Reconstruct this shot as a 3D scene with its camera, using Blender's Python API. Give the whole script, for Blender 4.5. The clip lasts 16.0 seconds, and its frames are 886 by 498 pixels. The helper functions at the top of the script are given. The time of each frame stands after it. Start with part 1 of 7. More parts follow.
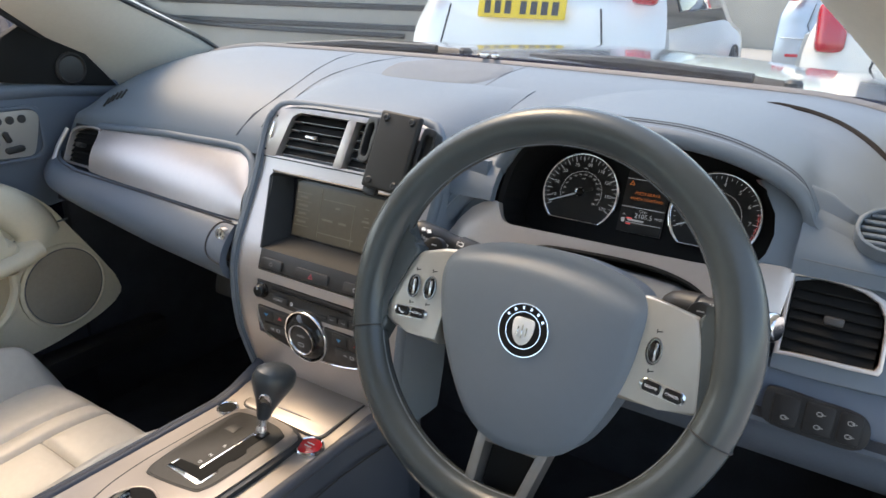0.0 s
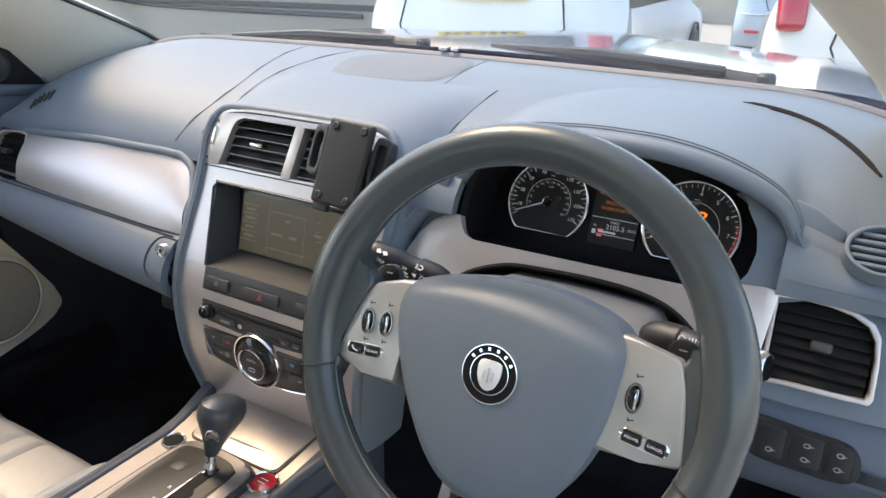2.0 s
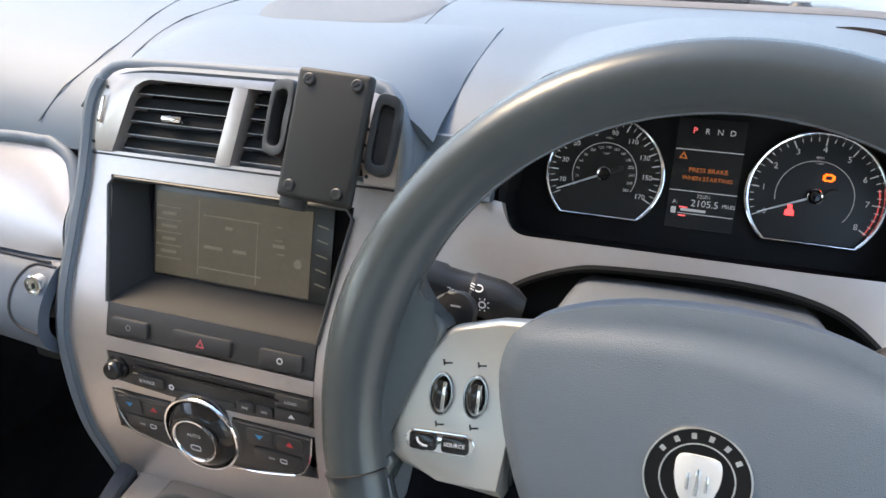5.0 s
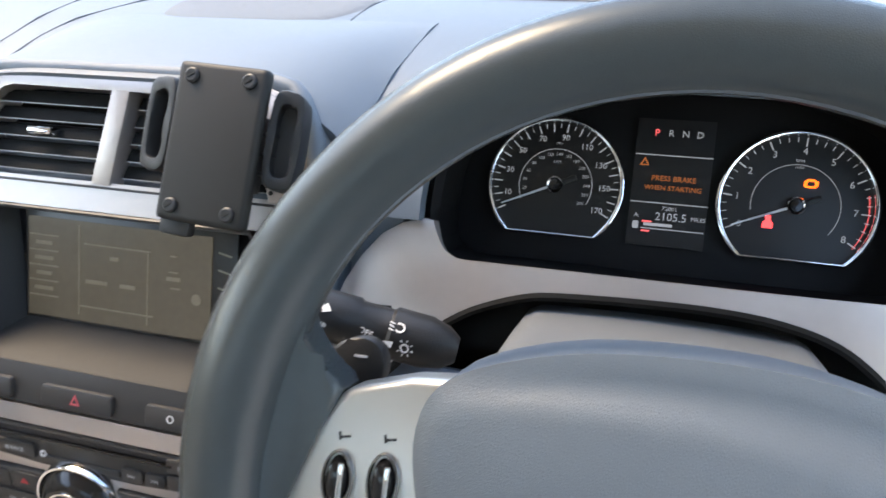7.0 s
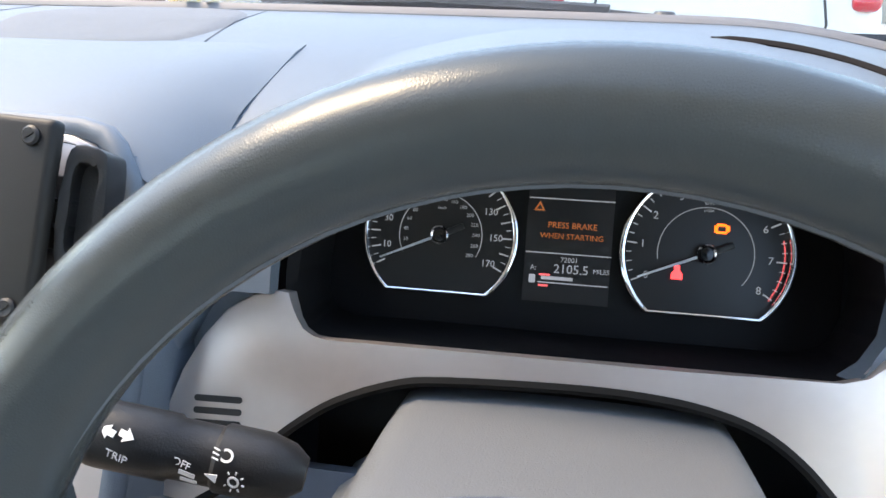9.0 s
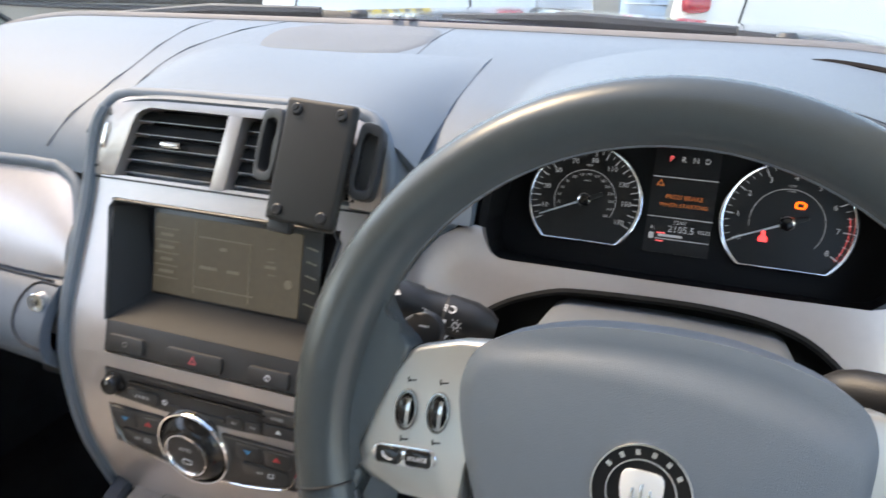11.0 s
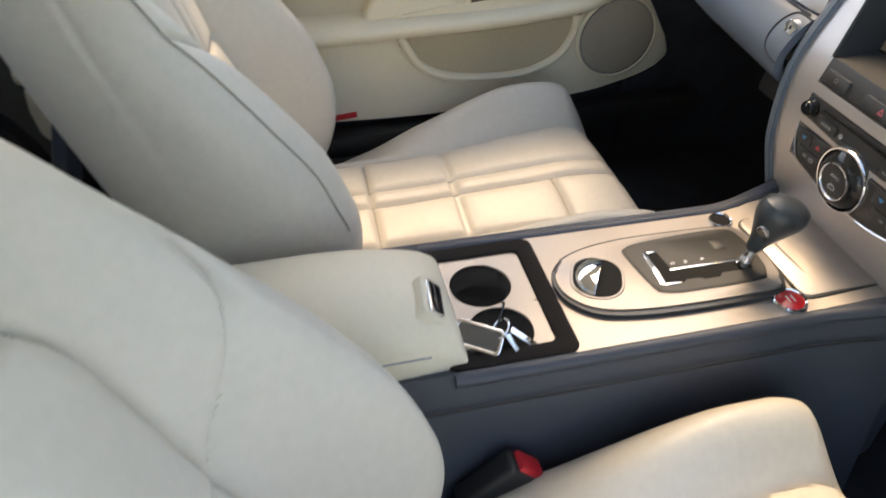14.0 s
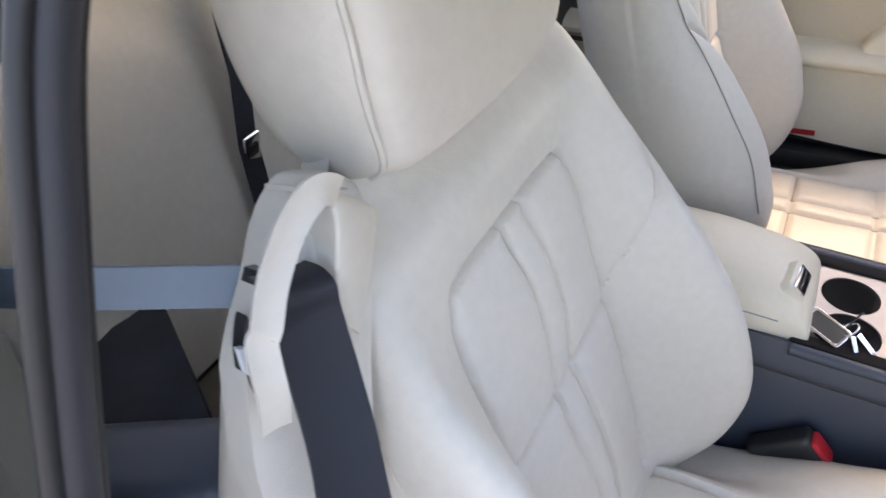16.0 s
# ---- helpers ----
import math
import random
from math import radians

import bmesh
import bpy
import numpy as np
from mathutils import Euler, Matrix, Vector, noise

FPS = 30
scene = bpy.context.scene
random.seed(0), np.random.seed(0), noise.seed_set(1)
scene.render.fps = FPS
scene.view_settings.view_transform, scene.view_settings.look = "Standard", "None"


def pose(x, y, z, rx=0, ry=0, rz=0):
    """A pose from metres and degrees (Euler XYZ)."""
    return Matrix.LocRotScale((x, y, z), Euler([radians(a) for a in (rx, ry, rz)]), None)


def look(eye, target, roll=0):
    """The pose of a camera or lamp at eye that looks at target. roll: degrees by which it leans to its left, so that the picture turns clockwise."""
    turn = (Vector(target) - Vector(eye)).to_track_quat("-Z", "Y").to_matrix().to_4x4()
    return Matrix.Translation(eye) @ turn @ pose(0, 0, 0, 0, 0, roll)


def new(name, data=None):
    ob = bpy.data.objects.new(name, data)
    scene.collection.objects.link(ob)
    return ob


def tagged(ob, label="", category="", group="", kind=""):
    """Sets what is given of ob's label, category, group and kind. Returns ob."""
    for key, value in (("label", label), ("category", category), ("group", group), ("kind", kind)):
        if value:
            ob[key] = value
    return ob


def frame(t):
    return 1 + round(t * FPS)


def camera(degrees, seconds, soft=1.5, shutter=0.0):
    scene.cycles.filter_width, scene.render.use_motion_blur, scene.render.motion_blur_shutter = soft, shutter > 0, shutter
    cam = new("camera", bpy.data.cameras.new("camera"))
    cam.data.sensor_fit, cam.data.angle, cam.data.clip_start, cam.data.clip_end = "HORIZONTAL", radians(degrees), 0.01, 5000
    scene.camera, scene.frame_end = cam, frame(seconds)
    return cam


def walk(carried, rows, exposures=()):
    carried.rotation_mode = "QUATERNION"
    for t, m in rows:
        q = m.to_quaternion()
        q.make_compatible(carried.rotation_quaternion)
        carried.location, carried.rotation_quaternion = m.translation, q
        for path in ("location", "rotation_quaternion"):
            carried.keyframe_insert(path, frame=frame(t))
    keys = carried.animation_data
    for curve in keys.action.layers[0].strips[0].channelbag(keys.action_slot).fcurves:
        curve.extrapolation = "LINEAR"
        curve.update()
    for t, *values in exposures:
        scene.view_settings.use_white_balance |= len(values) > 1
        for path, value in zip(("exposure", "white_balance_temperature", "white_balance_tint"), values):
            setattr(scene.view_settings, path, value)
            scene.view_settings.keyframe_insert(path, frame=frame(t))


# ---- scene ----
cam = camera(65.07, 16.0, shutter=0.35)
# seconds, eye, target, roll
PATH = [
    (0.0, (0.6177, -0.5127, 1.0962), (0.1150, 0.2756, 0.7413), 1.39),
    (0.5, (0.6146, -0.4876, 1.1132), (0.1271, 0.3050, 0.7468), 1.35),
    (1.0, (0.6063, -0.4733, 1.1175), (0.1196, 0.3190, 0.7497), 1.29),
    (1.5, (0.5997, -0.4591, 1.1164), (0.1230, 0.3388, 0.7476), 1.28),
    (2.0, (0.5837, -0.4430, 1.1154), (0.1283, 0.3610, 0.7331), 1.12),
    (2.5, (0.5507, -0.4250, 1.1056), (0.1131, 0.3800, 0.7050), 1.10),
    (3.0, (0.4967, -0.3949, 1.0849), (0.0828, 0.4133, 0.6660), 0.98),
    (3.5, (0.4594, -0.3707, 1.0609), (0.0816, 0.4508, 0.6340), 0.82),
    (4.0, (0.4156, -0.3244, 1.0484), (0.0914, 0.5188, 0.6195), 0.64),
    (4.2, (0.4002, -0.3085, 1.0451), (0.0943, 0.5430, 0.6191), 0.72),
    (6.3, (0.3369, -0.2642, 1.0121), (0.0479, 0.6112, 0.6246), 0.56),
    (6.5, (0.3413, -0.2432, 1.0052), (0.0631, 0.6366, 0.6199), 0.60),
    (7.0, (0.3574, -0.1982, 1.0064), (0.1048, 0.6908, 0.6244), 0.41),
    (7.5, (0.3657, -0.1423, 1.0020), (0.1524, 0.7554, 0.6164), 0.35),
    (8.0, (0.3607, -0.0969, 0.9913), (0.2038, 0.8182, 0.6201), 1.10),
    (8.2, (0.3615, -0.0894, 0.9924), (0.2163, 0.8271, 0.6197), 0.97),
    (10.3, (0.3914, -0.2141, 1.0532), (0.1959, 0.6869, 0.6659), 0.19),
    (10.5, (0.3936, -0.2367, 1.0490), (0.1753, 0.6660, 0.6782), 0.41),
    (10.7, (0.3960, -0.2564, 1.0548), (0.1349, 0.6284, 0.6689), 0.19),
    (11.0, (0.3892, -0.2951, 1.0483), (0.0677, 0.5716, 0.6670), 0.58),
    (11.5, (0.3880, -0.3534, 1.0590), (-0.0274, 0.4667, 0.6655), 0.64),
    (12.0, (0.4091, -0.3948, 1.0619), (-0.0647, 0.3830, 0.6489), 0.85),
    (12.5, (0.4253, -0.4331, 1.0612), (-0.1216, 0.2535, 0.5822), 0.62),
    (13.0, (0.4279, -0.4400, 1.0680), (-0.2311, 0.0845, 0.5289), 0.87),
    (13.5, (0.4639, -0.4477, 1.0826), (-0.2727, -0.1286, 0.4863), 0.92),
    (14.0, (0.5514, -0.4700, 1.0939), (-0.2010, -0.3185, 0.4529), -1.25),
    (14.5, (0.6511, -0.4695, 1.1035), (-0.0914, -0.4155, 0.4358), -2.59),
    (15.0, (0.7073, -0.4430, 1.1274), (-0.0274, -0.5908, 0.4653), -3.17),
    (15.4, (0.7582, -0.4230, 1.1669), (0.0797, -0.7295, 0.4993), -3.17),
    (16.0, (0.8180, -0.4487, 1.1997), (0.1469, -0.8362, 0.5677), -3.36),
]
EXPOSURES = [(0.0, 2.10, 7900, 10), (0.8, 2.25, 7900, 10), (2.0, 2.28, 7900, 10), (3.5, 2.53, 7850, 10), (4.2, 2.53, 7750, 10), (6.5, 2.53, 7550, 10), (8.0, 2.75, 7350, 10), (10.5, 2.38, 7750, 10), (11.5, 2.53, 7850, 10),
             (12.5, 2.63, 8050, 10), (13.5, 2.53, 8650, 10), (14.5, 2.03, 8350, 10), (15.3, 2.16, 8050, 16), (16.0, 2.42, 7950, 18)]
walk(cam, [(t, look(eye, target, roll)) for t, eye, target, roll in PATH], EXPOSURES)

# ---------------------------------------------------------------- light
SUN_FROM = Vector((-0.52, 0.12, 0.84)).normalized()
world = bpy.data.worlds.new("sky")
scene.world = world
world.use_nodes = True
nt = world.node_tree
sky = nt.nodes.new("ShaderNodeTexSky")
sky.sky_type = "NISHITA"
sky.sun_disc = False
sky.dust_density = 1.3
sky.sun_elevation = math.asin(SUN_FROM.z)
sky.sun_rotation = math.atan2(SUN_FROM.x, SUN_FROM.y)
nt.links.new(sky.outputs[0], nt.nodes["Background"].inputs[0])
nt.nodes["Background"].inputs[1].default_value = 0.15
sun = new("sun", bpy.data.lights.new("sun", "SUN"))
sun.data.energy = 0.72
sun.data.angle = radians(20.0)
sun.data.color = (1.0, 0.80, 0.58)
sun.matrix_world = look(SUN_FROM * 20, (0, 0, 0))

# ---------------------------------------------------------------- materials
def material(name, base, rough=0.5, metal=0.0, vary=0.06, scale=6.0, bump=0.0, bump_scale=300.0, pattern="noise", coat=0.0, spec=0.5, rough_vary=0.05, emit=None, emit_strength=0.0, sheen=0.0, crease=0.0):
    m = bpy.data.materials.new(name)
    m.use_nodes = True
    n, l = m.node_tree.nodes, m.node_tree.links
    b = n["Principled BSDF"]
    b.inputs["Roughness"].default_value = rough
    b.inputs["Metallic"].default_value = metal
    b.inputs["Specular IOR Level"].default_value = spec
    b.inputs["Coat Weight"].default_value = coat
    b.inputs["Coat Roughness"].default_value = 0.08
    if sheen:
        b.inputs["Sheen Weight"].default_value = sheen
    co = n.new("ShaderNodeTexCoord")
    big = n.new("ShaderNodeTexNoise")
    big.inputs["Scale"].default_value = scale
    big.inputs["Detail"].default_value = 6.0
    l.new(co.outputs["Object"], big.inputs["Vector"])
    small = n.new("ShaderNodeTexNoise")
    small.inputs["Scale"].default_value = scale * 22
    small.inputs["Detail"].default_value = 4.0
    l.new(co.outputs["Object"], small.inputs["Vector"])
    both = n.new("ShaderNodeMath")
    both.operation = "MULTIPLY_ADD"
    both.inputs[1].default_value = 0.4
    l.new(small.outputs["Fac"], both.inputs[0])
    scaled = n.new("ShaderNodeMath")
    scaled.operation = "MULTIPLY"
    scaled.inputs[1].default_value = 0.6
    l.new(big.outputs["Fac"], scaled.inputs[0])
    l.new(scaled.outputs[0], both.inputs[2])
    ramp = n.new("ShaderNodeMapRange")
    ramp.inputs["From Min"].default_value = 0.3
    ramp.inputs["From Max"].default_value = 0.7
    ramp.inputs["To Min"].default_value = 1.0 - vary
    ramp.inputs["To Max"].default_value = 1.0 + vary
    l.new(both.outputs[0], ramp.inputs["Value"])
    mix = n.new("ShaderNodeVectorMath")
    mix.operation = "SCALE"
    mix.inputs[0].default_value = base
    l.new(ramp.outputs[0], mix.inputs["Scale"])
    l.new(mix.outputs[0], b.inputs["Base Color"])
    rr = n.new("ShaderNodeMapRange")
    rr.inputs["To Min"].default_value = max(0.02, rough - rough_vary)
    rr.inputs["To Max"].default_value = min(1.0, rough + rough_vary)
    l.new(small.outputs["Fac"], rr.inputs["Value"])
    l.new(rr.outputs[0], b.inputs["Roughness"])
    if bump:
        if pattern == "leather":
            tex = n.new("ShaderNodeTexVoronoi")
            tex.feature = "DISTANCE_TO_EDGE"
            tex.inputs["Scale"].default_value = bump_scale
            out = tex.outputs["Distance"]
        elif pattern == "brushed":
            mp = n.new("ShaderNodeMapping")
            mp.inputs["Scale"].default_value = (1.0, 60.0, 60.0)
            l.new(co.outputs["Object"], mp.inputs["Vector"])
            tex = n.new("ShaderNodeTexNoise")
            tex.inputs["Scale"].default_value = bump_scale
            l.new(mp.outputs[0], tex.inputs["Vector"])
            out = tex.outputs["Fac"]
        else:
            tex = n.new("ShaderNodeTexNoise")
            tex.inputs["Scale"].default_value = bump_scale
            tex.inputs["Detail"].default_value = 5.0
            out = tex.outputs["Fac"]
        if pattern != "brushed":
            l.new(co.outputs["Object"], tex.inputs["Vector"])
        bp = n.new("ShaderNodeBump")
        bp.inputs["Strength"].default_value = bump
        bp.inputs["Distance"].default_value = 0.001
        l.new(out, bp.inputs["Height"])
        l.new(bp.outputs[0], b.inputs["Normal"])
        if crease:
            fold = n.new("ShaderNodeTexNoise")
            fold.inputs["Scale"].default_value = 26.0
            fold.inputs["Detail"].default_value = 4.0
            fold.inputs["Distortion"].default_value = 1.2
            l.new(co.outputs["Object"], fold.inputs["Vector"])
            wide = n.new("ShaderNodeBump")
            wide.inputs["Strength"].default_value = crease
            wide.inputs["Distance"].default_value = 0.004
            l.new(fold.outputs["Fac"], wide.inputs["Height"])
            l.new(wide.outputs[0], bp.inputs["Normal"])
    if emit:
        b.inputs["Emission Color"].default_value = (*emit, 1)
        b.inputs["Emission Strength"].default_value = emit_strength
    return m


PAD = material("dash_vinyl", (0.128, 0.158, 0.192), 0.5, bump=0.25, bump_scale=900, pattern="leather", vary=0.04)
DARKPAD = material("dark_blue_leather", (0.048, 0.056, 0.075), 0.42, bump=0.3, bump_scale=700, pattern="leather")
RIM = material("wheel_leather", (0.049, 0.059, 0.063), 0.24, bump=0.10, bump_scale=1100, pattern="leather", vary=0.05, scale=8, rough_vary=0.05)
HUB = material("airbag_vinyl", (0.122, 0.149, 0.180), 0.45, bump=0.22, bump_scale=900, pattern="leather", vary=0.04)
IVORY = material("ivory_leather", (0.62, 0.58, 0.51), 0.45, bump=0.22, bump_scale=420, pattern="leather", vary=0.07, scale=4, crease=0.22)
CREAM = material("cream_vinyl", (0.76, 0.685, 0.54), 0.5, bump=0.25, bump_scale=500, pattern="leather", vary=0.05)
ALU = material("satin_aluminium", (0.56, 0.51, 0.485), 0.36, 0.7, bump=0.08, bump_scale=60, pattern="brushed", vary=0.05, rough_vary=0.06)
# ALU's finish for the console, colour darkened against sun glare
PLATE = material("dimmed_champagne_metal", (0.36, 0.325, 0.30), 0.40, 0.75, bump=0.08, bump_scale=60, pattern="brushed", vary=0.05, rough_vary=0.06)
ALUW = material("satin_aluminium_switch", (0.56, 0.54, 0.50), 0.34, 0.7, vary=0.03)
CHROME = material("chrome", (0.85, 0.85, 0.86), 0.07, 1.0, vary=0.02, rough_vary=0.03)
BLACK = material("black_plastic", (0.018, 0.018, 0.019), 0.45, bump=0.2, bump_scale=900, vary=0.15)
GLOSS = material("gloss_black", (0.012, 0.012, 0.013), 0.16, vary=0.1)
SOFTBLACK = material("phone_mount_plastic", (0.010, 0.0097, 0.0093), 0.55, bump=0.12, bump_scale=1400, vary=0.12)
CHARCOAL = material("charcoal_plastic", (0.040, 0.039, 0.039), 0.42, bump=0.2, bump_scale=900, vary=0.1)
CARPET = material("black_carpet", (0.024, 0.027, 0.034), 0.95, bump=0.9, bump_scale=900, vary=0.4, scale=20)
SEAM = material("grey_stitching", (0.27, 0.29, 0.31), 0.7, vary=0.1)
DARKSEAM = material("dark_seam", (0.11, 0.125, 0.145), 0.7, vary=0.1)
GREYPRINT = material("grey_print", (0.24, 0.245, 0.25), 0.5, vary=0.05)
WHITE = material("white_print", (0.75, 0.76, 0.78), 0.5, vary=0.02)
# dash leather again, its colour darkened to carry shade on roll and door
SHADE_PAD = material("shaded_dash_leather", (0.105, 0.13, 0.165), 0.45, bump=0.25, bump_scale=900, pattern="leather", vary=0.04)
VENTBLACK = material("vent_black", (0.007, 0.007, 0.007), 0.7, spec=0.2, vary=0.15)

# ---------------------------------------------------------------- mesh helpers
def mesh_of(bm, name, material_, smooth=True):
    me = bpy.data.meshes.new(name)
    bmesh.ops.recalc_face_normals(bm, faces=bm.faces)
    bm.to_mesh(me)
    bm.free()
    me.materials.append(material_)
    if smooth:
        for p in me.polygons:
            p.use_smooth = True
        me.set_sharp_from_angle(angle=radians(38))
    return me


def thing(name, at, label, category, group=""):
    """An Empty at the base of a thing; at: a pose or a place."""
    ob = new(name)
    ob.empty_display_size = 0.05
    ob.matrix_world = at if isinstance(at, Matrix) else Matrix.Translation(at)
    return tagged(ob, label, category, group)


def part(name, bm, material_, parent, label="", at=None):
    """Links a bmesh, in world places (moved by at, if given), as one mesh under a thing or part."""
    if at is not None:
        bm.transform(at)
    bm.transform(parent.matrix_world.inverted())
    ob = new(name, mesh_of(bm, name, material_))
    ob.parent = parent
    ob.matrix_world = parent.matrix_world
    return tagged(ob, label) if label else ob


def solo(name, bm, material_, label, category, kind="", at=None, group=""):
    if at is not None:
        bm.transform(at)
    ob = new(name, mesh_of(bm, name, material_))
    return tagged(ob, label, category, group, kind)


def box(sx, sy, sz, bevel=0.0, at=None, bm=None, seg=2):
    b = bmesh.new()
    bmesh.ops.create_cube(b, size=1.0, matrix=Matrix.Diagonal((sx, sy, sz, 1)))
    if bevel:
        bmesh.ops.bevel(b, geom=list(b.edges), offset=bevel, segments=seg, profile=0.6, affect="EDGES")
    return join(bm, b, at)


def join(bm, b, at=None):
    """Adds b, moved by at, to bm (or gives b itself)."""
    if at is not None:
        b.transform(at)
    if bm is None:
        return b
    tmp = bpy.data.meshes.new("tmp")
    b.to_mesh(tmp)
    b.free()
    bm.from_mesh(tmp)
    bpy.data.meshes.remove(tmp)
    return bm


def prism(outline, z0, z1, bevel=0.0, at=None, bm=None, seg=2):
    """A plate: a closed outline of (x, y), from z0 to z1, its upper edge rounded."""
    b = bmesh.new()
    lo = [b.verts.new((x, y, z0)) for x, y in outline]
    hi = [b.verts.new((x, y, z1)) for x, y in outline]
    n = len(outline)
    top = b.faces.new(hi)
    b.faces.new(lo[::-1])
    for i in range(n):
        b.faces.new((lo[i], lo[(i + 1) % n], hi[(i + 1) % n], hi[i]))
    if bevel:
        edges = list(top.edges)
        bmesh.ops.bevel(b, geom=edges, offset=bevel, segments=seg, profile=0.5, affect="EDGES")
    return join(bm, b, at)


def ring(outer, inner, z0, z1, bevel=0.0, at=None, bm=None):
    """A frame between two outlines with as many points each."""
    b = bmesh.new()
    n = len(outer)
    v = [[b.verts.new((x, y, z)) for x, y in o] for o, z in ((outer, z0), (outer, z1), (inner, z1), (inner, z0))]
    for i in range(n):
        j = (i + 1) % n
        for k in range(4):
            b.faces.new((v[k][i], v[k][j], v[(k + 1) % 4][j], v[(k + 1) % 4][i]))
    if bevel:
        sharp = [e for e in b.edges if all(abs(q.co.z - z1) < 1e-6 for q in e.verts) and not (e.verts[0] in v[1] and e.verts[1] in v[2]) and not (e.verts[0] in v[2] and e.verts[1] in v[1])]
        bmesh.ops.bevel(b, geom=sharp, offset=bevel, segments=2, profile=0.5, affect="EDGES")
    return join(bm, b, at)


def rrect(w, h, r, n=5, cx=0.0, cy=0.0):
    """A rounded rectangle's outline."""
    out = []
    for sx, sy, a0 in ((1, 1, 0), (-1, 1, 90), (-1, -1, 180), (1, -1, 270)):
        for i in range(n + 1):
            a = radians(a0 + 90 * i / n)
            out.append((cx + sx * (w / 2 - r) + r * math.cos(a), cy + sy * (h / 2 - r) + r * math.sin(a)))
    return out


def oval(rx, ry, n=32, cx=0.0, cy=0.0):
    return [(cx + rx * math.cos(2 * math.pi * i / n), cy + ry * math.sin(2 * math.pi * i / n)) for i in range(n)]


def smooth_outline(points, n=6):
    """A closed outline through points (Catmull-Rom)."""
    out, k = [], len(points)
    for i in range(k):
        p = [Vector(points[(i + d) % k]) for d in (-1, 0, 1, 2)]
        for j in range(n):
            out.append(tuple(spline(p, j / n)))
    return out


def spline(p, t):
    return 0.5 * ((2 * p[1]) + (p[2] - p[0]) * t + (2 * p[0] - 5 * p[1] + 4 * p[2] - p[3]) * t * t + (3 * p[1] - p[0] - 3 * p[2] + p[3]) * t ** 3)


def curve(points, n=8):
    """An open line through points (Catmull-Rom)."""
    p = [Vector(q) for q in points]
    p = [2 * p[0] - p[1]] + p + [2 * p[-1] - p[-2]]
    out = []
    for i in range(1, len(p) - 2):
        for j in range(n):
            out.append(spline(p[i - 1:i + 3], j / n))
    return out + [p[-2]]


def tube(points, r, n=10, closed=False, at=None, bm=None, flat=1.0):
    """A pipe along a line; r: a radius, or one for each point."""
    b = bmesh.new()
    pts = [Vector(p) for p in points]
    rs = r if isinstance(r, (list, tuple)) else [r] * len(pts)
    rings, k = [], len(pts)
    side = None
    for i, p in enumerate(pts):
        d = (pts[(i + 1) % k] - pts[i - 1]) if closed or 0 < i < k - 1 else (pts[1] - pts[0] if i == 0 else pts[-1] - pts[-2])
        d.normalize()
        if side is None:
            side = d.orthogonal().normalized()
        side = (side - d * side.dot(d)).normalized()
        up = d.cross(side)
        rings.append([b.verts.new(p + rs[i] * (math.cos(2 * math.pi * j / n) * side + flat * math.sin(2 * math.pi * j / n) * up)) for j in range(n)])
    for i in range(k if closed else k - 1):
        a, c = rings[i], rings[(i + 1) % k]
        for j in range(n):
            b.faces.new((a[j], a[(j + 1) % n], c[(j + 1) % n], c[j]))
    if not closed:
        b.faces.new(rings[0][::-1])
        b.faces.new(rings[-1])
    return join(bm, b, at)


def lathe(profile, n=32, at=None, bm=None):
    """A turned body: (radius, height) pairs round local z."""
    b = bmesh.new()
    rows = []
    for r, z in profile:
        rows.append([b.verts.new((max(r, 1e-5) * math.cos(2 * math.pi * i / n), max(r, 1e-5) * math.sin(2 * math.pi * i / n), z)) for i in range(n)])
    for a, c in zip(rows, rows[1:]):
        for i in range(n):
            b.faces.new((a[i], a[(i + 1) % n], c[(i + 1) % n], c[i]))
    b.faces.new(rows[0][::-1])
    b.faces.new(rows[-1])
    bmesh.ops.remove_doubles(b, verts=b.verts, dist=1e-6)
    return join(bm, b, at)


def sheet(f, nu, nv, thick=0.004, at=None, bm=None):
    """A curved panel f(u, v), u and v from 0 to 1, with thickness to its back."""
    b = bmesh.new()
    g = [[Vector(f(i / nu, j / nv)) for j in range(nv + 1)] for i in range(nu + 1)]
    nrm = [[None] * (nv + 1) for _ in range(nu + 1)]
    for i in range(nu + 1):
        for j in range(nv + 1):
            du = g[min(i + 1, nu)][j] - g[max(i - 1, 0)][j]
            dv = g[i][min(j + 1, nv)] - g[i][max(j - 1, 0)]
            nrm[i][j] = du.cross(dv).normalized()
    a = [[b.verts.new(g[i][j]) for j in range(nv + 1)] for i in range(nu + 1)]
    c = [[b.verts.new(g[i][j] - nrm[i][j] * thick) for j in range(nv + 1)] for i in range(nu + 1)]
    for i in range(nu):
        for j in range(nv):
            b.faces.new((a[i][j], a[i + 1][j], a[i + 1][j + 1], a[i][j + 1]))
            b.faces.new((c[i][j], c[i][j + 1], c[i + 1][j + 1], c[i + 1][j]))
    for i in range(nu):
        b.faces.new((a[i][0], c[i][0], c[i + 1][0], a[i + 1][0]))
        b.faces.new((a[i][nv], a[i + 1][nv], c[i + 1][nv], c[i][nv]))
    for j in range(nv):
        b.faces.new((a[0][j], a[0][j + 1], c[0][j + 1], c[0][j]))
        b.faces.new((a[nu][j], c[nu][j], c[nu][j + 1], a[nu][j + 1]))
    return join(bm, b, at)


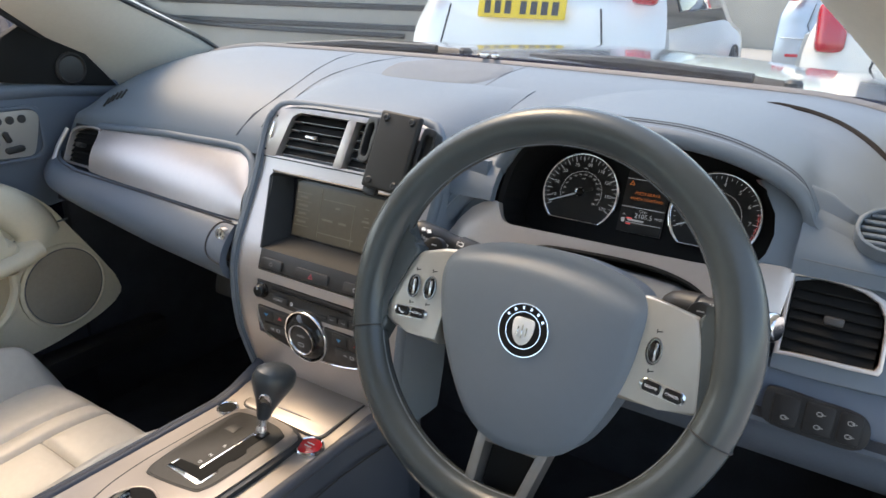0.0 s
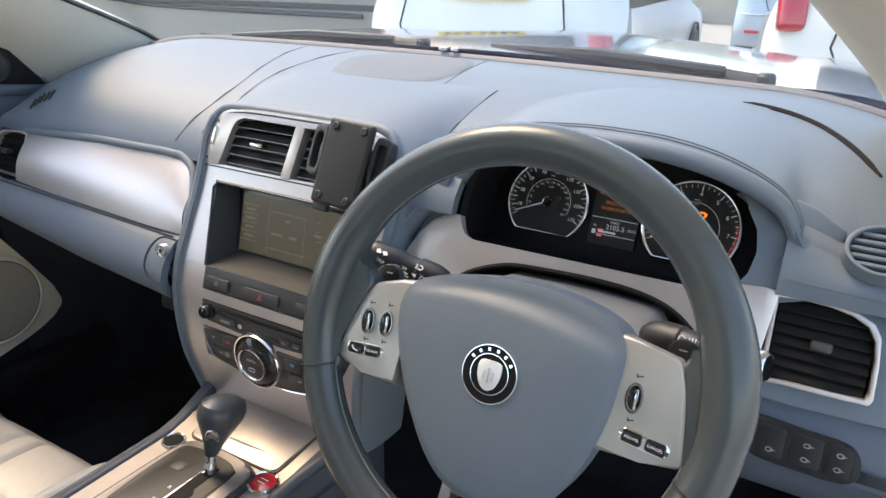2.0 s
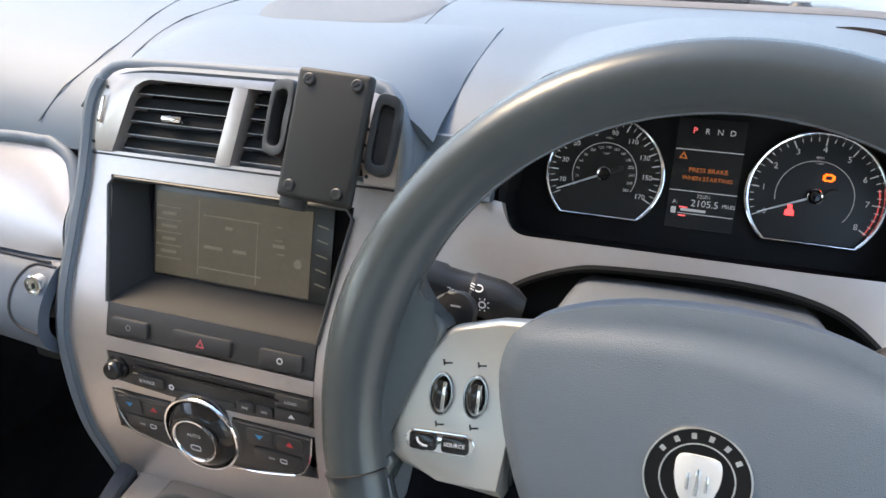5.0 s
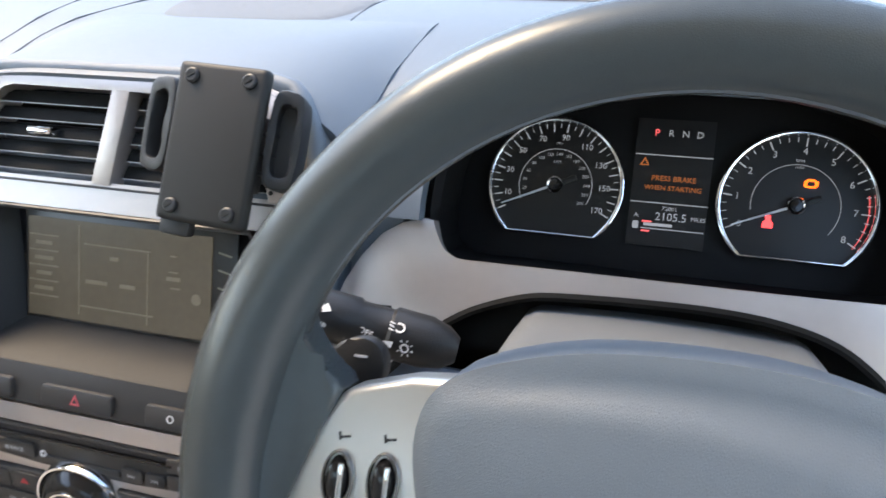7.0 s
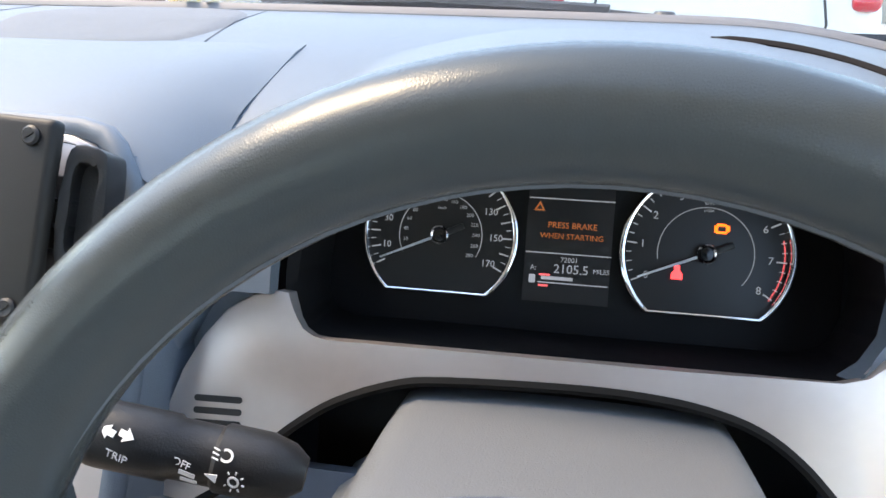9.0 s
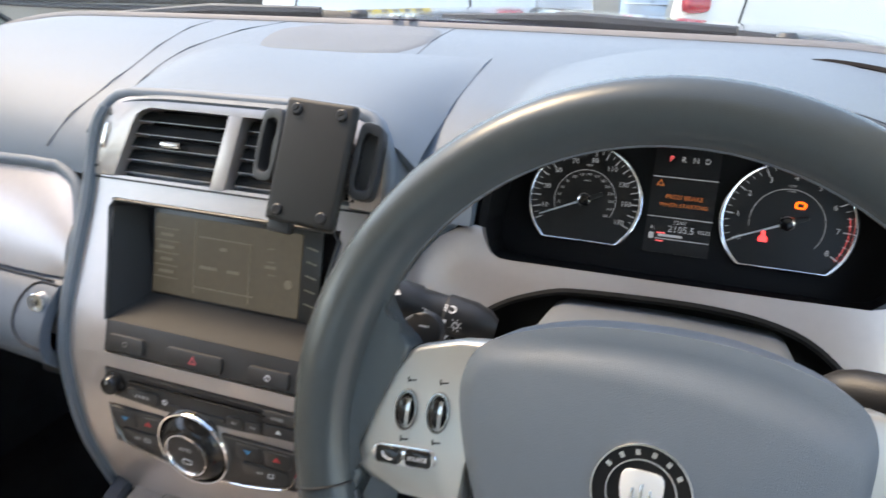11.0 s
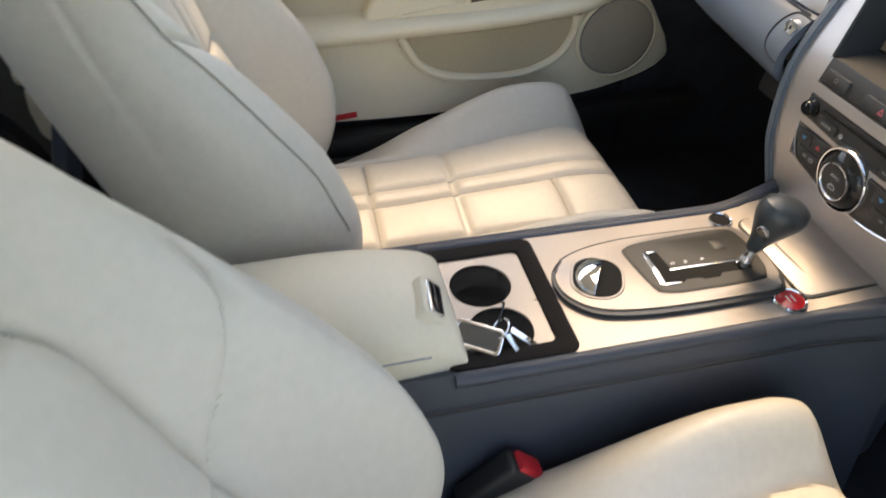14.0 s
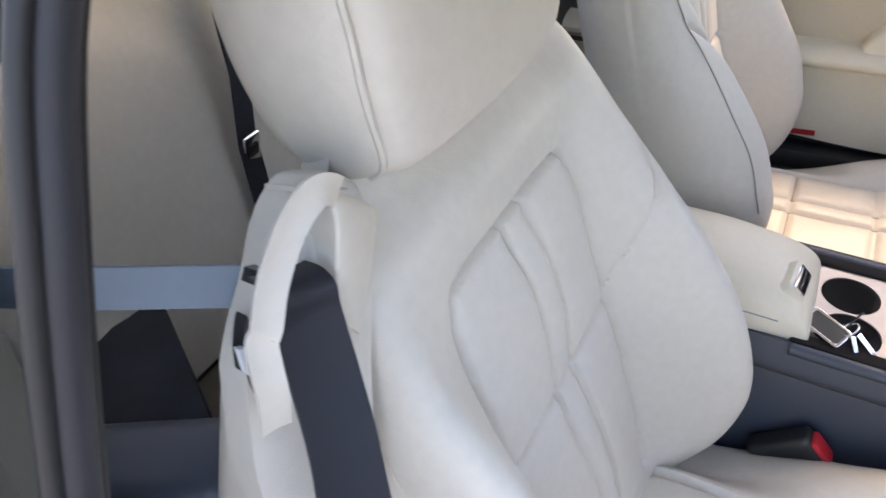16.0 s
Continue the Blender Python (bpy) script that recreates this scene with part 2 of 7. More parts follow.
def at_face(origin, normal, up=(0, 0, 1)):
    """A pose whose local z is the normal and whose local y leans to up."""
    z = Vector(normal).normalized()
    x = Vector(up).cross(z).normalized()
    y = z.cross(x)
    return Matrix(((x.x, y.x, z.x, origin[0]), (x.y, y.y, z.y, origin[1]), (x.z, y.z, z.z, origin[2]), (0, 0, 0, 1)))


def lerp(a, b, t):
    return a + (b - a) * t


def table(xs, ys):
    return lambda x: float(np.interp(x, xs, ys))


def smoothstep(a, b, x):
    t = max(0.0, min(1.0, (x - a) / (b - a)))
    return t * t * (3 - 2 * t)


def pillow(f, nu, nv):
    """A closed cover over s, t from -1 to 1, denser at its edges; f gives front and back points."""
    b = bmesh.new()
    dense = lambda k, n: math.sin(math.pi / 2 * (2 * k / n - 1))
    front = [[b.verts.new(f(dense(i, nu), dense(j, nv), True)) for j in range(nv + 1)] for i in range(nu + 1)]
    back = [[front[i][j] if i in (0, nu) or j in (0, nv) else b.verts.new(f(dense(i, nu), dense(j, nv), False)) for j in range(nv + 1)] for i in range(nu + 1)]
    for i in range(nu):
        for j in range(nv):
            b.faces.new((front[i][j], front[i + 1][j], front[i + 1][j + 1], front[i][j + 1]))
            q = (back[i][j], back[i][j + 1], back[i + 1][j + 1], back[i + 1][j])
            if len(set(q)) == 4 and not all(v in (front[i][j], front[i + 1][j], front[i + 1][j + 1], front[i][j + 1]) for v in q):
                b.faces.new(q)
    return b

# ---------------------------------------------------------------- dashboard
def end_drop(x, v):
    a = max(0.0, abs(x) - 0.5) / 0.2
    return 0.085 * a * a * (1 - 0.6 * v) * smoothstep(0.05, 0.4, v) + 0.011 * smoothstep(0.3, 0.58, abs(x)) * (1 - smoothstep(0, 0.3, v)) + 0.07 * smoothstep(.66, .705, abs(x)) * (1 - smoothstep(0, .6, v))


V_ROW = [0, .15, .3, .45, .65, .82, 1]
PAD_Y = table(V_ROW, [.205, .215, .245, .30, .40, .50, .62])
PAD_Z = table(V_ROW, [.848, .872, .900, .928, .953, .966, .970])


def pad_point(x, v):
    return Vector((x, PAD_Y(v) - 0.08 * (x / .7) ** 2 * v, PAD_Z(v) - end_drop(x, v)))


def on_pad(x, y, lift=0.0):
    """The point of the dashboard's top over a place of the plan."""
    lo, hi = 0.0, 1.0
    for _ in range(24):
        mid = (lo + hi) / 2
        lo, hi = (mid, hi) if pad_point(x, mid).y < y else (lo, mid)
    p = pad_point(x, lo)
    return Vector((x, p.y, p.z + lift))


def pad_smooth(u, v):
    x = lerp(-.705, .705, u)
    return sum((pad_point(x, min(1, max(0, v + d))) for d in (-.06, -.03, 0, .03, .06)), Vector()) / 5


def pad_piece(x0, x1, v0):
    return lambda u, v: pad_smooth((lerp(x0, x1, u) + .705) / 1.41, lerp(v0, 1, v))


dash = thing("dashboard", (0, 0.35, 0.7), "blue-grey leather-covered dashboard with satin aluminium trim", "dashboard")
part("top_pad", join(join(sheet(pad_piece(-.705, .226, 0), 40, 40, .012), sheet(pad_piece(.226, .566, .50), 16, 16, .012)), sheet(pad_piece(.566, .705, 0), 8, 40, .012)), PAD, dash)


def pad_line(points, r, n=8):
    return tube([on_pad(p.x, p.y, -r * 0.1) for p in curve([(*q, 0) for q in points], n)], r, 6)


part("pad_seam", pad_line([(-.232, .214), (-.222, .249), (-.214, .301), (-.230, .379), (-.262, .484), (-.285, .57)], .0008), DARKSEAM, dash)
part("pad_seam", pad_line([(-.170, .255), (-.179, .300), (-.190, .362), (-.186, .462), (-.176, .585)], .0008), DARKSEAM, dash)
part("pad_seam", pad_line([(.074, .59), (.088, .448), (.099, .371), (.113, .298), (.124, .262)], .0008), DARKSEAM, dash)

# speaker grille let into the top
grille = smooth_outline([(-.104, .413), (-.136, .50), (-.10, .575), (-.02, .59), (.058, .575), (.085, .50), (.075, .435), (.038, .405), (-.034, .396)], 4)


def fan_on_pad(outline, lift, bm=None):
    b = bmesh.new()
    c = Vector((sum(p[0] for p in outline) / len(outline), sum(p[1] for p in outline) / len(outline)))
    rows = []
    for k in (0.0, .25, .5, .75, .93, 1.0):
        rows.append([b.verts.new(on_pad(lerp(c.x, p[0], k), lerp(c.y, p[1], k), lift if k < 1 else -.001)) for p in outline] if k else [b.verts.new(on_pad(c.x, c.y, lift))])
    n = len(outline)
    for i in range(n):
        b.faces.new((rows[0][0], rows[1][i], rows[1][(i + 1) % n]))
        for a, d in zip(rows[1:], rows[2:]):
            b.faces.new((a[i], d[i], d[(i + 1) % n], a[(i + 1) % n]))
    return join(bm, b)


GRILLE = material("speaker_cloth", (0.17, 0.185, 0.205), 0.8, bump=0.8, bump_scale=1500, vary=0.1)
part("speaker_grille", fan_on_pad(grille, .0022), GRILLE, dash, "dark oval speaker grille in the top pad")
# demister slits at the far end
for i in range(5):
    p = on_pad(-.580 + i * .0085, .222 + i * .0035, .0015)
    part("demister_slit", box(.0036, .020, .003, .001, Matrix.Translation(p) @ pose(0, 0, 0, 48, 0, -14)), BLACK, dash)
# long vent and sill under the screen
part("screen_vent", tube([on_pad(x, .60 - .075 * (x / .68) ** 2, .002) for x in np.linspace(-.66, .66, 41)], .006, 8, flat=.5), material("taupe_strip", (0.20, 0.19, 0.19), 0.6, bump=0.3), dash)
part("screen_sill", sheet(lambda u, v: (lerp(-.72, .72, u), .612 - .075 * (lerp(-.72, .72, u) / .68) ** 2 + .06 * v, .968 - end_drop(lerp(-.7, .7, u), 1) - .012 * v), 32, 2, .006), material("taupe_sill", (0.16, 0.15, 0.15), 0.6, bump=0.3), dash)
part("sensor", box(.014, .010, .006, .002, Matrix.Translation(on_pad(-.014, .60, .012))), CHROME, dash)
part("sensor", box(.012, .010, .006, .002, Matrix.Translation(on_pad(.008, .60, .012))), CHROME, dash)

# passenger's aluminium panel, roll below it and lock
TRIM_TOP = table([-.60, -.4, -.25, -.215, -.198, -.187, -.180, -.175], [.838, .848, .850, .8485, .844, .837, .828, .818])
TRIM_BOT = table([-.60, -.4, -.185], [.774, .769, .763])


def trim_point(u, v):
    x = lerp(-.574 + .014 * (1 - v), -.163 - .012 * v, u)
    z = lerp(TRIM_BOT(x), TRIM_TOP(x), v)
    return Vector((x, .149 + (z - .761) * .68 - .009 * math.sin(math.pi * v) - .004 * (1 - (2 * u - 1) ** 4), z))


part("passenger_trim", sheet(lambda u, v: trim_point(u, v), 32, 12, .01), ALU, dash, "satin aluminium panel before the passenger")
lip_line = [trim_point(u, 1.0) + Vector((0, .003, .005)) for u in np.linspace(-.02, .90, 34)] + [trim_point(.965, .955) + Vector((.003, .004, .005))] + [trim_point(1.0, v) + Vector((.006, .006, .004 * v)) for v in (.76, .6, .4, .2, .02)]
part("trim_lip", tube(curve(lip_line, 3), .0062, 10), PAD, dash, "padded leather lip round the aluminium panel")
BOL_BOT = table([-.70, -.55, -.35, -.15], [.735, .706, .680, .664])


def bolster_point(u, v):
    x = lerp(-.70, -.166, u)
    top = TRIM_BOT(x) - .002 if x > -.6 else TRIM_BOT(-.6) + .012 * (-.6 - x) / .1
    bot = BOL_BOT(x)
    z = lerp(bot - .012, top, v)
    bulge = math.sin(math.pi * min(1, v * 1.0)) ** .55
    return Vector((x, .152 + (z - .761) * .35 - .030 * bulge + .06 * (1 - v) ** 4 + .03 * max(0, (-.62 - x) / .08) ** 2, z))


# same leather as the top pad, with shade put into its colour
part("glovebox_roll", sheet(bolster_point, 36, 20, .012), SHADE_PAD, dash)
part("roll_seam", tube([bolster_point(u, .985) + Vector((0, -.001, 0)) for u in np.linspace(0.02, .98, 40)], .0012, 6), BLACK, dash)
lock_v = min(np.linspace(0, 1, 200), key=lambda v: abs(bolster_point(.9775, v).z - .745))
LOCK = at_face(bolster_point(.9775, lock_v), (0, -1, .10))
lock_line = [(.998, .965), (.955, .965), (.937, .91), (.93, .78), (.937, .62), (.958, .52), (.998, .48)]
part("lock_seam", tube([bolster_point(p.x, p.y) + Vector((0, -.0006, 0)) for p in curve([(*q, 0) for q in lock_line], 6)], .0012, 6), BLACK, dash)
lock = part("glovebox_lock", lathe([(.0098, -.004), (.0098, .0045), (.0088, .0055), (.0062, .0052), (.0058, .0040), (0, .0040)], 24, LOCK), CHROME, dash, "round chrome glovebox lock")
part("key_slot", box(.0014, .005, .002, 0, LOCK @ pose(0, 0, .0042)), BLACK, lock)
# dark underside and foot space
part("underside", sheet(lambda u, v: (lerp(-.70, .70, u), lerp(.17, .55, v), lerp(.705, .60, v)), 8, 4, .01), CARPET, dash)
part("wiring_cover", box(.06, .10, .11, .012, pose(-.33, .30, .60, -14)), BLACK, dash)


def vent(parent, name, outline, at, slats, lo, hi, half, tab=True, frame_mat=ALU, frame_w=.006, tilt=-28, mirror=1):
    """An air vent: a frame, a dark well and slats between the outline's sides (lo and hi give y range, half the half width at y)."""
    cx = sum(p[0] for p in outline) / len(outline)
    cy = sum(p[1] for p in outline) / len(outline)
    grown = [(p[0] + frame_w * ((p[0] > cx) - (p[0] < cx)), p[1] + frame_w * ((p[1] > cy) - (p[1] < cy))) for p in outline]
    v = part(name, ring(grown, outline, -.03, .0035, .0012, at), frame_mat, parent)
    part("well", prism(outline, -.040, -.030, 0, at), VENTBLACK, v)
    for i in range(slats):
        y = lerp(lo, hi, (i + .5) / slats)
        a, b = half(y)
        part("slat", box(b - a - .001, .0125, .0022, .0008, at @ pose((a + b) / 2, y, -.008, tilt), seg=1), VENTBLACK, v)
    if tab:
        a, b = half(cy)
        part("tab", box(.018, .009, .012, .003, at @ pose((a + b) / 2, cy, .0035)), CHROME if tab == "chrome" else CHARCOAL, v, "vent direction tab")
    return v


# end vents, mirrored about the car's middle line
RV = at_face((.612, .199, .801), (0, -.927, .374))


def end_vent(sign):
    o = [(-.042, .037), (-.02, .0385), (.0, .0375), (.018, .034), (.032, .027), (.039, .016), (.042, .0), (.0435, -.030), (.041, -.035), (.02, -.036), (-.02, -.037), (-.040, -.0385)]
    o = [(sign * x, y) for x, y in o]
    if sign < 0:
        o = o[::-1]
    at = Matrix.Translation((0, 0, 0)) @ at_face((sign * .612 if sign > 0 else -.624, .199 if sign > 0 else .190, .801 if sign > 0 else .804), (0, -.927, .374))

    def half(y):
        if sign > 0:
            return (-.041, .041 if y < 0 else .041 - .012 * (y / .037) ** 2)
        return (-.041 + (.012 * (y / .037) ** 2 if y > 0 else 0), .041)
    return vent(dash, "end_vent", o, at @ (pose(0, 0, 0) if sign > 0 else Matrix.Diagonal((1.0, .92, 1, 1))), 7, -.036, .036, half, tab=True, frame_w=.0042)


end_vent(1)
vent_pad = [(-.046, .050), (-.02, .054), (.0, .054), (.022, .050), (.050, .044), (.068, .030), (.074, .0), (.074, -.040), (.066, -.056), (.02, -.058), (-.02, -.058), (-.046, -.058)]
vent_hole = [(-.042, .037), (-.02, .0385), (.0, .0375), (.018, .034), (.032, .027), (.039, .016), (.042, .0), (.0435, -.030), (.041, -.035), (.02, -.036), (-.02, -.037), (-.040, -.0385)]
part("vent_surround", ring(vent_pad, vent_hole, -.034, -.003, .003, RV), PAD, dash, "leather round the end vent")
end_vent(-1)
# chrome end of the passenger's vent
part("vent_cap", tube(curve([(-.676, .160, .776), (-.681, .176, .80), (-.676, .196, .830)], 6), .004, 8), ALU, dash)

# round screen vent over the driver's end vent
RND = at_face((.640, .212, .897), (0.0, -.72, .69))
rv = part("side_screen_vent", ring(oval(.030, .024, 28), oval(.026, .0205, 28), -.02, .002, .0015, RND), PAD, dash)
part("well", prism(oval(.026, .0205, 28), -.022, -.014, 0, RND), BLACK, rv)
for i in range(5):
    y = -.014 + i * .007
    part("slat", box(2 * .0255 * math.sqrt(1 - (y / .021) ** 2), .0038, .006, .001, RND @ pose(0, y, -.004), seg=1), PAD, rv)

# binnacle hood
LIP_X = [.205, .225, .239, .27, .302, .373, .439, .488, .528, .552, .566, .576, .590, .640]
LIP_Z = [.868, .905, .935, .952, .961, .967, .966, .958, .944, .932, .922, .905, .850, .800]
lip_z = table(LIP_X, LIP_Z)
lip_z_s = lambda x: sum(lip_z(x + d) for d in (-.016, -.008, 0, .008, .016)) / 5
lip_y = lambda x: .214 + .02 * ((x - .405) / .19) ** 2 - .012 * max(0, (x - .50) / .09) ** 2


def hood_point(u, v):
    x = lerp(.205, .640, u)
    y0 = lip_y(x)
    y1 = .50 - .19 * abs((x - .40) / .20) ** 2.2
    y1 = max(y1, y0 + .04)
    y = lerp(y0, y1, v)
    end = on_pad(x, y1, .0008).z
    z = lerp(lip_z_s(x), end, v ** 1.5)
    z = max(z, on_pad(x, y, .0008).z)
    if v < .12:
        z -= .006 * ((.12 - v) / .12) ** 2
    return Vector((x, y, z))


part("binnacle_hood", sheet(hood_point, 48, 28, .010), PAD, dash, "leather hood over the instruments")
part("hood_seam", tube([hood_point(u, .075) + Vector((0, 0, .0004)) for u in np.linspace(.06, .85, 60)], .0006, 6), DARKSEAM, dash)
part("hood_seam", tube([hood_point(u, .052) + Vector((0, 0, .0004)) for u in np.linspace(.06, .85, 60)], .0006, 6), DARKSEAM, dash)
part("hood_lip", tube([hood_point(u, 0) + Vector((0, .006, -.0065)) for u in np.linspace(.02, .855, 60)], [.0095] * 54 + [.0092, .0088, .0082, .0072, .0056, .003], 10), PAD, dash)

part("hood_liner", sheet(lambda u, v: hood_point(lerp(.05, .87, u), lerp(.02, .40, v)) + Vector((0, .010, -.0165)), 32, 6, .003), VENTBLACK, dash)

# slot for the side window's air along the far edge of the pad
part("side_slot", tube(curve([on_pad(x, y, .0012) for x, y in ((.480, .462), (.510, .452), (.540, .438), (.572, .416), (.603, .383), (.632, .345))], 5), [.0014, .002] + [.0032] * 22 + [.002, .0014], 8, flat=.5), material("slot_brown", (0.010, 0.008, 0.008), 0.8, spec=0.2), dash, "dark slot along the far edge of the pad")

# instrument cluster
CL = at_face((.385, .313, .850), (0, -.927, .374))
OPEN = at_face((.385, .205, .826), (0, -.927, .374))
cluster = thing("instrument_cluster", (.385, .31, .82), "black instrument cluster with chrome-ringed dials, lit warning lamps", "instruments")
face_o = smooth_outline([(-.158, -.052), (-.166, -.02), (-.160, .03), (-.12, .085), (0, .10), (.12, .085), (.160, .03), (.166, -.02), (.158, -.052), (.10, -.060), (0, -.060), (-.10, -.060)], 4)
part("backing", prism(face_o, -.012, -.006, 0, CL), material("cluster_black", (0.007, 0.007, 0.008), 0.45, spec=0.25), cluster)
# surround: walls from the opening back to the face
open_o = smooth_outline([(-.136, .001), (-.1495, .014), (-.151, .045), (-.142, .085), (-.10, .125), (0, .142), (.10, .123), (.146, .090), (.161, .048), (.156, .020), (.142, .003), (.09, .0005), (0, .0), (-.09, .0005)], 4)

cheek_o = [(.128, .100), (.145, .090), (.1575, .070), (.1615, .048), (.158, .026), (.150, .012), (.140, .004), (.150, -.004), (.185, .010), (.225, .016), (.225, .082), (.200, .098), (.165, .108)]
part("cluster_cheek", prism(cheek_o, -.030, -.006, .004, OPEN, seg=3), PAD, dash, "leather between the instruments and the end vent")


def surround():
    b = bmesh.new()
    n = len(open_o)
    A = [b.verts.new(OPEN @ Vector((p[0] * 1.03, p[1] + (-.004 if p[1] < .02 else .003), -.007))) for p in open_o]
    M = [b.verts.new((OPEN @ Vector((*p, -.014)))) for p in open_o]
    B = [b.verts.new(CL @ Vector((p[0] * 1.05, min(p[1] - .058, .10), -.006))) for p in open_o]
    for r, s in ((A, M), (M, B)):
        for i in range(n):
            b.faces.new((r[i], r[(i + 1) % n], s[(i + 1) % n], s[i]))
    return b


part("surround", surround(), material("surround_black", (0.006, 0.006, 0.007), 0.7, spec=0.2), cluster)
DIALBLACK = material("dial_face", (0.010, 0.010, 0.011), 0.35, vary=0.1)
NUM = material("lit_print", (0.28, 0.30, 0.33), 0.5, emit=(0.75, 0.82, 0.95), emit_strength=0.055)
DIM = material("dim_print", (0.3, 0.31, 0.33), 0.5, emit=(0.6, 0.65, 0.75), emit_strength=0.05)
RED = material("lit_red", (0.5, 0.02, 0.02), 0.5, emit=(1.0, 0.05, 0.06), emit_strength=0.6)
AMBER = material("lit_amber", (0.45, 0.10, 0.01), 0.5, emit=(1.0, 0.12, 0.01), emit_strength=0.6)
DIMAMBER = material("message_amber", (0.3, 0.1, 0.02), 0.5, emit=(0.9, 0.27, 0.08), emit_strength=0.06)
DIMRED = material("lit_red_letter", (0.4, 0.05, 0.05), 0.5, emit=(1.0, 0.15, 0.18), emit_strength=0.2)


def chord_outline(r, cut, n=56):
    """A circle cut flat at y = cut."""
    a0 = math.asin(cut / r)
    return [(r * math.cos(a), r * math.sin(a)) for a in np.linspace(a0, math.pi - a0, n)]


def polar(r, deg):
    return r * math.cos(radians(deg)), r * math.sin(radians(deg))


def words_on(name, rows, material_, parent, at):
    """Many short prints joined into one mesh: (words, x, y, size)."""
    b = bmesh.new()
    for words, x, y, size in rows:
        cu = bpy.data.curves.new(name, "FONT")
        cu.body, cu.size, cu.align_x, cu.align_y, cu.extrude, cu.resolution_u = words, size, "CENTER", "CENTER", 0.0001, 2
        tmp = bpy.data.objects.new("tmp", cu)
        me = bpy.data.meshes.new_from_object(tmp)
        bpy.data.objects.remove(tmp)
        me.transform(Matrix.Translation((x, y, 0)))
        b.from_mesh(me)
    return part(name, b, material_, parent, at=at)


def gauge(name, at, r, major, minor, labels, radius, size, needle_deg):
    g = part(name, prism(chord_outline(r, -.74 * r), -.004, 0, 0, at), DIALBLACK, cluster)
    part("chrome_ring", ring(chord_outline(r * 1.06, -.79 * r), chord_outline(r * .985, -.735 * r), -.004, .006, .0015, at), CHROME, g)
    for d in major:
        part("tick_mark", box(.0062, .0009, .0004, 0, at @ pose(0, 0, 0, 0, 0, d) @ pose(r * .90, 0, .0006)), NUM, g)
    for d in minor:
        part("tick_mark", box(.0032, .0006, .0004, 0, at @ pose(0, 0, 0, 0, 0, d) @ pose(r * .93, 0, .0006)), NUM, g)
    for w, d in labels:
        words_on("numeral", [(w, *polar(radius, d), size)], NUM, g, at @ pose(0, 0, .0008))
    n = part("needle", prism([(.006, -.0009), (r * .88, -.0005), (r * .88, .0005), (.006, .0009)], .003, .0045, 0, at @ pose(0, 0, 0, 0, 0, needle_deg)), WHITE, g, "white dial needle")
    part("needle_tail", box(.016, .004, .002, .0008, at @ pose(0, 0, .004) @ pose(0, 0, 0, 0, 0, needle_deg + 180) @ pose(.009, 0, 0)), BLACK, n)
    part("needle_boss", lathe([(.0062, .001), (.0062, .006), (.0052, .0072), (.0042, .0066), (.0042, .004)], 24, at), CHROME, g)
    part("boss_cap", lathe([(.0043, .001), (.0043, .0055), (0, .0058)], 20, at), GLOSS, g)
    return g


SP = CL @ pose(-.0845, 0, 0)
TA = CL @ pose(.083, 0, 0)
sdeg = lambda v: 207 - (v - 0) * (234 / 170)
speedo = gauge("speedometer", SP, .0485, [sdeg(v) for v in range(0, 171, 10)], [sdeg(v) for v in range(5, 170, 10)], [(str(v), sdeg(v)) for v in range(10, 171, 20)], .0365, .0062, 204)
kdeg = lambda v: 207 - v * (234 / 275)
part("inner_scale", tube([SP @ Vector((*polar(.0275, d), .0004)) for d in np.linspace(-28, 207, 50)], .0003, 5), DIM, speedo)
words_on("inner_print", [(str(v), *polar(.0235, kdeg(v)), .0034) for v in range(20, 281, 20)] + [("MPH", 0, .0315, .0028), ("km/h", 0, .018, .0028)], DIM, speedo, SP @ pose(0, 0, .0008))
tdeg = lambda v: 204 - v * (236 / 8)
tacho = gauge("rev_counter", TA, .0500, [tdeg(v) for v in range(0, 9)], [tdeg(v / 4) for v in range(1, 32) if v % 4], [(str(v), tdeg(v)) for v in range(0, 9)], .0385, .0068, 203)
part("inner_scale", tube([TA @ Vector((*polar(.029, d), .0004)) for d in np.linspace(-38, 190, 50)], .0003, 5), DIM, tacho)
words_on("inner_print", [("RPM", 0, .0315, .0030), ("x1000", 0, .027, .0024)], DIM, tacho, TA @ pose(0, 0, .0008))
part("red_band", ring([polar(.047, d) for d in np.linspace(-34, 14, 16)] + [polar(.0464, d) for d in np.linspace(14, -34, 16)], [polar(.0469, d) for d in np.linspace(-34, 14, 16)] + [polar(.0465, d) for d in np.linspace(14, -34, 16)], 0, .0006, 0, TA), DIMRED, tacho)
# warning lamps
ENG = TA @ pose(.0085, .0165, .0008)
eng = part("engine_lamp", prism([(-.0045, -.0022), (-.0028, -.0032), (.0032, -.0032), (.0032, -.0018), (.0046, -.0018), (.0046, .0018), (.0034, .0018), (.002, .0030), (-.0028, .0030), (-.0034, .0016), (-.0045, .0016)], 0, .0005, 0, ENG), AMBER, tacho, "lit amber engine warning lamp")
part("engine_lamp_middle", prism([(-.0026, -.0018), (.0022, -.0018), (.0022, .0012), (-.0022, .0012)], .0005, .0008, 0, ENG), DIALBLACK, eng)
BELT = TA @ pose(-.0165, -.0125, .0008)
part("belt_lamp", prism([(-.0034, -.0045), (.0034, -.0045), (.0036, -.001), (.0016, .0014), (.0018, .0040), (-.0004, .0050), (-.0020, .0036), (-.0014, .0012), (-.0034, -.001)], 0, .0005, 0, BELT), RED, tacho, "lit red seat belt warning lamp")
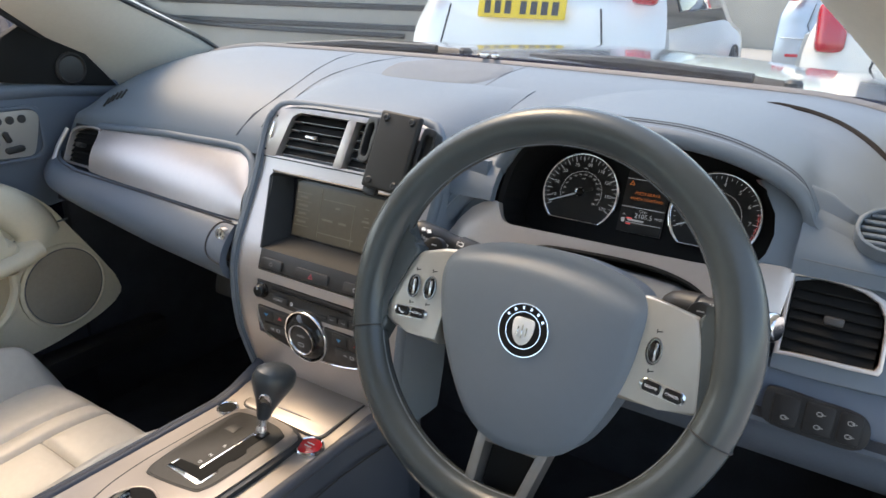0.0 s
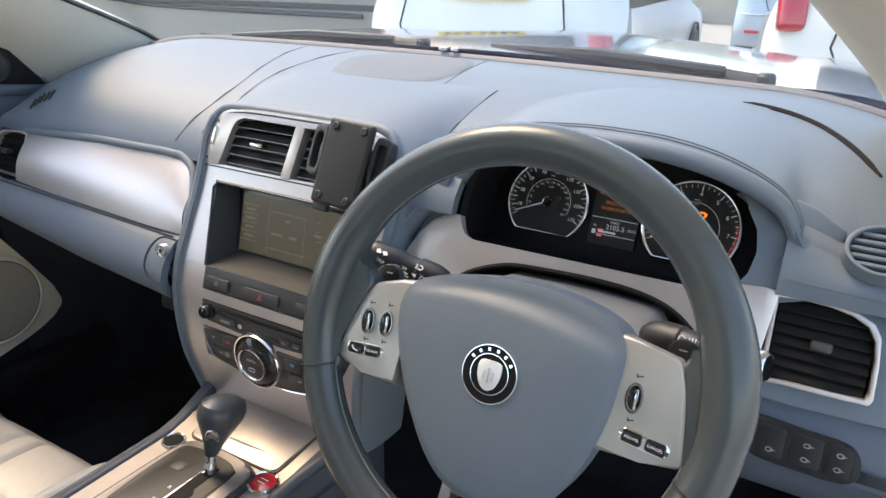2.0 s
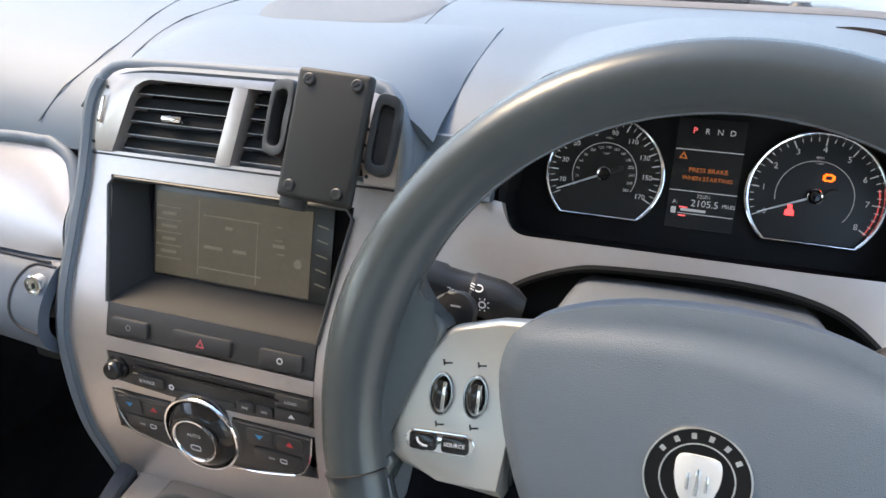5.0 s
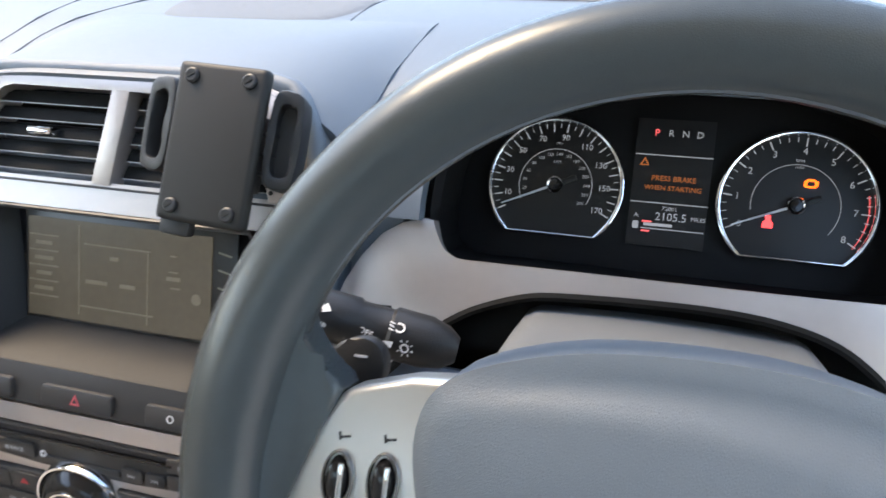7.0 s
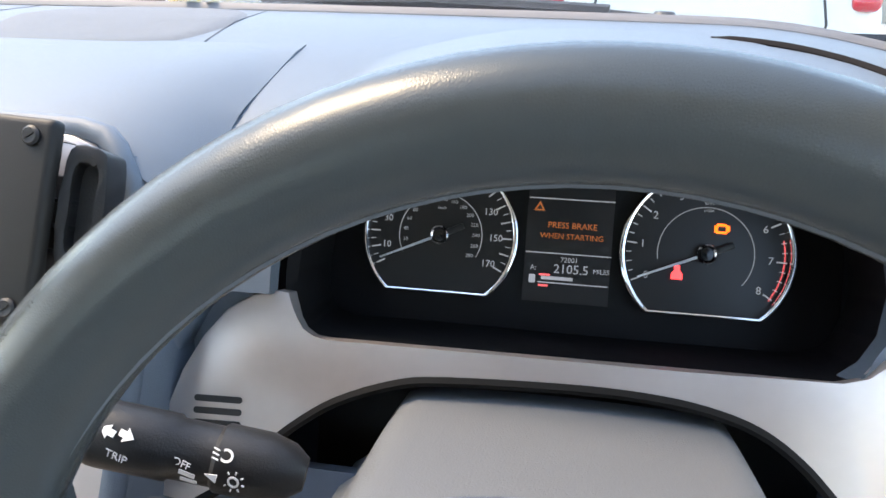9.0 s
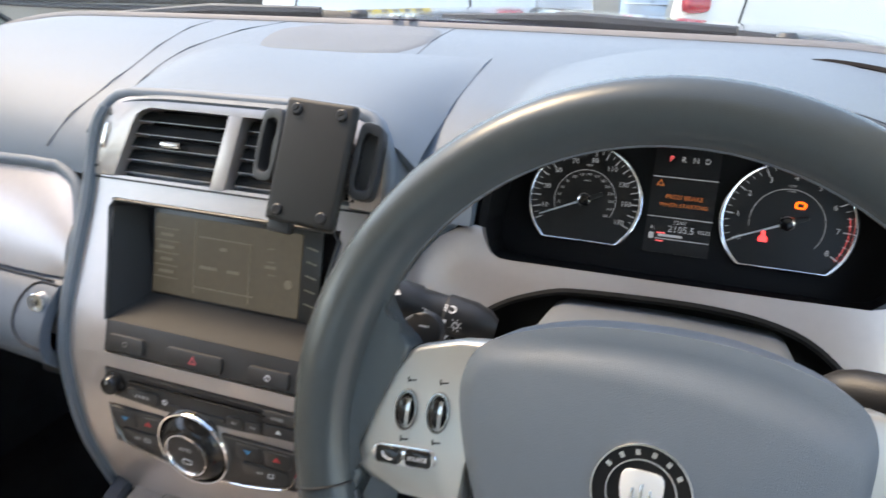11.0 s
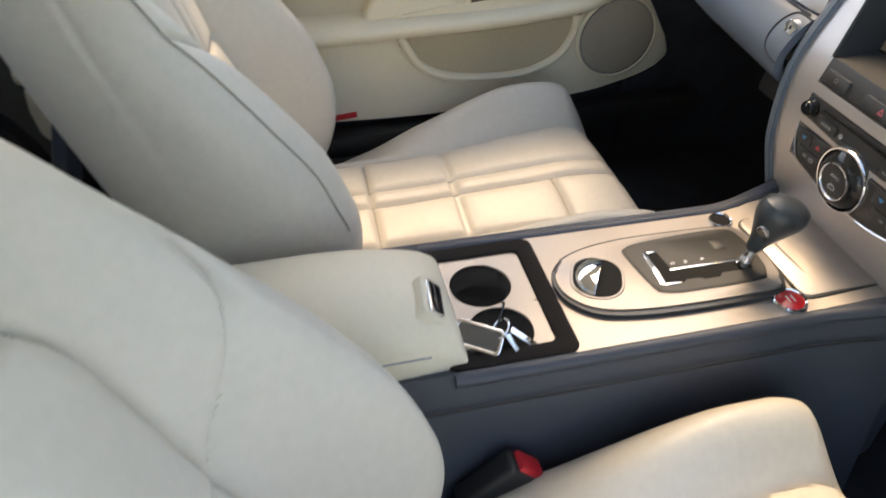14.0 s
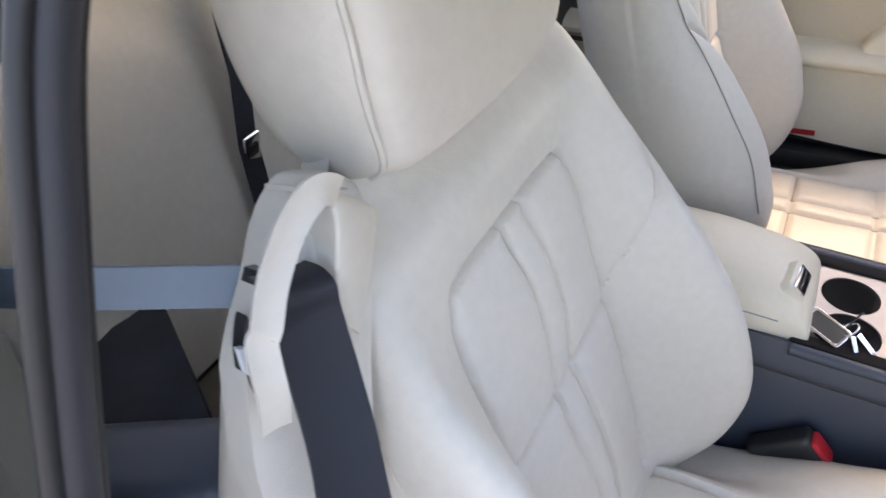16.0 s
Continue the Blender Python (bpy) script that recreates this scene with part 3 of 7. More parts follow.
# message display
DI = CL @ pose(.0, 0, .0005)
disp = part("display", prism([(-.0285, -.038), (.026, -.038), (.026, .055), (-.0285, .055)], -.003, 0, 0, DI), DIALBLACK, cluster, "dark message display with dim letters")
for y, w in ((.0285, .054), (-.0065, .054), (-.0135 - .012, .044)):
    part("rule", box(w, .0007, .0004, 0, DI @ pose(-.001 if w > .05 else .003, y, .0004)), NUM, disp)
words_on("gear_print", [("R", -.0045, .0445, .0068), ("N", .0055, .0445, .0068), ("D", .0155, .0445, .0068)], NUM, disp, DI @ pose(0, 0, .0004))
words_on("gear_letter", [("P", -.0145, .0445, .0072)], DIMRED, disp, DI @ pose(0, 0, .0004))
words_on("message", [("PRESS BRAKE", .0005, .0115, .0054), ("WHEN STARTING", .0005, .0045, .0050)], DIMAMBER, disp, DI @ pose(0, 0, .0004))
words_on("mileage", [("2105.5", .0015, -.0165, .0082), ("MILES", .0205, -.0165, .0042), ("72001", .0, -.0105, .0045), ("A:", -.0225, -.0165, .0045)], NUM, disp, DI @ pose(0, 0, .0004))
part("warning_triangle", ring([(-.0245, .0205), (-.0175, .0205), (-.021, .0265)], [(-.0230, .0213), (-.0190, .0213), (-.021, .0247)], 0, .0004, 0, DI), DIMAMBER, disp)
part("fuel_bar", box(.020, .0022, .0004, 0, DI @ pose(-.007, -.0225, .0004)), NUM, disp)
part("fuel_bar_end", box(.007, .0012, .0004, 0, DI @ pose(-.015, -.0205, .0006)), DIMRED, disp)
part("fuel_bar_end", box(.006, .0012, .0004, 0, DI @ pose(-.0155, -.0275, .0006)), DIMRED, disp)
part("fuel_symbol", prism(rrect(.0042, .0055, .001, 3), 0, .0004, 0, DI @ pose(-.0228, -.0235, .0004)), NUM, disp)

# driver's aluminium panel with the arch for the column
TR = at_face((.385, .196, .800), (0, -.927, .374))
top_line = [(.185, .044), (.171, .045), (.152, .044), (.144, .034), (.132, .0305), (.06, .030), (0, .0295), (-.06, .029), (-.128, .0283), (-.136, .0287), (-.1425, .0325), (-.1465, .0385), (-.149, .046), (-.151, .052), (-.157, .053)]
left_line = [(-.172, .049), (-.186, .040), (-.199, .024), (-.209, .005), (-.217, -.018), (-.224, -.04), (-.232, -.065)]
arch = [(-.20, -.07), (-.172, -.05), (-.156, -.031), (-.142, -.018), (-.12, -.003), (-.09, .009), (-.064, .0135), (0, .0165), (.04, .0160), (.07, .0125), (.095, .005), (.115, -.008), (.132, -.025), (.145, -.042), (.156, -.065)]
arch = [(p.x, p.y) for p in curve([(*q, 0) for q in arch], 4)]
right_line = [(.168, -.060), (.176, -.045), (.180, -.01)]


part("driver_trim", prism(top_line + left_line + arch + right_line, -.010, .002, .0012, TR), ALU, dash, "satin aluminium panel round the steering column")
for i in range(3):
    part("panel_slot", prism(rrect(.028, .0036, .0016, 4), -.001, .0026, 0, TR @ pose(-.1872, -.0098 - i * .0068, 0, 0, 0, 2)), BLACK, dash)
part("arch_lip", tube([TR @ Vector((x, y - .001, .001)) for x, y in arch], .0030, 6), VENTBLACK, dash)
# leather border round its left end, with stitching
border = [(-.160, .060), (-.176, .058), (-.193, .048), (-.208, .029), (-.219, .008), (-.227, -.016), (-.235, -.042), (-.243, -.07)]
part("trim_border", tube([TR @ Vector((x - .012, y + .008, -.009)) for x, y in [(p.x, p.y) for p in curve([(*q, 0) for q in border], 6)]], [.008 + .0085 * smoothstep(0, .14, k / 36) for k in range(len(curve([(*q, 0) for q in border], 6)))], 10), PAD, dash)
for dx in (.000, .0045):
    part("border_stitch", tube([TR @ Vector((p.x - .008 - dx, p.y + .008 + dx * .7, .0072 - dx * .10)) for p in curve([(*q, 0) for q in border], 6)], .0006, 5), SEAM, dash)
# leather face between cluster and end vent, and lower knee panel
# fascia between the centre stack and the binnacle
part("fascia", sheet(lambda u, v: (lerp(.145, .212, u), lerp(.196, .222, v) + .006 * (1 - u), lerp(.66, .895, v)), 8, 10, .01), PAD, dash)
part("cover_seam", tube([pad_point(x, .10) + Vector((0, -.001, .001)) for x in np.linspace(.572, .70, 16)], .0006, 6), DARKSEAM, dash)


def knee(u, v):
    x = lerp(.16, .71, u)
    z = lerp(.60, .752, v)
    return Vector((x, .200 - .022 * math.sin(math.pi * v) - (.01 if v > .5 else 0) + .05 * (1 - v) ** 3, z))


# dash vinyl coloured darker for the shade under the wheel
part("knee_panel", sheet(knee, 16, 14, .012), material("shaded_dash_vinyl", (0.09, 0.115, 0.155), 0.5, bump=0.3, bump_scale=800, pattern="leather"), dash)
# lamp switches under the end vent
FO = at_face((.616, .1665, .714), (0, -.95, .30))
SWITCH = material("switch_black", (0.013, 0.0135, 0.015), 0.5, spec=0.3, vary=0.1)
sw = part("switch_panel", prism(smooth_outline([(-.047, .010), (-.040, .018), (.0, .016), (.034, .014), (.046, .004), (.046, -.012), (.036, -.020), (.01, -.021), (-.036, -.019), (-.046, -.010)], 4), -.03, .003, .001, FO), SWITCH, dash, "black lamp switch panel")
for i, (x, w) in enumerate(((-.026, .024), (.0035, .026), (.030, .020))):
    b = part("switch", prism(rrect(w, .030, .003, 3), 0, .0042, .001, FO @ pose(x, -.0015, 0)), SWITCH, sw)
    for y in ((.006, -.007) if i else (-.007,)):
        part("symbol", ring(oval(.0032, .0024, 12), oval(.0023, .0015, 12), 0, .0004, 0, FO @ pose(x, y - .0015, .0042)), GREYPRINT, b)
        part("symbol", box(.0045, .0007, .0004, 0, FO @ pose(x + .003, y - .0015, .0044)), GREYPRINT, b)

# ---------------------------------------------------------------- centre stack
SY = table([.53, .56, .60, .63, .66, .70, .735, .83, .86, .92, .935], [.134, .128, .121, .119, .1195, .123, .134, .185, .197, .216, .222])
SYS = lambda z: sum(SY(z + d) for d in (-.012, -.006, 0, .006, .012)) / 5


def stack_at(x, z, lift=0.0, flat=False):
    """A pose on the stack's face: local x right, y up along the face, z out."""
    d = (SYS(z + .012) - SYS(z - .012)) / .024
    n = Vector((0, -1, d)).normalized()
    m = at_face((x, SYS(z), z), n)
    return m @ pose(0, 0, lift)


stack = thing("centre_stack", (0, .2, .56), "satin aluminium centre stack with black controls and screen", "centre stack")
SIDE_RAW = table([.52, .545, .60, .70, .78, .85, .89, .905, .915, .925, .932, .936], [.124, .130, .142, .150, .152, .153, .151, .147, .142, .132, .118, .100])
SIDE = lambda z: sum(SIDE_RAW(z + d) for d in (-.006, -.003, 0, .003, .006)) / 5


# leather flank all round the panel, merging into the dashboard
def flank(sign):
    def f(u, v):
        z = lerp(.52, .918, v)
        x = sign * (SIDE(z) + .001 + .022 * math.sin(u * math.pi / 2))
        y = SYS(z) - .003 * math.sin(min(1, u * 2.5) * math.pi) + .085 * (1 - math.cos(u * math.pi / 2))
        return Vector((x, y, z))
    return f


part("flank", sheet(flank(-1), 10, 40, .006), PAD, stack)
part("flank", sheet(flank(1), 10, 40, .006), PAD, stack)
# padded piping all round the panel
side_run = [(SIDE(z) + .0045, SYS(z) + .0015, z) for z in np.linspace(.545, .916, 40)]
top_run = [(.141, .220, .922), (.134, .2235, .9275), (.120, .2255, .9305), (.09, .2260, .9315), (.045, .2260, .9320)]
run = [(-x, y, z) for x, y, z in side_run + top_run] + [(0, .2260, .9320)] + [(x, y, z) for x, y, z in (side_run + top_run)[::-1]]
part("border_roll", tube(run, .0068, 10), PAD, stack, "padded leather roll round the stack")


# leather corner between the trim panel and the stack
part("corner_fill", sheet(lambda u, v: Vector((lerp(-.212, -.148, u), SYS(lerp(.75, .90, v)) + .016 + .012 * v + .02 * (1 - u) * v, lerp(.75, .90, v))), 6, 12, .008), PAD, stack)


def crown(u, v):
    x = lerp(-.176, .176, u)
    e = abs(2 * u - 1) ** 5
    y = lerp(.2145, .42, v)
    zt = .9350 - .040 * e
    z = lerp(zt, on_pad(x, .42, .0006).z, v) + .006 * math.sin(math.pi * v)
    if v < .1:
        z -= .004 * ((.1 - v) / .1) ** 2
    return Vector((x, y, max(z, on_pad(x, y, .0006).z if y > .21 else 0)))


part("crown", sheet(crown, 32, 18, .008), PAD, stack)


# face pieces: strips of aluminium round the openings
def strip(x0, x1, z0, z1, n=8, lift=.0, m=4):
    """A piece of the face between two sides (functions of z) and two heights."""
    f0 = x0 if callable(x0) else (lambda z: x0)
    f1 = x1 if callable(x1) else (lambda z: x1)

    def f(u, v):
        z = lerp(z0, z1, v)
        x = lerp(f0(z), f1(z), u)
        return stack_at(x, z, lift) @ Vector((0, 0, 0))
    return sheet(f, m, n, .012)


side_l, side_r = (lambda z: -SIDE(z)), (lambda z: SIDE(z))
SCR_L = table([.735, .835], [-.106, -.128])
SCR_R = table([.735, .835], [.106, .118])
part("face_side", strip(side_l, SCR_L, .705, .838, 14), ALU, stack)
part("face_side", strip(SCR_R, side_r, .705, .838, 14), ALU, stack)
part("face_bridge", strip(side_l, side_r, .838, .858, 4, 0, 12), ALU, stack)
part("face_bar", strip(lambda z: -.106, lambda z: .106, .694, .7075, 3, .001, 12), ALU, stack)
part("face_side", strip(side_l, lambda z: -.106, .60, .705, 14), ALU, stack)
part("face_side", strip(lambda z: .106, side_r, .60, .705, 14), ALU, stack)
part("face_bar", strip(lambda z: -.106, lambda z: .106, .655, .664, 2, .0, 12), ALU, stack)


def chin(u, v):
    x = lerp(-1, 1, u)
    z0 = .538 + .004 * (1 - x * x)
    z1 = .615 - .012 * (1 - x * x) - .0
    z = lerp(z0, z1, v)
    w = SIDE(z) - .003 * (1 - v) ** 3
    return stack_at(x * w, z) @ Vector((0, 0, 0))


part("face_chin", sheet(chin, 24, 10, .012), ALU, stack)
part("chin_edge", tube([chin(u, 0.0) for u in np.linspace(0, 1, 24)], .003, 6), ALU, stack)
# vents in one bezel
# light grey for strips that imitate the slats' reflections
SLAT_GLINT = material("slat_glint_grey", (0.36, 0.36, 0.35), 0.3, vary=0.05)
for sgn, (xa, xb, xc, xd) in ((-1, (-.126, -.019, -.109, -.005)), (1, (-.001, .122, .013, .108))):
    at = stack_at(0, .889, .001)
    o = [(xa, -.0315), (xb, -.0315), (xb + .001, -.030), (xd, .0315), (xd - .002, .033), (xc + .012, .033), (xc, .029), (xa - .001, -.027)]
    lo = lambda y, a=xa, c=xc: a + (c - a) * (y + .0315) / .065
    hi = lambda y, b=xb, d=xd: b + (d - b) * (y + .0315) / .065
    v = part("vent", prism(o, -.034, -.026, 0, at), VENTBLACK, stack, "black slatted air vent")
    for i in range(5):
        y = lerp(-.0315, .033, (i + .6) / 5.2)
        part("slat", box(hi(y) - lo(y) - .002, .011, .0022, .0007, at @ pose((lo(y) + hi(y)) / 2, y, -.010, -30), seg=1), VENTBLACK, v)
        # thin strip laid along the slat as its painted reflection
        part("slat_glint", box(hi(y) - lo(y) - .003, .0007, .0007, 0, at @ pose((lo(y) + hi(y)) / 2, y - .0046, -.0068)), SLAT_GLINT, v)
    part("tab", box(.021, .006, .012, .0022, at @ pose((xa + xb + xc + xd) / 4, .001, -.003)), CHROME, v, "chrome vent tab")
bez = at = stack_at(0, .889, .001)
bez_out = [(.10, .0428), (.118, .0415), (.130, .0375), (.139, .030), (.145, .020), (.149, .005), (.1515, -.015), (.153, -.034)]
bez_in = [(.124, -.034), (.1125, .018), (.1085, .027), (.103, .0320), (.096, .0335), (-.090, .0335), (-.098, .0325), (-.1065, .0275), (-.1115, .018), (-.127, -.034)]
part("bezel_top", prism((bez_out + bez_in + [(-x, y) for x, y in bez_out[::-1]])[::-1], -.030, .0015, .0012, bez), ALU, stack)
part("bezel_post", prism([(-.0185, -.0345), (-.0025, -.0345), (.0115, .0345), (-.0035, .0345)], -.020, .0015, .0012, bez), ALU, stack)
part("vent_wheel", box(.004, .026, .006, .0015, bez @ pose(-.140, .004, .001, 0, 0, -12)), CHROME, stack)
part("vent_wheel", box(.004, .026, .006, .0015, bez @ pose(.138, -.002, .001, 0, 0, 10)), BLACK, stack)
for x, y in ((-.149, -.026), (.126, -.028), (-.136, .024), (.132, .020)):
    part("bezel_dot", lathe([(.0016, 0), (.0016, .0022), (0, .0022)], 10, bez @ pose(x, y, 0)), BLACK, stack)
# split between bezel and face
part("bezel_gap", tube([stack_at(x, .8545, .0006) @ Vector() for x in np.linspace(-.152, .152, 16)], .0010, 5), BLACK, stack)


# screen in its recess
def recess():
    b = bmesh.new()
    o = [(-.106, .737), (.106, .737), (.118, .830), (.112, .8355), (-.122, .8355), (-.128, .830)]
    i = [(-.098, .742), (.098, .742), (.108, .826), (.104, .830), (-.106, .830), (-.110, .826)]
    A = [b.verts.new(stack_at(x, z, .0008) @ Vector()) for x, z in o]
    B = []
    for (x, z) in i:
        p = SCREEN @ Vector((x * .98, (z - .784) * 1.0, -.001))
        B.append(b.verts.new(p))
    n = len(o)
    for k in range(n):
        b.faces.new((A[k], A[(k + 1) % n], B[(k + 1) % n], B[k]))
    return b


SCREEN = at_face((0, .198, .784), (0, -.965, .262))
RECESS = material("recess_black", (0.015, 0.016, 0.018), 0.5, bump=0.2, bump_scale=900, vary=0.1)
part("screen_recess", recess(), RECESS, stack)
part("recess_edge", tube([stack_at(x, z, .0012) @ Vector() for x, z in [(-.106, .7365), (-.117, .785), (-.128, .829), (-.1225, .836), (-.06, .836), (.0, .836), (.06, .836), (.112, .836), (.1185, .829), (.112, .785), (.106, .7365)]], .0018, 6), CHARCOAL, stack)
LCD = material("screen_glass", (0.060, 0.051, 0.040), 0.24, vary=0.25, scale=7, emit=(0.9, 0.82, 0.62), emit_strength=0.010)
LCDLINE = material("screen_print", (0.10, 0.09, 0.072), 0.3, vary=0.3, emit=(0.95, 0.88, 0.66), emit_strength=0.016)
LCDDARK = material("screen_side", (0.045, 0.042, 0.038), 0.25)
scr = part("screen", box(.188, .086, .004, .001, SCREEN @ pose(-.004, 0, 0)), LCDDARK, stack, "switched-on brownish touch screen")
part("display", box(.164, .078, .001, 0, SCREEN @ pose(-.012, -.001, .0026)), LCD, scr)
for x, y, w, h in ((-.079, .024, .028, .0012), (-.079, .012, .028, .0012), (-.079, 0, .028, .0012), (-.079, -.012, .028, .0012), (-.079, -.024, .028, .0012), (-.046, 0, .0012, .070), (-.012, .021, .060, .0012), (.016, -.008, .0012, .055), (.038, .008, .008, .001), (.038, .020, .006, .001), (.040, -.004, .008, .001), (-.012, -.028, .066, .0012)):
    part("screen_line", box(w, h, .0004, 0, SCREEN @ pose(x, y, .0033)), LCDLINE, scr)
for x, y, w in ((-.03, -.008, .020), (-.002, -.008, .014), (-.014, .012, .008), (-.079, .018, .016), (-.079, .006, .018), (-.079, -.006, .015), (-.079, -.018, .018), (.038, .003, .012)):
    part("screen_words", box(w, .003, .0003, 0, SCREEN @ pose(x, y, .0033)), LCDLINE, scr)
part("screen_button", lathe([(.0042, 0), (.0042, .0006), (0, .0006)], 16, SCREEN @ pose(.058, -.010, .003)), LCDLINE, scr)
for i in range(5):
    part("side_mark", box(.011, .0012, .0004, 0, SCREEN @ pose(.080, .026 - i * .013, .0022, 0, 0, -12)), LCDLINE, scr)


# black control bands
def slab(name, x0, x1, z0, z1, lift, material_, parent, label="", bevel=.0012, cut=()):
    at = stack_at((x0 + x1) / 2, (z0 + z1) / 2, lift)
    w, h = x1 - x0, z1 - z0
    return part(name, prism(rrect(w, h, min(.003, h / 3), 3), -.010, 0, bevel, at), material_, parent, label), at


def panel_shape(pts, lift, name, material_, parent, label=""):
    b = bmesh.new()
    cx, cz = sum(p[0] for p in pts) / len(pts), sum(p[1] for p in pts) / len(pts)
    at = stack_at(cx, cz, lift)
    o = [(x - cx, z - cz) for x, z in pts]
    return part(name, prism(o[::-1], -.012, 0, .001, at), material_, parent, label), at


band, _ = panel_shape([(-.105, .738), (.105, .738), (.105, .7085), (-.105, .7085)], .001, "switch_band", CHARCOAL, stack, "black band of push switches")
for x0, x1 in ((-.098, -.058), (-.032, .028), (.055, .096)):
    k, at = slab("push_switch", x0, x1, .7115, .7265, .0045, CHARCOAL, band)
    if x0 == -.032:
        part("hazard_symbol", ring([(-.0042, -.0036), (.0042, -.0036), (0, .0042)], [(-.0024, -.0024), (.0024, -.0024), (0, .0020)], 0, .0005, 0, at), material("hazard_red", (0.55, 0.10, 0.12), 0.5), k)
    else:
        part("symbol", ring(oval(.003, .003, 6), oval(.0022, .0022, 6), 0, .0004, 0, at), material("grey_symbol", (.22, .22, .22), .5) if x0 < 0 else WHITE, k)
radio, _ = panel_shape([(-.1045, .6925), (.1045, .6925), (.104, .668), (.096, .664), (.040, .661), (-.040, .661), (-.096, .664), (-.104, .668)], .0005, "radio_panel", CHARCOAL, stack, "black radio panel with disc slot")
part("disc_slot", box(.150, .0045, .004, .001, stack_at(.0, .6885, .0)), BLACK, radio)
part("slot_lip", box(.150, .0016, .004, .0006, stack_at(.0, .6848, .002)), GLOSS, radio)
knob = part("volume_knob", lathe([(.0115, -.004), (.0115, .002), (.0092, .003), (.0088, .0085), (.0078, .0105), (0, .0105)], 24, stack_at(-.0935, .679, .001)), GLOSS, stack, "small black volume knob")
part("knob_mark", box(.0008, .004, .0006, 0, stack_at(-.0935, .6835, .0118)), WHITE, knob)
for x0, x1, z0, z1, w in ((-.079, -.043, .6655, .678, "SOURCE"), (.032, .0495, .6645, .675, "I<<"), (.0515, .068, .6645, .675, ">>I"), (.070, .1025, .679, .6905, "LOAD"), (.070, .1025, .6655, .6775, "")):
    k, at = slab("radio_button", x0, x1, z0, z1, .003, CHARCOAL, radio)
    if w:
        words_on("print", [(w, 0, 0, .0045)], DIM, k, at @ pose(0, 0, .0003))
    else:
        part("eject_symbol", prism([(-.003, -.001), (.003, -.001), (0, .003)], 0, .0004, 0, at), WHITE, k)
k, at = slab("fan_button", -.040, .030, .6645, .6705, .0022, CHARCOAL, radio)
part("fan_symbol", ring(oval(.0032, .0032, 5), oval(.0016, .0016, 5), 0, .0004, 0, stack_at(-.034, .673, .0035)), WHITE, radio)
clim, _ = panel_shape([(-.103, .6535), (.103, .6535), (.100, .630), (.090, .613), (.074, .6065), (.04, .600), (0, .598), (-.04, .600), (-.074, .6065), (-.090, .613), (-.100, .630)], .0012, "climate_panel", CHARCOAL, stack, "black climate panel with a round dial")
BLUE = material("blue_print", (0.05, 0.28, 0.55), 0.5)
REDP = material("red_print", (0.6, 0.05, 0.06), 0.5)
for sx in (-1, 1):
    for x, up, m in ((-.085 if sx < 0 else .053, -1, BLUE), (-.058 if sx < 0 else .083, 1, REDP)):
        k, at = slab("temperature_button", x - .013, x + .013, .634, .6505, .0035, CHARCOAL, clim)
        part("arrow", prism([(-.004, -.002 * up), (.004, -.002 * up), (0, .003 * up)][::up], 0, .0004, 0, at @ pose(0, .001, 0)), m, k)
    k, at = slab("screen_heat_button", sx * .069 - .024, sx * .069 + .024, .6145, .631, .003, CHARCOAL, clim)
    words_on("print", [("ON", -.006, 0, .004)], DIM, k, at @ pose(0, 0, .0003))
    part("symbol", ring(rrect(.007, .005, .0015, 2), rrect(.0056, .0036, .001, 2), 0, .0004, 0, at @ pose(.006, 0, 0)), DIM, k)
part("panel_edge", tube([stack_at(x, z, .002) @ Vector() for x, z in [(p.x, p.y) for p in curve([(-.1035, .6535, 0), (-.1005, .630, 0), (-.0905, .6125, 0), (-.074, .6058, 0), (-.04, .5993, 0), (0, .5973, 0), (.04, .5993, 0), (.074, .6058, 0), (.0905, .6125, 0), (.1005, .630, 0), (.1035, .6535, 0)], 4)]], .0009, 6), CHROME, stack, "thin chrome edge of the climate panel")
DIAL = stack_at(-.007, .631, .0015)
dial = part("climate_dial", lathe([(.0395, -.004), (.0395, .003), (.0385, .0050), (.0368, .0050), (.0360, .003), (.0360, 0)], 48, DIAL), CHROME, stack, "chrome-ringed climate dial")
part("dial_body", lathe([(.0362, .001), (.0345, .004), (.0295, .0095), (.0255, .0125), (.0235, .0130), (.021, .0120)], 48, DIAL), GLOSS, dial)
part("dial_ring", lathe([(.0228, .0120), (.0226, .0139), (.0213, .0142), (.0203, .0131), (.0200, .010)], 48, DIAL), CHROME, dial)
part("dial_cap", lathe([(.0196, .006), (.0196, .0121), (.017, .0129), (0, .0129)], 40, DIAL), CHARCOAL, dial)
words_on("print", [("AUTO", 0, .006, .0052)], DIM, dial, DIAL @ pose(0, 0, .0132))
part("symbol", ring(rrect(.011, .006, .002, 3), rrect(.009, .004, .001, 3), 0, .0004, 0, DIAL @ pose(0, -.0075, .0130)), DIM, dial)

# phone holder clipped to the vent
PH = at_face((.1110, .156, .9045), (-.02, -.915, .40)) @ pose(0, 0, 0, 0, 0, -3)
phone = thing("phone_holder", (.1, .17, .85), "black plastic phone holder clipped to the air vent", "phone holder")
part("plate", box(.062, .098, .009, .004, PH @ pose(0, 0, -.0045), seg=3), SOFTBLACK, phone)
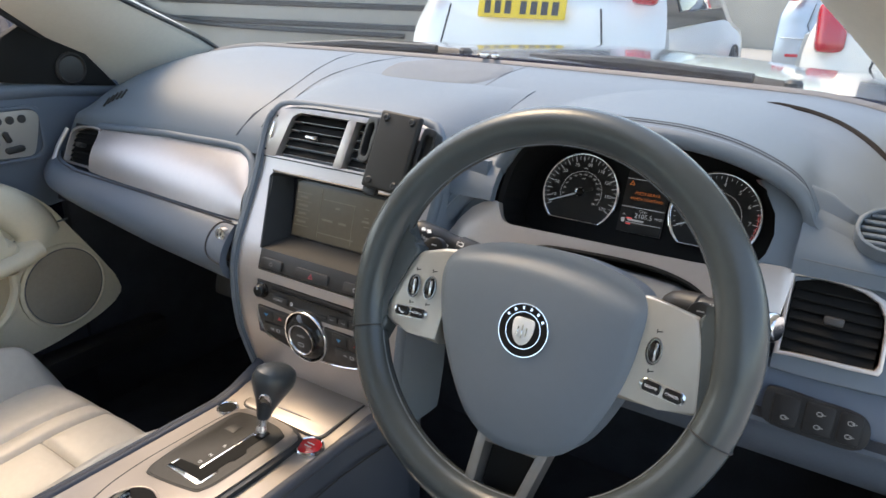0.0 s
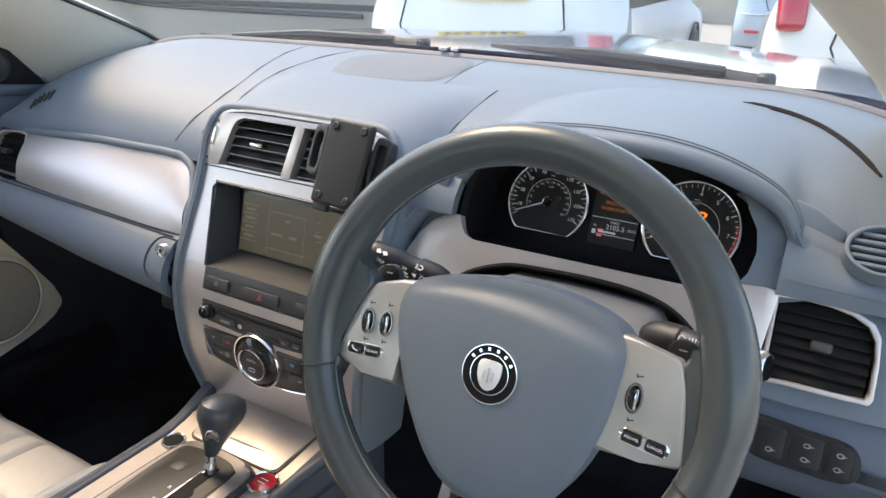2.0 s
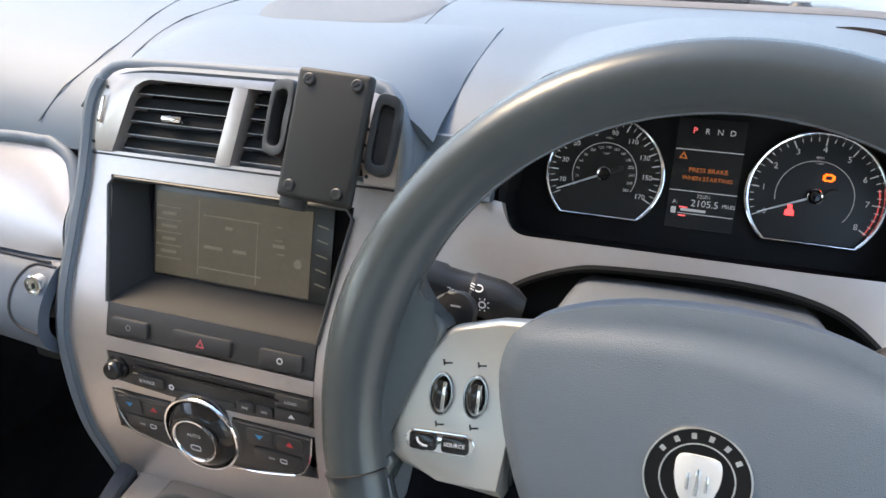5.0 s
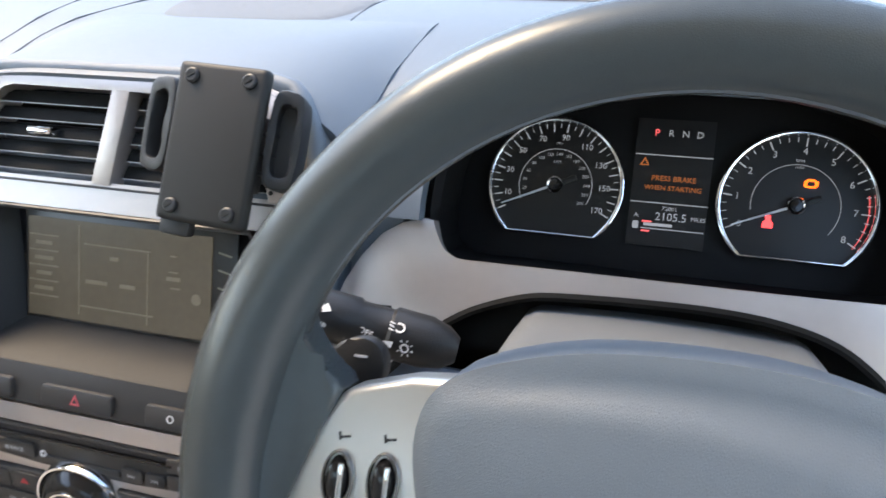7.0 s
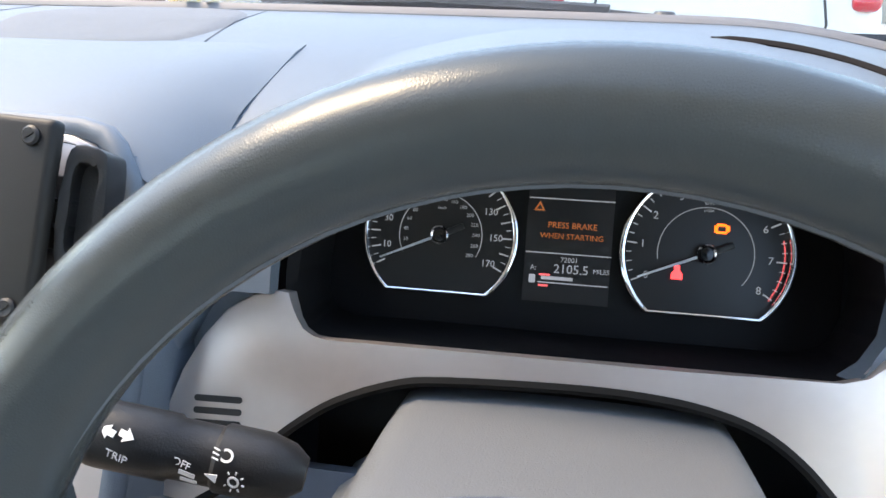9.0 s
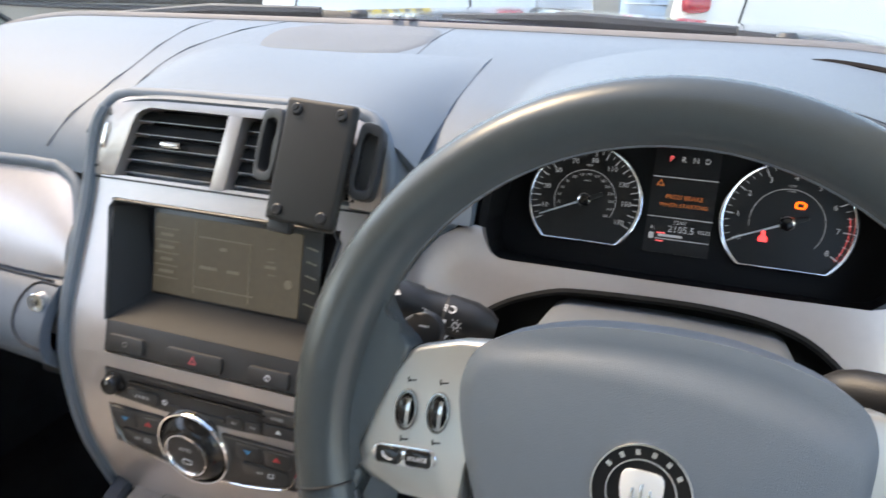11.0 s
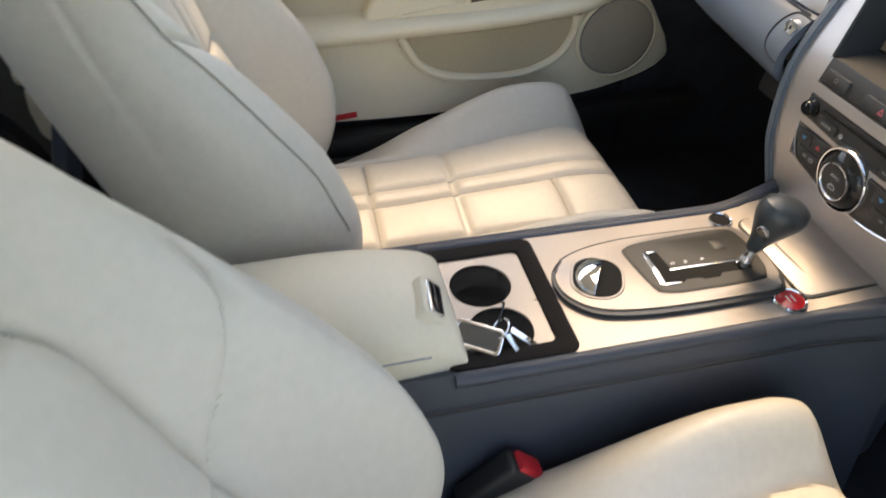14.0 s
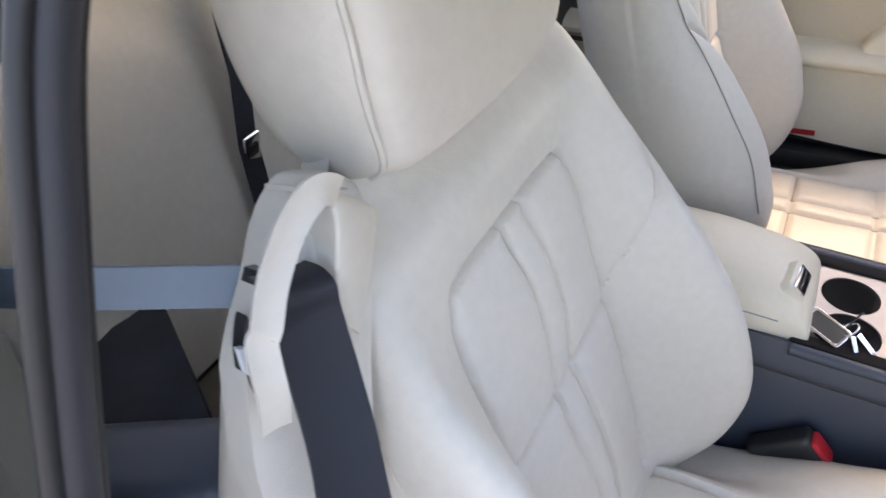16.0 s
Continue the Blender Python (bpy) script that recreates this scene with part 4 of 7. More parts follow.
for x, y in ((-.0200, .0400), (.0200, .0400), (-.0200, -.0400), (.0200, -.0400)):
    s = part("screw", lathe([(.0048, -.002), (.0048, .0012), (.0036, .002), (0, .0016)], 16, PH @ pose(x, y, 0)), BLACK, phone)
    part("screw_slot", box(.005, .0007, .0008, 0, PH @ pose(x, y, .0019, 0, 0, 35)), SOFTBLACK, s)
for sx in (-1, 1):
    o = smooth_outline([(-.008, .032), (.004, .034), (.0085, .025), (.0085, -.02), (.004, -.031), (-.008, -.028), (-.0095, 0)], 4)
    o = [(x * (1.5 if sx < 0 else 1.1), y * .9) for x, y in o]
    i = [(x * .55, y * .72) for x, y in o]
    g = part("grip", ring([(x * sx, y) for x, y in o], [(x * sx, y) for x, y in i], -.026, .002, .002, PH @ pose(-.048 if sx < 0 else .042, .008, -.012, 0, sx * 18, 0)), BLACK, phone, "curved side grip")
    part("grip_web", prism([(x * sx, y) for x, y in i], -.014, -.010, 0, PH @ pose(-.048 if sx < 0 else .042, .008, -.012, 0, sx * 18, 0)), CHARCOAL, g)
    for k in range(3):
        part("grip_rib", box(.012, .0022, .006, .0006, PH @ pose(sx * .030, .012 - k * .012, -.014)), BLACK, g)
part("bracket", box(.04, .05, .022, .004, PH @ pose(0, 0, -.022)), BLACK, phone)
part("clip", box(.014, .02, .04, .003, PH @ pose(0, -.006, -.05)), BLACK, phone)
part("clip_foot", box(.022, .012, .008, .003, PH @ pose(-.02, -.052, -.010)), BLACK, phone)

# ---------------------------------------------------------------- steering wheel and column
W = pose(.385, 0, .82, 68, 0, 0)
wheel = thing("steering_wheel", W, "grey leather three-spoke steering wheel with silver spokes", "steering wheel")


def rim_radius(a):
    """Fuller grips where the spokes join."""
    d = math.degrees(a) % 360
    near = min(abs(d - 12), abs(d - 168))
    return .0178 + .0022 * math.exp(-(near / 16) ** 2)


angles = [math.tau * i / 96 for i in range(96)]
rim = part("rim", tube([(.1745 * math.cos(a), .1745 * math.sin(a), 0) for a in angles], [rim_radius(a) for a in angles], 18, True), RIM, wheel, "worn grey leather rim", at=W)
for d in (197, 343):
    a = radians(d)
    c = Vector((.1745 * math.cos(a), .1745 * math.sin(a), 0))
    t = Vector((-math.sin(a), math.cos(a), 0))
    ring_pts = [c + .0182 * (math.cos(q) * Vector((math.cos(a), math.sin(a), 0)) + math.sin(q) * Vector((0, 0, 1))) for q in np.linspace(0, math.tau, 20)[:-1]]
    part("rim_joint", tube([W @ p for p in ring_pts], .0009, 5, True), BLACK, rim)
# stitched seam inside the rim
part("rim_seam", tube([W @ Vector((.1572 * math.cos(a), .1572 * math.sin(a), .003)) for a in angles], .0009, 5, True), DARKSEAM, rim)

hub_o = smooth_outline([(-.084, .046), (-.045, .0605), (0, .0655), (.045, .0635), (.085, .052), (.098, .036), (.099, .010), (.094, -.030), (.078, -.075), (.058, -.103), (.03, -.114), (0, -.1165), (-.028, -.108), (-.052, -.085), (-.078, -.042), (-.092, -.005), (-.096, .025)], 4)


def domed(outline, z_edge, z_mid, rings, z_low):
    """A cushion over an outline: its rim at z_edge, its middle at z_mid."""
    b = bmesh.new()
    c = Vector((sum(p[0] for p in outline) / len(outline), sum(p[1] for p in outline) / len(outline)))
    n = len(outline)
    rows = [[b.verts.new((p[0], p[1], z_low)) for p in outline], [b.verts.new((p[0], p[1], z_edge - .004)) for p in outline]]
    for k in range(1, rings):
        s = 1 - k / rings
        q = s ** 1.0
        z = lerp(z_edge, z_mid, 1 - q ** 2.6)
        rows.append([b.verts.new((lerp(c.x, p[0], q * .985 + .0), lerp(c.y, p[1], q * .985), z)) for p in outline])
    mid = b.verts.new((c.x, c.y, z_mid))
    for a, d in zip(rows, rows[1:]):
        for i in range(n):
            b.faces.new((a[i], a[(i + 1) % n], d[(i + 1) % n], d[i]))
    for i in range(n):
        b.faces.new((rows[-1][i], rows[-1][(i + 1) % n], mid))
    return b


hub_mesh = domed(hub_o, .007, .0165, 24, -.040)
# a soft crease below the upper edge
for vert in hub_mesh.verts:
    if vert.co.z > 0:
        over = vert.co.y - (.042 - 1.3 * vert.co.x ** 2 - .04 * vert.co.x)
        if over > 0:
            vert.co.z = max(min(vert.co.z, .0045), vert.co.z - .5 * over)
cover = part("airbag_cover", hub_mesh, HUB, wheel, "padded grey airbag cover", at=W)
# faint raised print, its second line unreadable
words_on("airbag_print", [("AIRBAG", 0, 0, .0070)], HUB, cover, W @ pose(.004, -.076, .0128, 5, 0, -6))
part("airbag_mark", box(.014, .0045, .0006, .0002, W @ pose(.003, -.0855, .0118, 6, 0, -6)), HUB, cover)
badge_at = W @ pose(.0025, -.0095, .0155)
BADGEBLACK = material("badge_black", (0.008, 0.008, 0.009), 0.5, spec=0.2)
badge = part("badge", lathe([(.0240, -.003), (.0240, .0012), (.0236, .0020), (.0228, .0020), (.0226, .0012), (0, .0012)], 48, badge_at), CHROME, wheel, "round chrome badge with a black ring")
part("badge_field", ring(oval(.0226, .0226, 48), oval(.0155, .0155, 48), .0010, .0016, 0, badge_at), BADGEBLACK, badge)
part("badge_inner_ring", ring(oval(.0165, .0165, 48), oval(.0158, .0158, 48), .0010, .0021, 0, badge_at), CHROME, badge)
part("badge_middle", lathe([(.0158, .0009), (.0158, .0014), (0, .0014)], 40, badge_at), BADGEBLACK, badge)
shape = smooth_outline([(-.0075, .0092), (0, .0102), (.0075, .0092), (.0088, .003), (.0076, -.004), (.0050, -.0095), (0, -.0122), (-.0050, -.0095), (-.0076, -.004), (-.0088, .003)], 3)
em = part("badge_emblem", prism([(x * 1.14, y * 1.08) for x, y in shape], .0012, .0030, .0006, badge_at), material("bright_silver", (0.80, 0.80, 0.80), 0.38, 0.3), badge, "plain silver emblem shape")
for dx, w, h in ((-.0040, .0014, .008), (0, .0016, .0125), (.0040, .0014, .008)):
    part("emblem_rib", box(w, h, .0012, .0004, badge_at @ pose(dx, -.0010, .0032)), CHROME, em)
for i in range(6):
    a = radians(146 - i * 22.4)
    part("badge_bar", box(.0022, .0027, .0004, 0, badge_at @ pose(.0196 * math.cos(a), .0196 * math.sin(a), .0016, 0, 0, math.degrees(a) - 90)), CHROME, badge)

# spokes
SMOKED = material("smoked_chrome", (0.34, 0.34, 0.35), 0.16, 1.0, vary=0.03)
left = [(-.083, .045), (-.1, .043), (-.124, .0355), (-.1295, .031), (-.135, .017), (-.1445, -.009), (-.1515, -.030), (-.1500, -.0370), (-.142, -.0420), (-.122, -.0462), (-.086, -.0480), (-.09, 0)]
right = [(.083, .045), (.090, -.02), (.088, -.043), (.1236, -.0415), (.149, -.0385), (.1537, -.0361), (.1545, -.031), (.1492, .0003), (.1450, .0237), (.1406, .0350), (.1360, .0385), (.118, .0418), (.097, .0459)]
for sx in (-1, 1):
    o = left if sx < 0 else right
    sp = part("spoke_plate", prism(o[::-1], -.014, .002, .0035, W, seg=3), ALUW, wheel, "silver spoke with switches")
    part("spoke_back", prism([(x * .985, y * .94) for x, y in o][::-1], -.030, -.012, 0, W), RIM, wheel)
    # leather web where the spoke meets the rim
    pts = [(.1275, .0345), (.138, .044), (.1475, .056), (.155, .074), (.165, .070), (.172, .0), (.166, -.068), (.156, -.070), (.1485, -.052), (.146, -.0415), (.1505, -.031), (.1440, -.009), (.1345, .017)]
    if sx > 0:
        pts = [(.1390, .0365), (.146, .046), (.152, .058), (.157, .074), (.165, .070), (.172, .0), (.166, -.068), (.158, -.060), (.1545, -.045), (.1535, -.036), (.1485, .0), (.1440, .0237)]
    pts = [(sx * abs(x), y) for x, y in pts]
    part("spoke_web", prism(smooth_outline(pts[::-1] if sx > 0 else pts, 3), -.016, .0050, .004, W, seg=3), RIM, wheel)
    rockers = ((-.125, 0), (-.1065, .002)) if sx < 0 else ((.1110, .003),)
    for x, y in rockers:
        r = part("rocker", ring(oval(.0066, .0116, 28, x, y), oval(.0054, .0102, 28, x, y), .001, .0044, .0010, W), SMOKED, sp, "chrome-rimmed black rocker switch")
        part("rocker_key", domed(oval(.0052, .0100, 28, x, y), .0045, .0068, 4, .001), GLOSS, r, at=W)
        # chrome strip laid on the black key for its highlight
        part("rocker_shine", box(.0022, .0150, .0014, .0006, W @ pose(x + .0022, y, .0062)), CHROME, r)
        for dy in (.0165, -.0165):
            part("rocker_symbol", box(.0048, .0009, .0004, 0, W @ pose(x + .001, y + dy, .0022, 0, 0, 12)), BLACK, r)
            part("rocker_symbol", box(.0009, .0032, .0004, 0, W @ pose(x - .001, y + dy, .0022, 0, 0, 12)), BLACK, r)
    bx, by, tilt = (-.1225, -.0255, 5) if sx < 0 else (.1245, -.0262, -6)
    B = W @ pose(bx, by, 0, 0, 0, tilt)
    bar = part("button_bar", prism(rrect(.0385, .0112, .0055, 5), .001, .0034, .001, B), CHROME, sp)
    for i, x in enumerate((-.0088, .0088)):
        k = part("button", prism(rrect(.0150, .0092, .0022, 3), .003, .0056, .001, B @ pose(x, 0, 0)), GLOSS, bar)
        word = ("", "SOURCE") if sx < 0 else ("RESUME", "CANCEL")
        if word[i]:
            words_on("print", [(word[i], 0, 0, .0030)], WHITE, k, B @ pose(x, 0, .0058))
        else:
            part("phone_symbol", tube([B @ Vector((x + px, py, .0058)) for px, py in ((-.003, .002), (-.002, -.0005), (.001, -.002), (.003, -.002))], .0006, 5), WHITE, k)
STEEL = material("dark_satin_steel", (0.30, 0.285, 0.275), 0.32, 0.8, vary=0.05)
# lower spoke: two bars round an opening
for o in ([(-.024, -.108), (-.014, -.110), (-.017, -.168), (-.028, -.165)], [(.036, -.110), (.047, -.106), (.032, -.165), (.021, -.168)]):
    part("lower_spoke", prism(o, -.018, .003, .002, W), STEEL, wheel, "silver lower spoke bar")
part("lower_bridge", prism([(-.020, -.108), (.044, -.106), (.041, -.116), (-.017, -.118)][::-1], -.018, .0015, .001, W), STEEL, wheel)
part("lower_inner", prism([(-.013, -.116), (.037, -.114), (.024, -.165), (-.016, -.166)][::-1], -.026, -.014, 0, W), VENTBLACK, wheel)

column = thing("steering_column", (.385, .14, .78), "grey plastic column shroud with black control stalks", "steering column")


def shroud(u, v):
    a = lerp(-1.0, 1.0, u)
    wide = lerp(.124, .118, v)
    x = .385 + wide * a
    y = lerp(.045, .215, v)
    top = lerp(.838, .800, v) - .015 * (1 - v) ** 2
    z = top - .055 * smoothstep(.66, 1.0, abs(a)) - .006 * a * a
    return Vector((x, y, z))


SHROUD = material("shroud_plastic", (0.135, 0.148, 0.165), 0.55, bump=0.3, bump_scale=900, vary=0.05)
part("upper_shroud", sheet(shroud, 28, 12, .01), SHROUD, column)
part("lower_shroud", tube([(.385, .04, .765), (.385, .12, .735), (.385, .24, .70)], [.062, .075, .085], 20, flat=.6), SHROUD, column)
part("arch_well", box(.31, .02, .10, .006, pose(.385, .262, .735, -22)), BLACK, column)
part("column_tube", tube([(.385, .02, .812), (.385, .16, .755), (.385, .30, .70)], .035, 16), BLACK, column)


def stalk(sign, tip, root, name, label):
    t, r = Vector(tip), Vector(root)
    d = (r - t)
    pts = [t + d * k for k in (0, .06, .10, .40, .42, .60, .62, .82, .93, 1.0)]
    rad = [.0105, .0138, .0142, .0142, .0128, .0128, .0145, .0145, .0118, .007]
    s = part(name, tube(pts, rad, 18), BLACK, column, label)
    n = Vector((0, -.86, .5))
    up = Vector((0, .5, .86))

    def face(k, off=.0):
        a = off / .0142
        m = n * math.cos(a) + up * math.sin(a)
        return at_face(t + d * k + m * (.0134 if .40 < k < .61 else .0149), m, up)
    return s, face, d


ls, lf, _ = stalk(-1, (.184, .105, .833), (.276, .118, .812), "left_stalk", "black indicator stalk with white symbols")
part("stalk_tip", lathe([(.0105, -.001), (.0105, .004), (.0085, .007), (.004, .0075), (0, .0055)], 20, at_face((.184, .105, .833), Vector((-.092, -.013, .021)))), CHROME, ls)
TILT = pose(0, 0, 0, 0, 0, -19)
for k, sx in ((.20, -1), (.27, 1)):
    part("arrow_symbol", prism([(sx * .0045, 0), (0, .0030), (0, .0014), (-sx * .003, .0014), (-sx * .003, -.0014), (0, -.0014), (0, -.0030)][::-sx], 0, .0004, 0, lf(k, .004) @ TILT), WHITE, ls)
words_on("trip_print", [("TRIP", 0, 0, .0050)], WHITE, ls, lf(.24, -.005) @ TILT)
part("trip_mark", prism([(-.002, .0026), (-.002, -.0026), (.0022, 0)][::-1], 0, .0004, 0, lf(.10, -.002) @ TILT), WHITE, ls)
words_on("off_print", [("OFF", 0, 0, .0046)], WHITE, ls, lf(.51, -.003) @ TILT)
for i in range(2):
    part("lamp_print", box(.007, .0022, .0004, 0, lf(.53, -.0075 - i * .004) @ TILT), DIM, ls)
part("beam_symbol", ring(oval(.0032, .0028, 14), oval(.0022, .0018, 14), 0, .0004, 0, lf(.70, .004) @ TILT), WHITE, ls)
for i in range(3):
    part("beam_ray", box(.0030, .0006, .0004, 0, lf(.655, .0058 - i * .0018) @ TILT), WHITE, ls)
part("lamp_symbol", ring(oval(.0026, .0026, 14), oval(.0017, .0017, 14), 0, .0004, 0, lf(.74, -.0055) @ TILT), WHITE, ls)
for i in range(8):
    a = i * 45
    part("lamp_ray", box(.0013, .0006, .0004, 0, lf(.74, -.0055) @ TILT @ pose(0, 0, 0, 0, 0, a) @ pose(.0042, 0, 0)), WHITE, ls)
part("lamp_mark", prism([(.0024, .0020), (.0024, -.0020), (-.0030, 0)], 0, .0004, 0, lf(.645, -.005) @ TILT), WHITE, ls)
rs, rf, _ = stalk(1, (.565, .070, .838), (.476, .10, .824), "right_stalk", "black wiper stalk with white marks")
part("stalk_tip", lathe([(.0115, -.002), (.0122, .002), (.0122, .009), (.010, .012), (0, .012)], 20, at_face((.565, .070, .838), Vector((.091, -.03, .014)))), CHROME, rs)
for i in range(4):
    part("wiper_print", box(.0010, .0062, .0004, 0, rf(.46 + i * .028, .003)), WHITE, rs)
part("wiper_print", ring(oval(.0030, .0030, 14), oval(.0021, .0021, 14), 0, .0004, 0, rf(.61, .003)), WHITE, rs)
for i in range(5):
    part("wiper_print", box(.0010, .0085, .0004, 0, rf(.20 + i * .030, .004)), WHITE, rs)
# shift paddles behind the spokes
for sx in (-1, 1):
    p = part("shift_paddle", prism(smooth_outline([(sx * .150, .038), (sx * .136, .050), (sx * .124, .046), (sx * .124, .03), (sx * .15, .0)][::sx], 4), -.038, -.030, .002, W), BLACK, wheel, "small black shift paddle")
    part("paddle_mark", box(.006, .001, .0005, 0, W @ pose(sx * .133, .042, -.0298)), WHITE, p)

# ---------------------------------------------------------------- centre console
def top_z(y):
    return .530 - .015 * (y - .03) + .12 * max(0.0, y - .035)


def console_at(x, y, lift=0.0):
    return at_face((x, y, top_z(y) + lift), (0, .015, 1), (0, 1, 0))


console = thing("centre_console", (0, -.2, .24), "blue-grey leather centre console with an aluminium top plate", "console")
HALF = table([-.75, -.30, .05, .13, .17], [.112, .110, .108, .125, .128])


def console_side(sign):
    def f(u, v):
        y = lerp(-.80, .155, u)
        lift = .006 * max(0, (y - .03) / .12) ** 1.6
        z = lerp(.22, top_z(y) + .004 + lift, v)
        x = HALF(y) + .035 * (1 - v) - .010 * v ** 8
        return Vector((sign * x, y, z))
    return f


for sg in (-1, 1):
    part("side", sheet(console_side(sg), 30, 14, .012), DARKPAD, console)
    part("side_roll", tube([Vector((sg * (HALF(y) - .006), y, top_z(y) - .001)) for y in np.linspace(-.37, .15, 30)], .0085, 10), DARKPAD, console)
    part("side_seam", tube([Vector((sg * (HALF(y) + .0055 + .0015), y, top_z(y) - .035)) for y in np.linspace(-.78, .12, 24)], .0012, 6), BLACK, console)
# aluminium plate
part("top_plate", sheet(lambda u, v: console_at(lerp(-.099, .099, u), lerp(-.238, .06, v), .004) @ Vector(), 6, 10, .012), PLATE, console, "satin aluminium console plate")
part("plate_front", sheet(lambda u, v: console_at(lerp(-.1, .1, u) * (1 + .06 * v), lerp(.06, .150, v), .0035) @ Vector(), 8, 8, .010), PLATE, console)
# lid of the small store, with a grip line
lid_o = [(-.066, .146), (-.068, .064)] + [(-.056 - .012 * math.sin(a), .056 - .012 * math.cos(a)) for a in np.linspace(1.4, 0, 6)] + [(.064 + .014 * math.sin(a), .056 - .012 * math.cos(a)) for a in np.linspace(0, 1.45, 6)] + [(.082, .146)]
LID = at_face((0, .095, top_z(.095) + .0008), (0, -.085, 1), (0, 1, 0))
lid_l = [(x, y - .095) for x, y in lid_o]
part("store_lid", prism(lid_l, .001, .0062, .0012, LID), PLATE, console, "satin metal lid of a small store")
part("lid_gap", prism([(x * 1.028, y - .0017) for x, y in lid_l], .001, .0042, 0, LID), BLACK, console)
part("lid_grip", tube([LID @ Vector(p) for p in ((-.032, -.031, .0058), (-.010, -.031, .0064), (.015, -.030, .0066), (.046, -.028, .0058))], [.0006, .0016, .0018, .0006], 8, flat=.6), PLATE, console)
# gear gate and ash tray on a raised island
GA = console_at(0, 0, 0)
# plate metal coloured dark to imitate the dark reflection on the slope
SKIRT = material("dark_reflection_metal", (0.060, 0.062, 0.068), 0.35, 0.6, vary=0.08)
base_o = smooth_outline([(-.056, .020), (-.042, .036), (.02, .038), (.051, .030), (.061, .010), (.062, -.10), (.056, -.165), (.044, -.200), (.02, -.221), (-.008, -.224), (-.034, -.212), (-.052, -.175), (-.060, -.12), (-.060, -.05)], 4)
part("gate_base", prism(base_o, .002, .0125, .004, GA, seg=3), PLATE, console)
part("gate_skirt", prism([(x * 1.10 + .001, y * 1.025 + .002) for x, y in base_o], .002, .0100, .005, GA, seg=3), SKIRT, console, "sloping edge of the island, coloured dark for its reflection")
GATE = material("gate_brown", (0.036, 0.033, 0.029), 0.45, vary=0.08, bump=0.15, bump_scale=900)
gate_o = smooth_outline([(-.049, .008), (-.038, .023), (.01, .026), (.034, .019), (.042, .004), (.043, -.08), (.039, -.108), (.028, -.118), (-.028, -.127), (-.040, -.122), (-.046, -.10), (-.050, -.04)], 4)
gate = part("gate_plate", prism(gate_o, .008, .0137, .001, GA), GATE, console, "dark gear gate plate")
part("gate_seat", prism([(x * 1.06, y * 1.03 + .001) for x, y in gate_o], .006, .0131, .0005, GA), BLACK, gate)
part("gate_slot", prism([(-.027, -.108), (.029, -.110), (.030, -.082), (.026, -.076), (.026, -.060), (.030, -.055), (.030, -.036), (.024, -.030), (.024, .010), (.008, .012), (.007, -.086), (-.027, -.090)], .012, .0142, 0, GA), VENTBLACK, gate)
part("gate_edge", prism([(-.029, -.108), (.029, -.1105), (.031, -.104), (-.029, -.1015)], .012, .0150, .0008, GA), CHROME, gate, "bright edge of the gear slot")
part("gate_edge", prism([(.0045, -.088), (.0085, -.089), (.0095, .012), (.0060, .012)], .012, .0148, .0008, GA), CHROME, gate)
part("gate_edge", prism([(.0278, -.106), (.0315, -.106), (.0315, -.083), (.0278, -.083)], .012, .0148, .0008, GA), CHROME, gate)
part("gate_edge", prism([(-.029, -.1015), (-.026, -.1015), (-.026, -.090), (-.029, -.090)], .012, .0148, .0006, GA), CHROME, gate)
part("release_gap", box(.0165, .0165, .0012, .0002, GA @ pose(-.024, -.009, .0137)), BLACK, gate)
part("release", box(.014, .014, .002, .0008, GA @ pose(-.024, -.009, .0137)), GATE, gate)
words_on("print", [("D", .0, -.080, .0065), ("N", .0, -.064, .0065), ("R", .0, -.042, .0065)], WHITE, gate, GA @ pose(-.003, 0, .0139))
# lever
lever = thing("gear_lever", (.016, 0, .54), "grey leather gear knob on a chrome stalk", "gear lever")
part("stem", tube(curve([(.016, .001, .545), (.017, .005, .566), (.018, .010, .588)], 5), [.0085] * 3 + [.0065] * 4 + [.0075] * 4, 14), CHROME, lever)


def knob_shape():
    prof = [(.0065, -.010), (.0085, -.004), (.0105, .006), (.0145, .018), (.0195, .031), (.0238, .043), (.0248, .053), (.0222, .063), (.015, .069), (.007, .0715), (0, .072)]
    b = lathe(prof, 28)
    b.transform(Matrix.Diagonal((.98, 1.32, .92, 1)))
    return b


part("knob", knob_shape(), material("knob_leather", (0.040, 0.048, 0.055), 0.3, bump=0.15, bump_scale=800, pattern="leather"), lever, "smooth grey leather knob", at=Matrix.Translation((.018, .009, .576)) @ pose(0, 0, 0, -20, 6, 0))
part("knob_inlay", prism(oval(.0080, .0145, 24), -.004, .0012, .001, at_face((.0295, .0010, .600), (.52, -.76, -.38))), CHROME, lever, "chrome inlay in the knob")
# start button, other button, lighter
start = part("start_button", lathe([(.0195, .002), (.0195, .0075), (.0178, .0095), (.0160, .0085), (.0160, .005)], 32, console_at(.0775, .026, 0)), CHROME, console, "red start button in a chrome ring")
part("start_face", lathe([(.0160, .004), (.0160, .0075), (.012, .0092), (0, .0098)], 32, console_at(.0775, .026, 0)), material("start_red", (0.45, 0.012, 0.02), 0.25, coat=0.5), start)
for dy in (.003, -.003):
    part("start_print", box(.011, .0012, .0004, 0, console_at(.0775, .026 + dy, .0098)), WHITE, start)
sel = part("round_button", lathe([(.0155, .002), (.0155, .0065), (.0142, .0082), (.0125, .007), (.0125, .004)], 28, console_at(-.077, .026, 0)), CHROME, console)
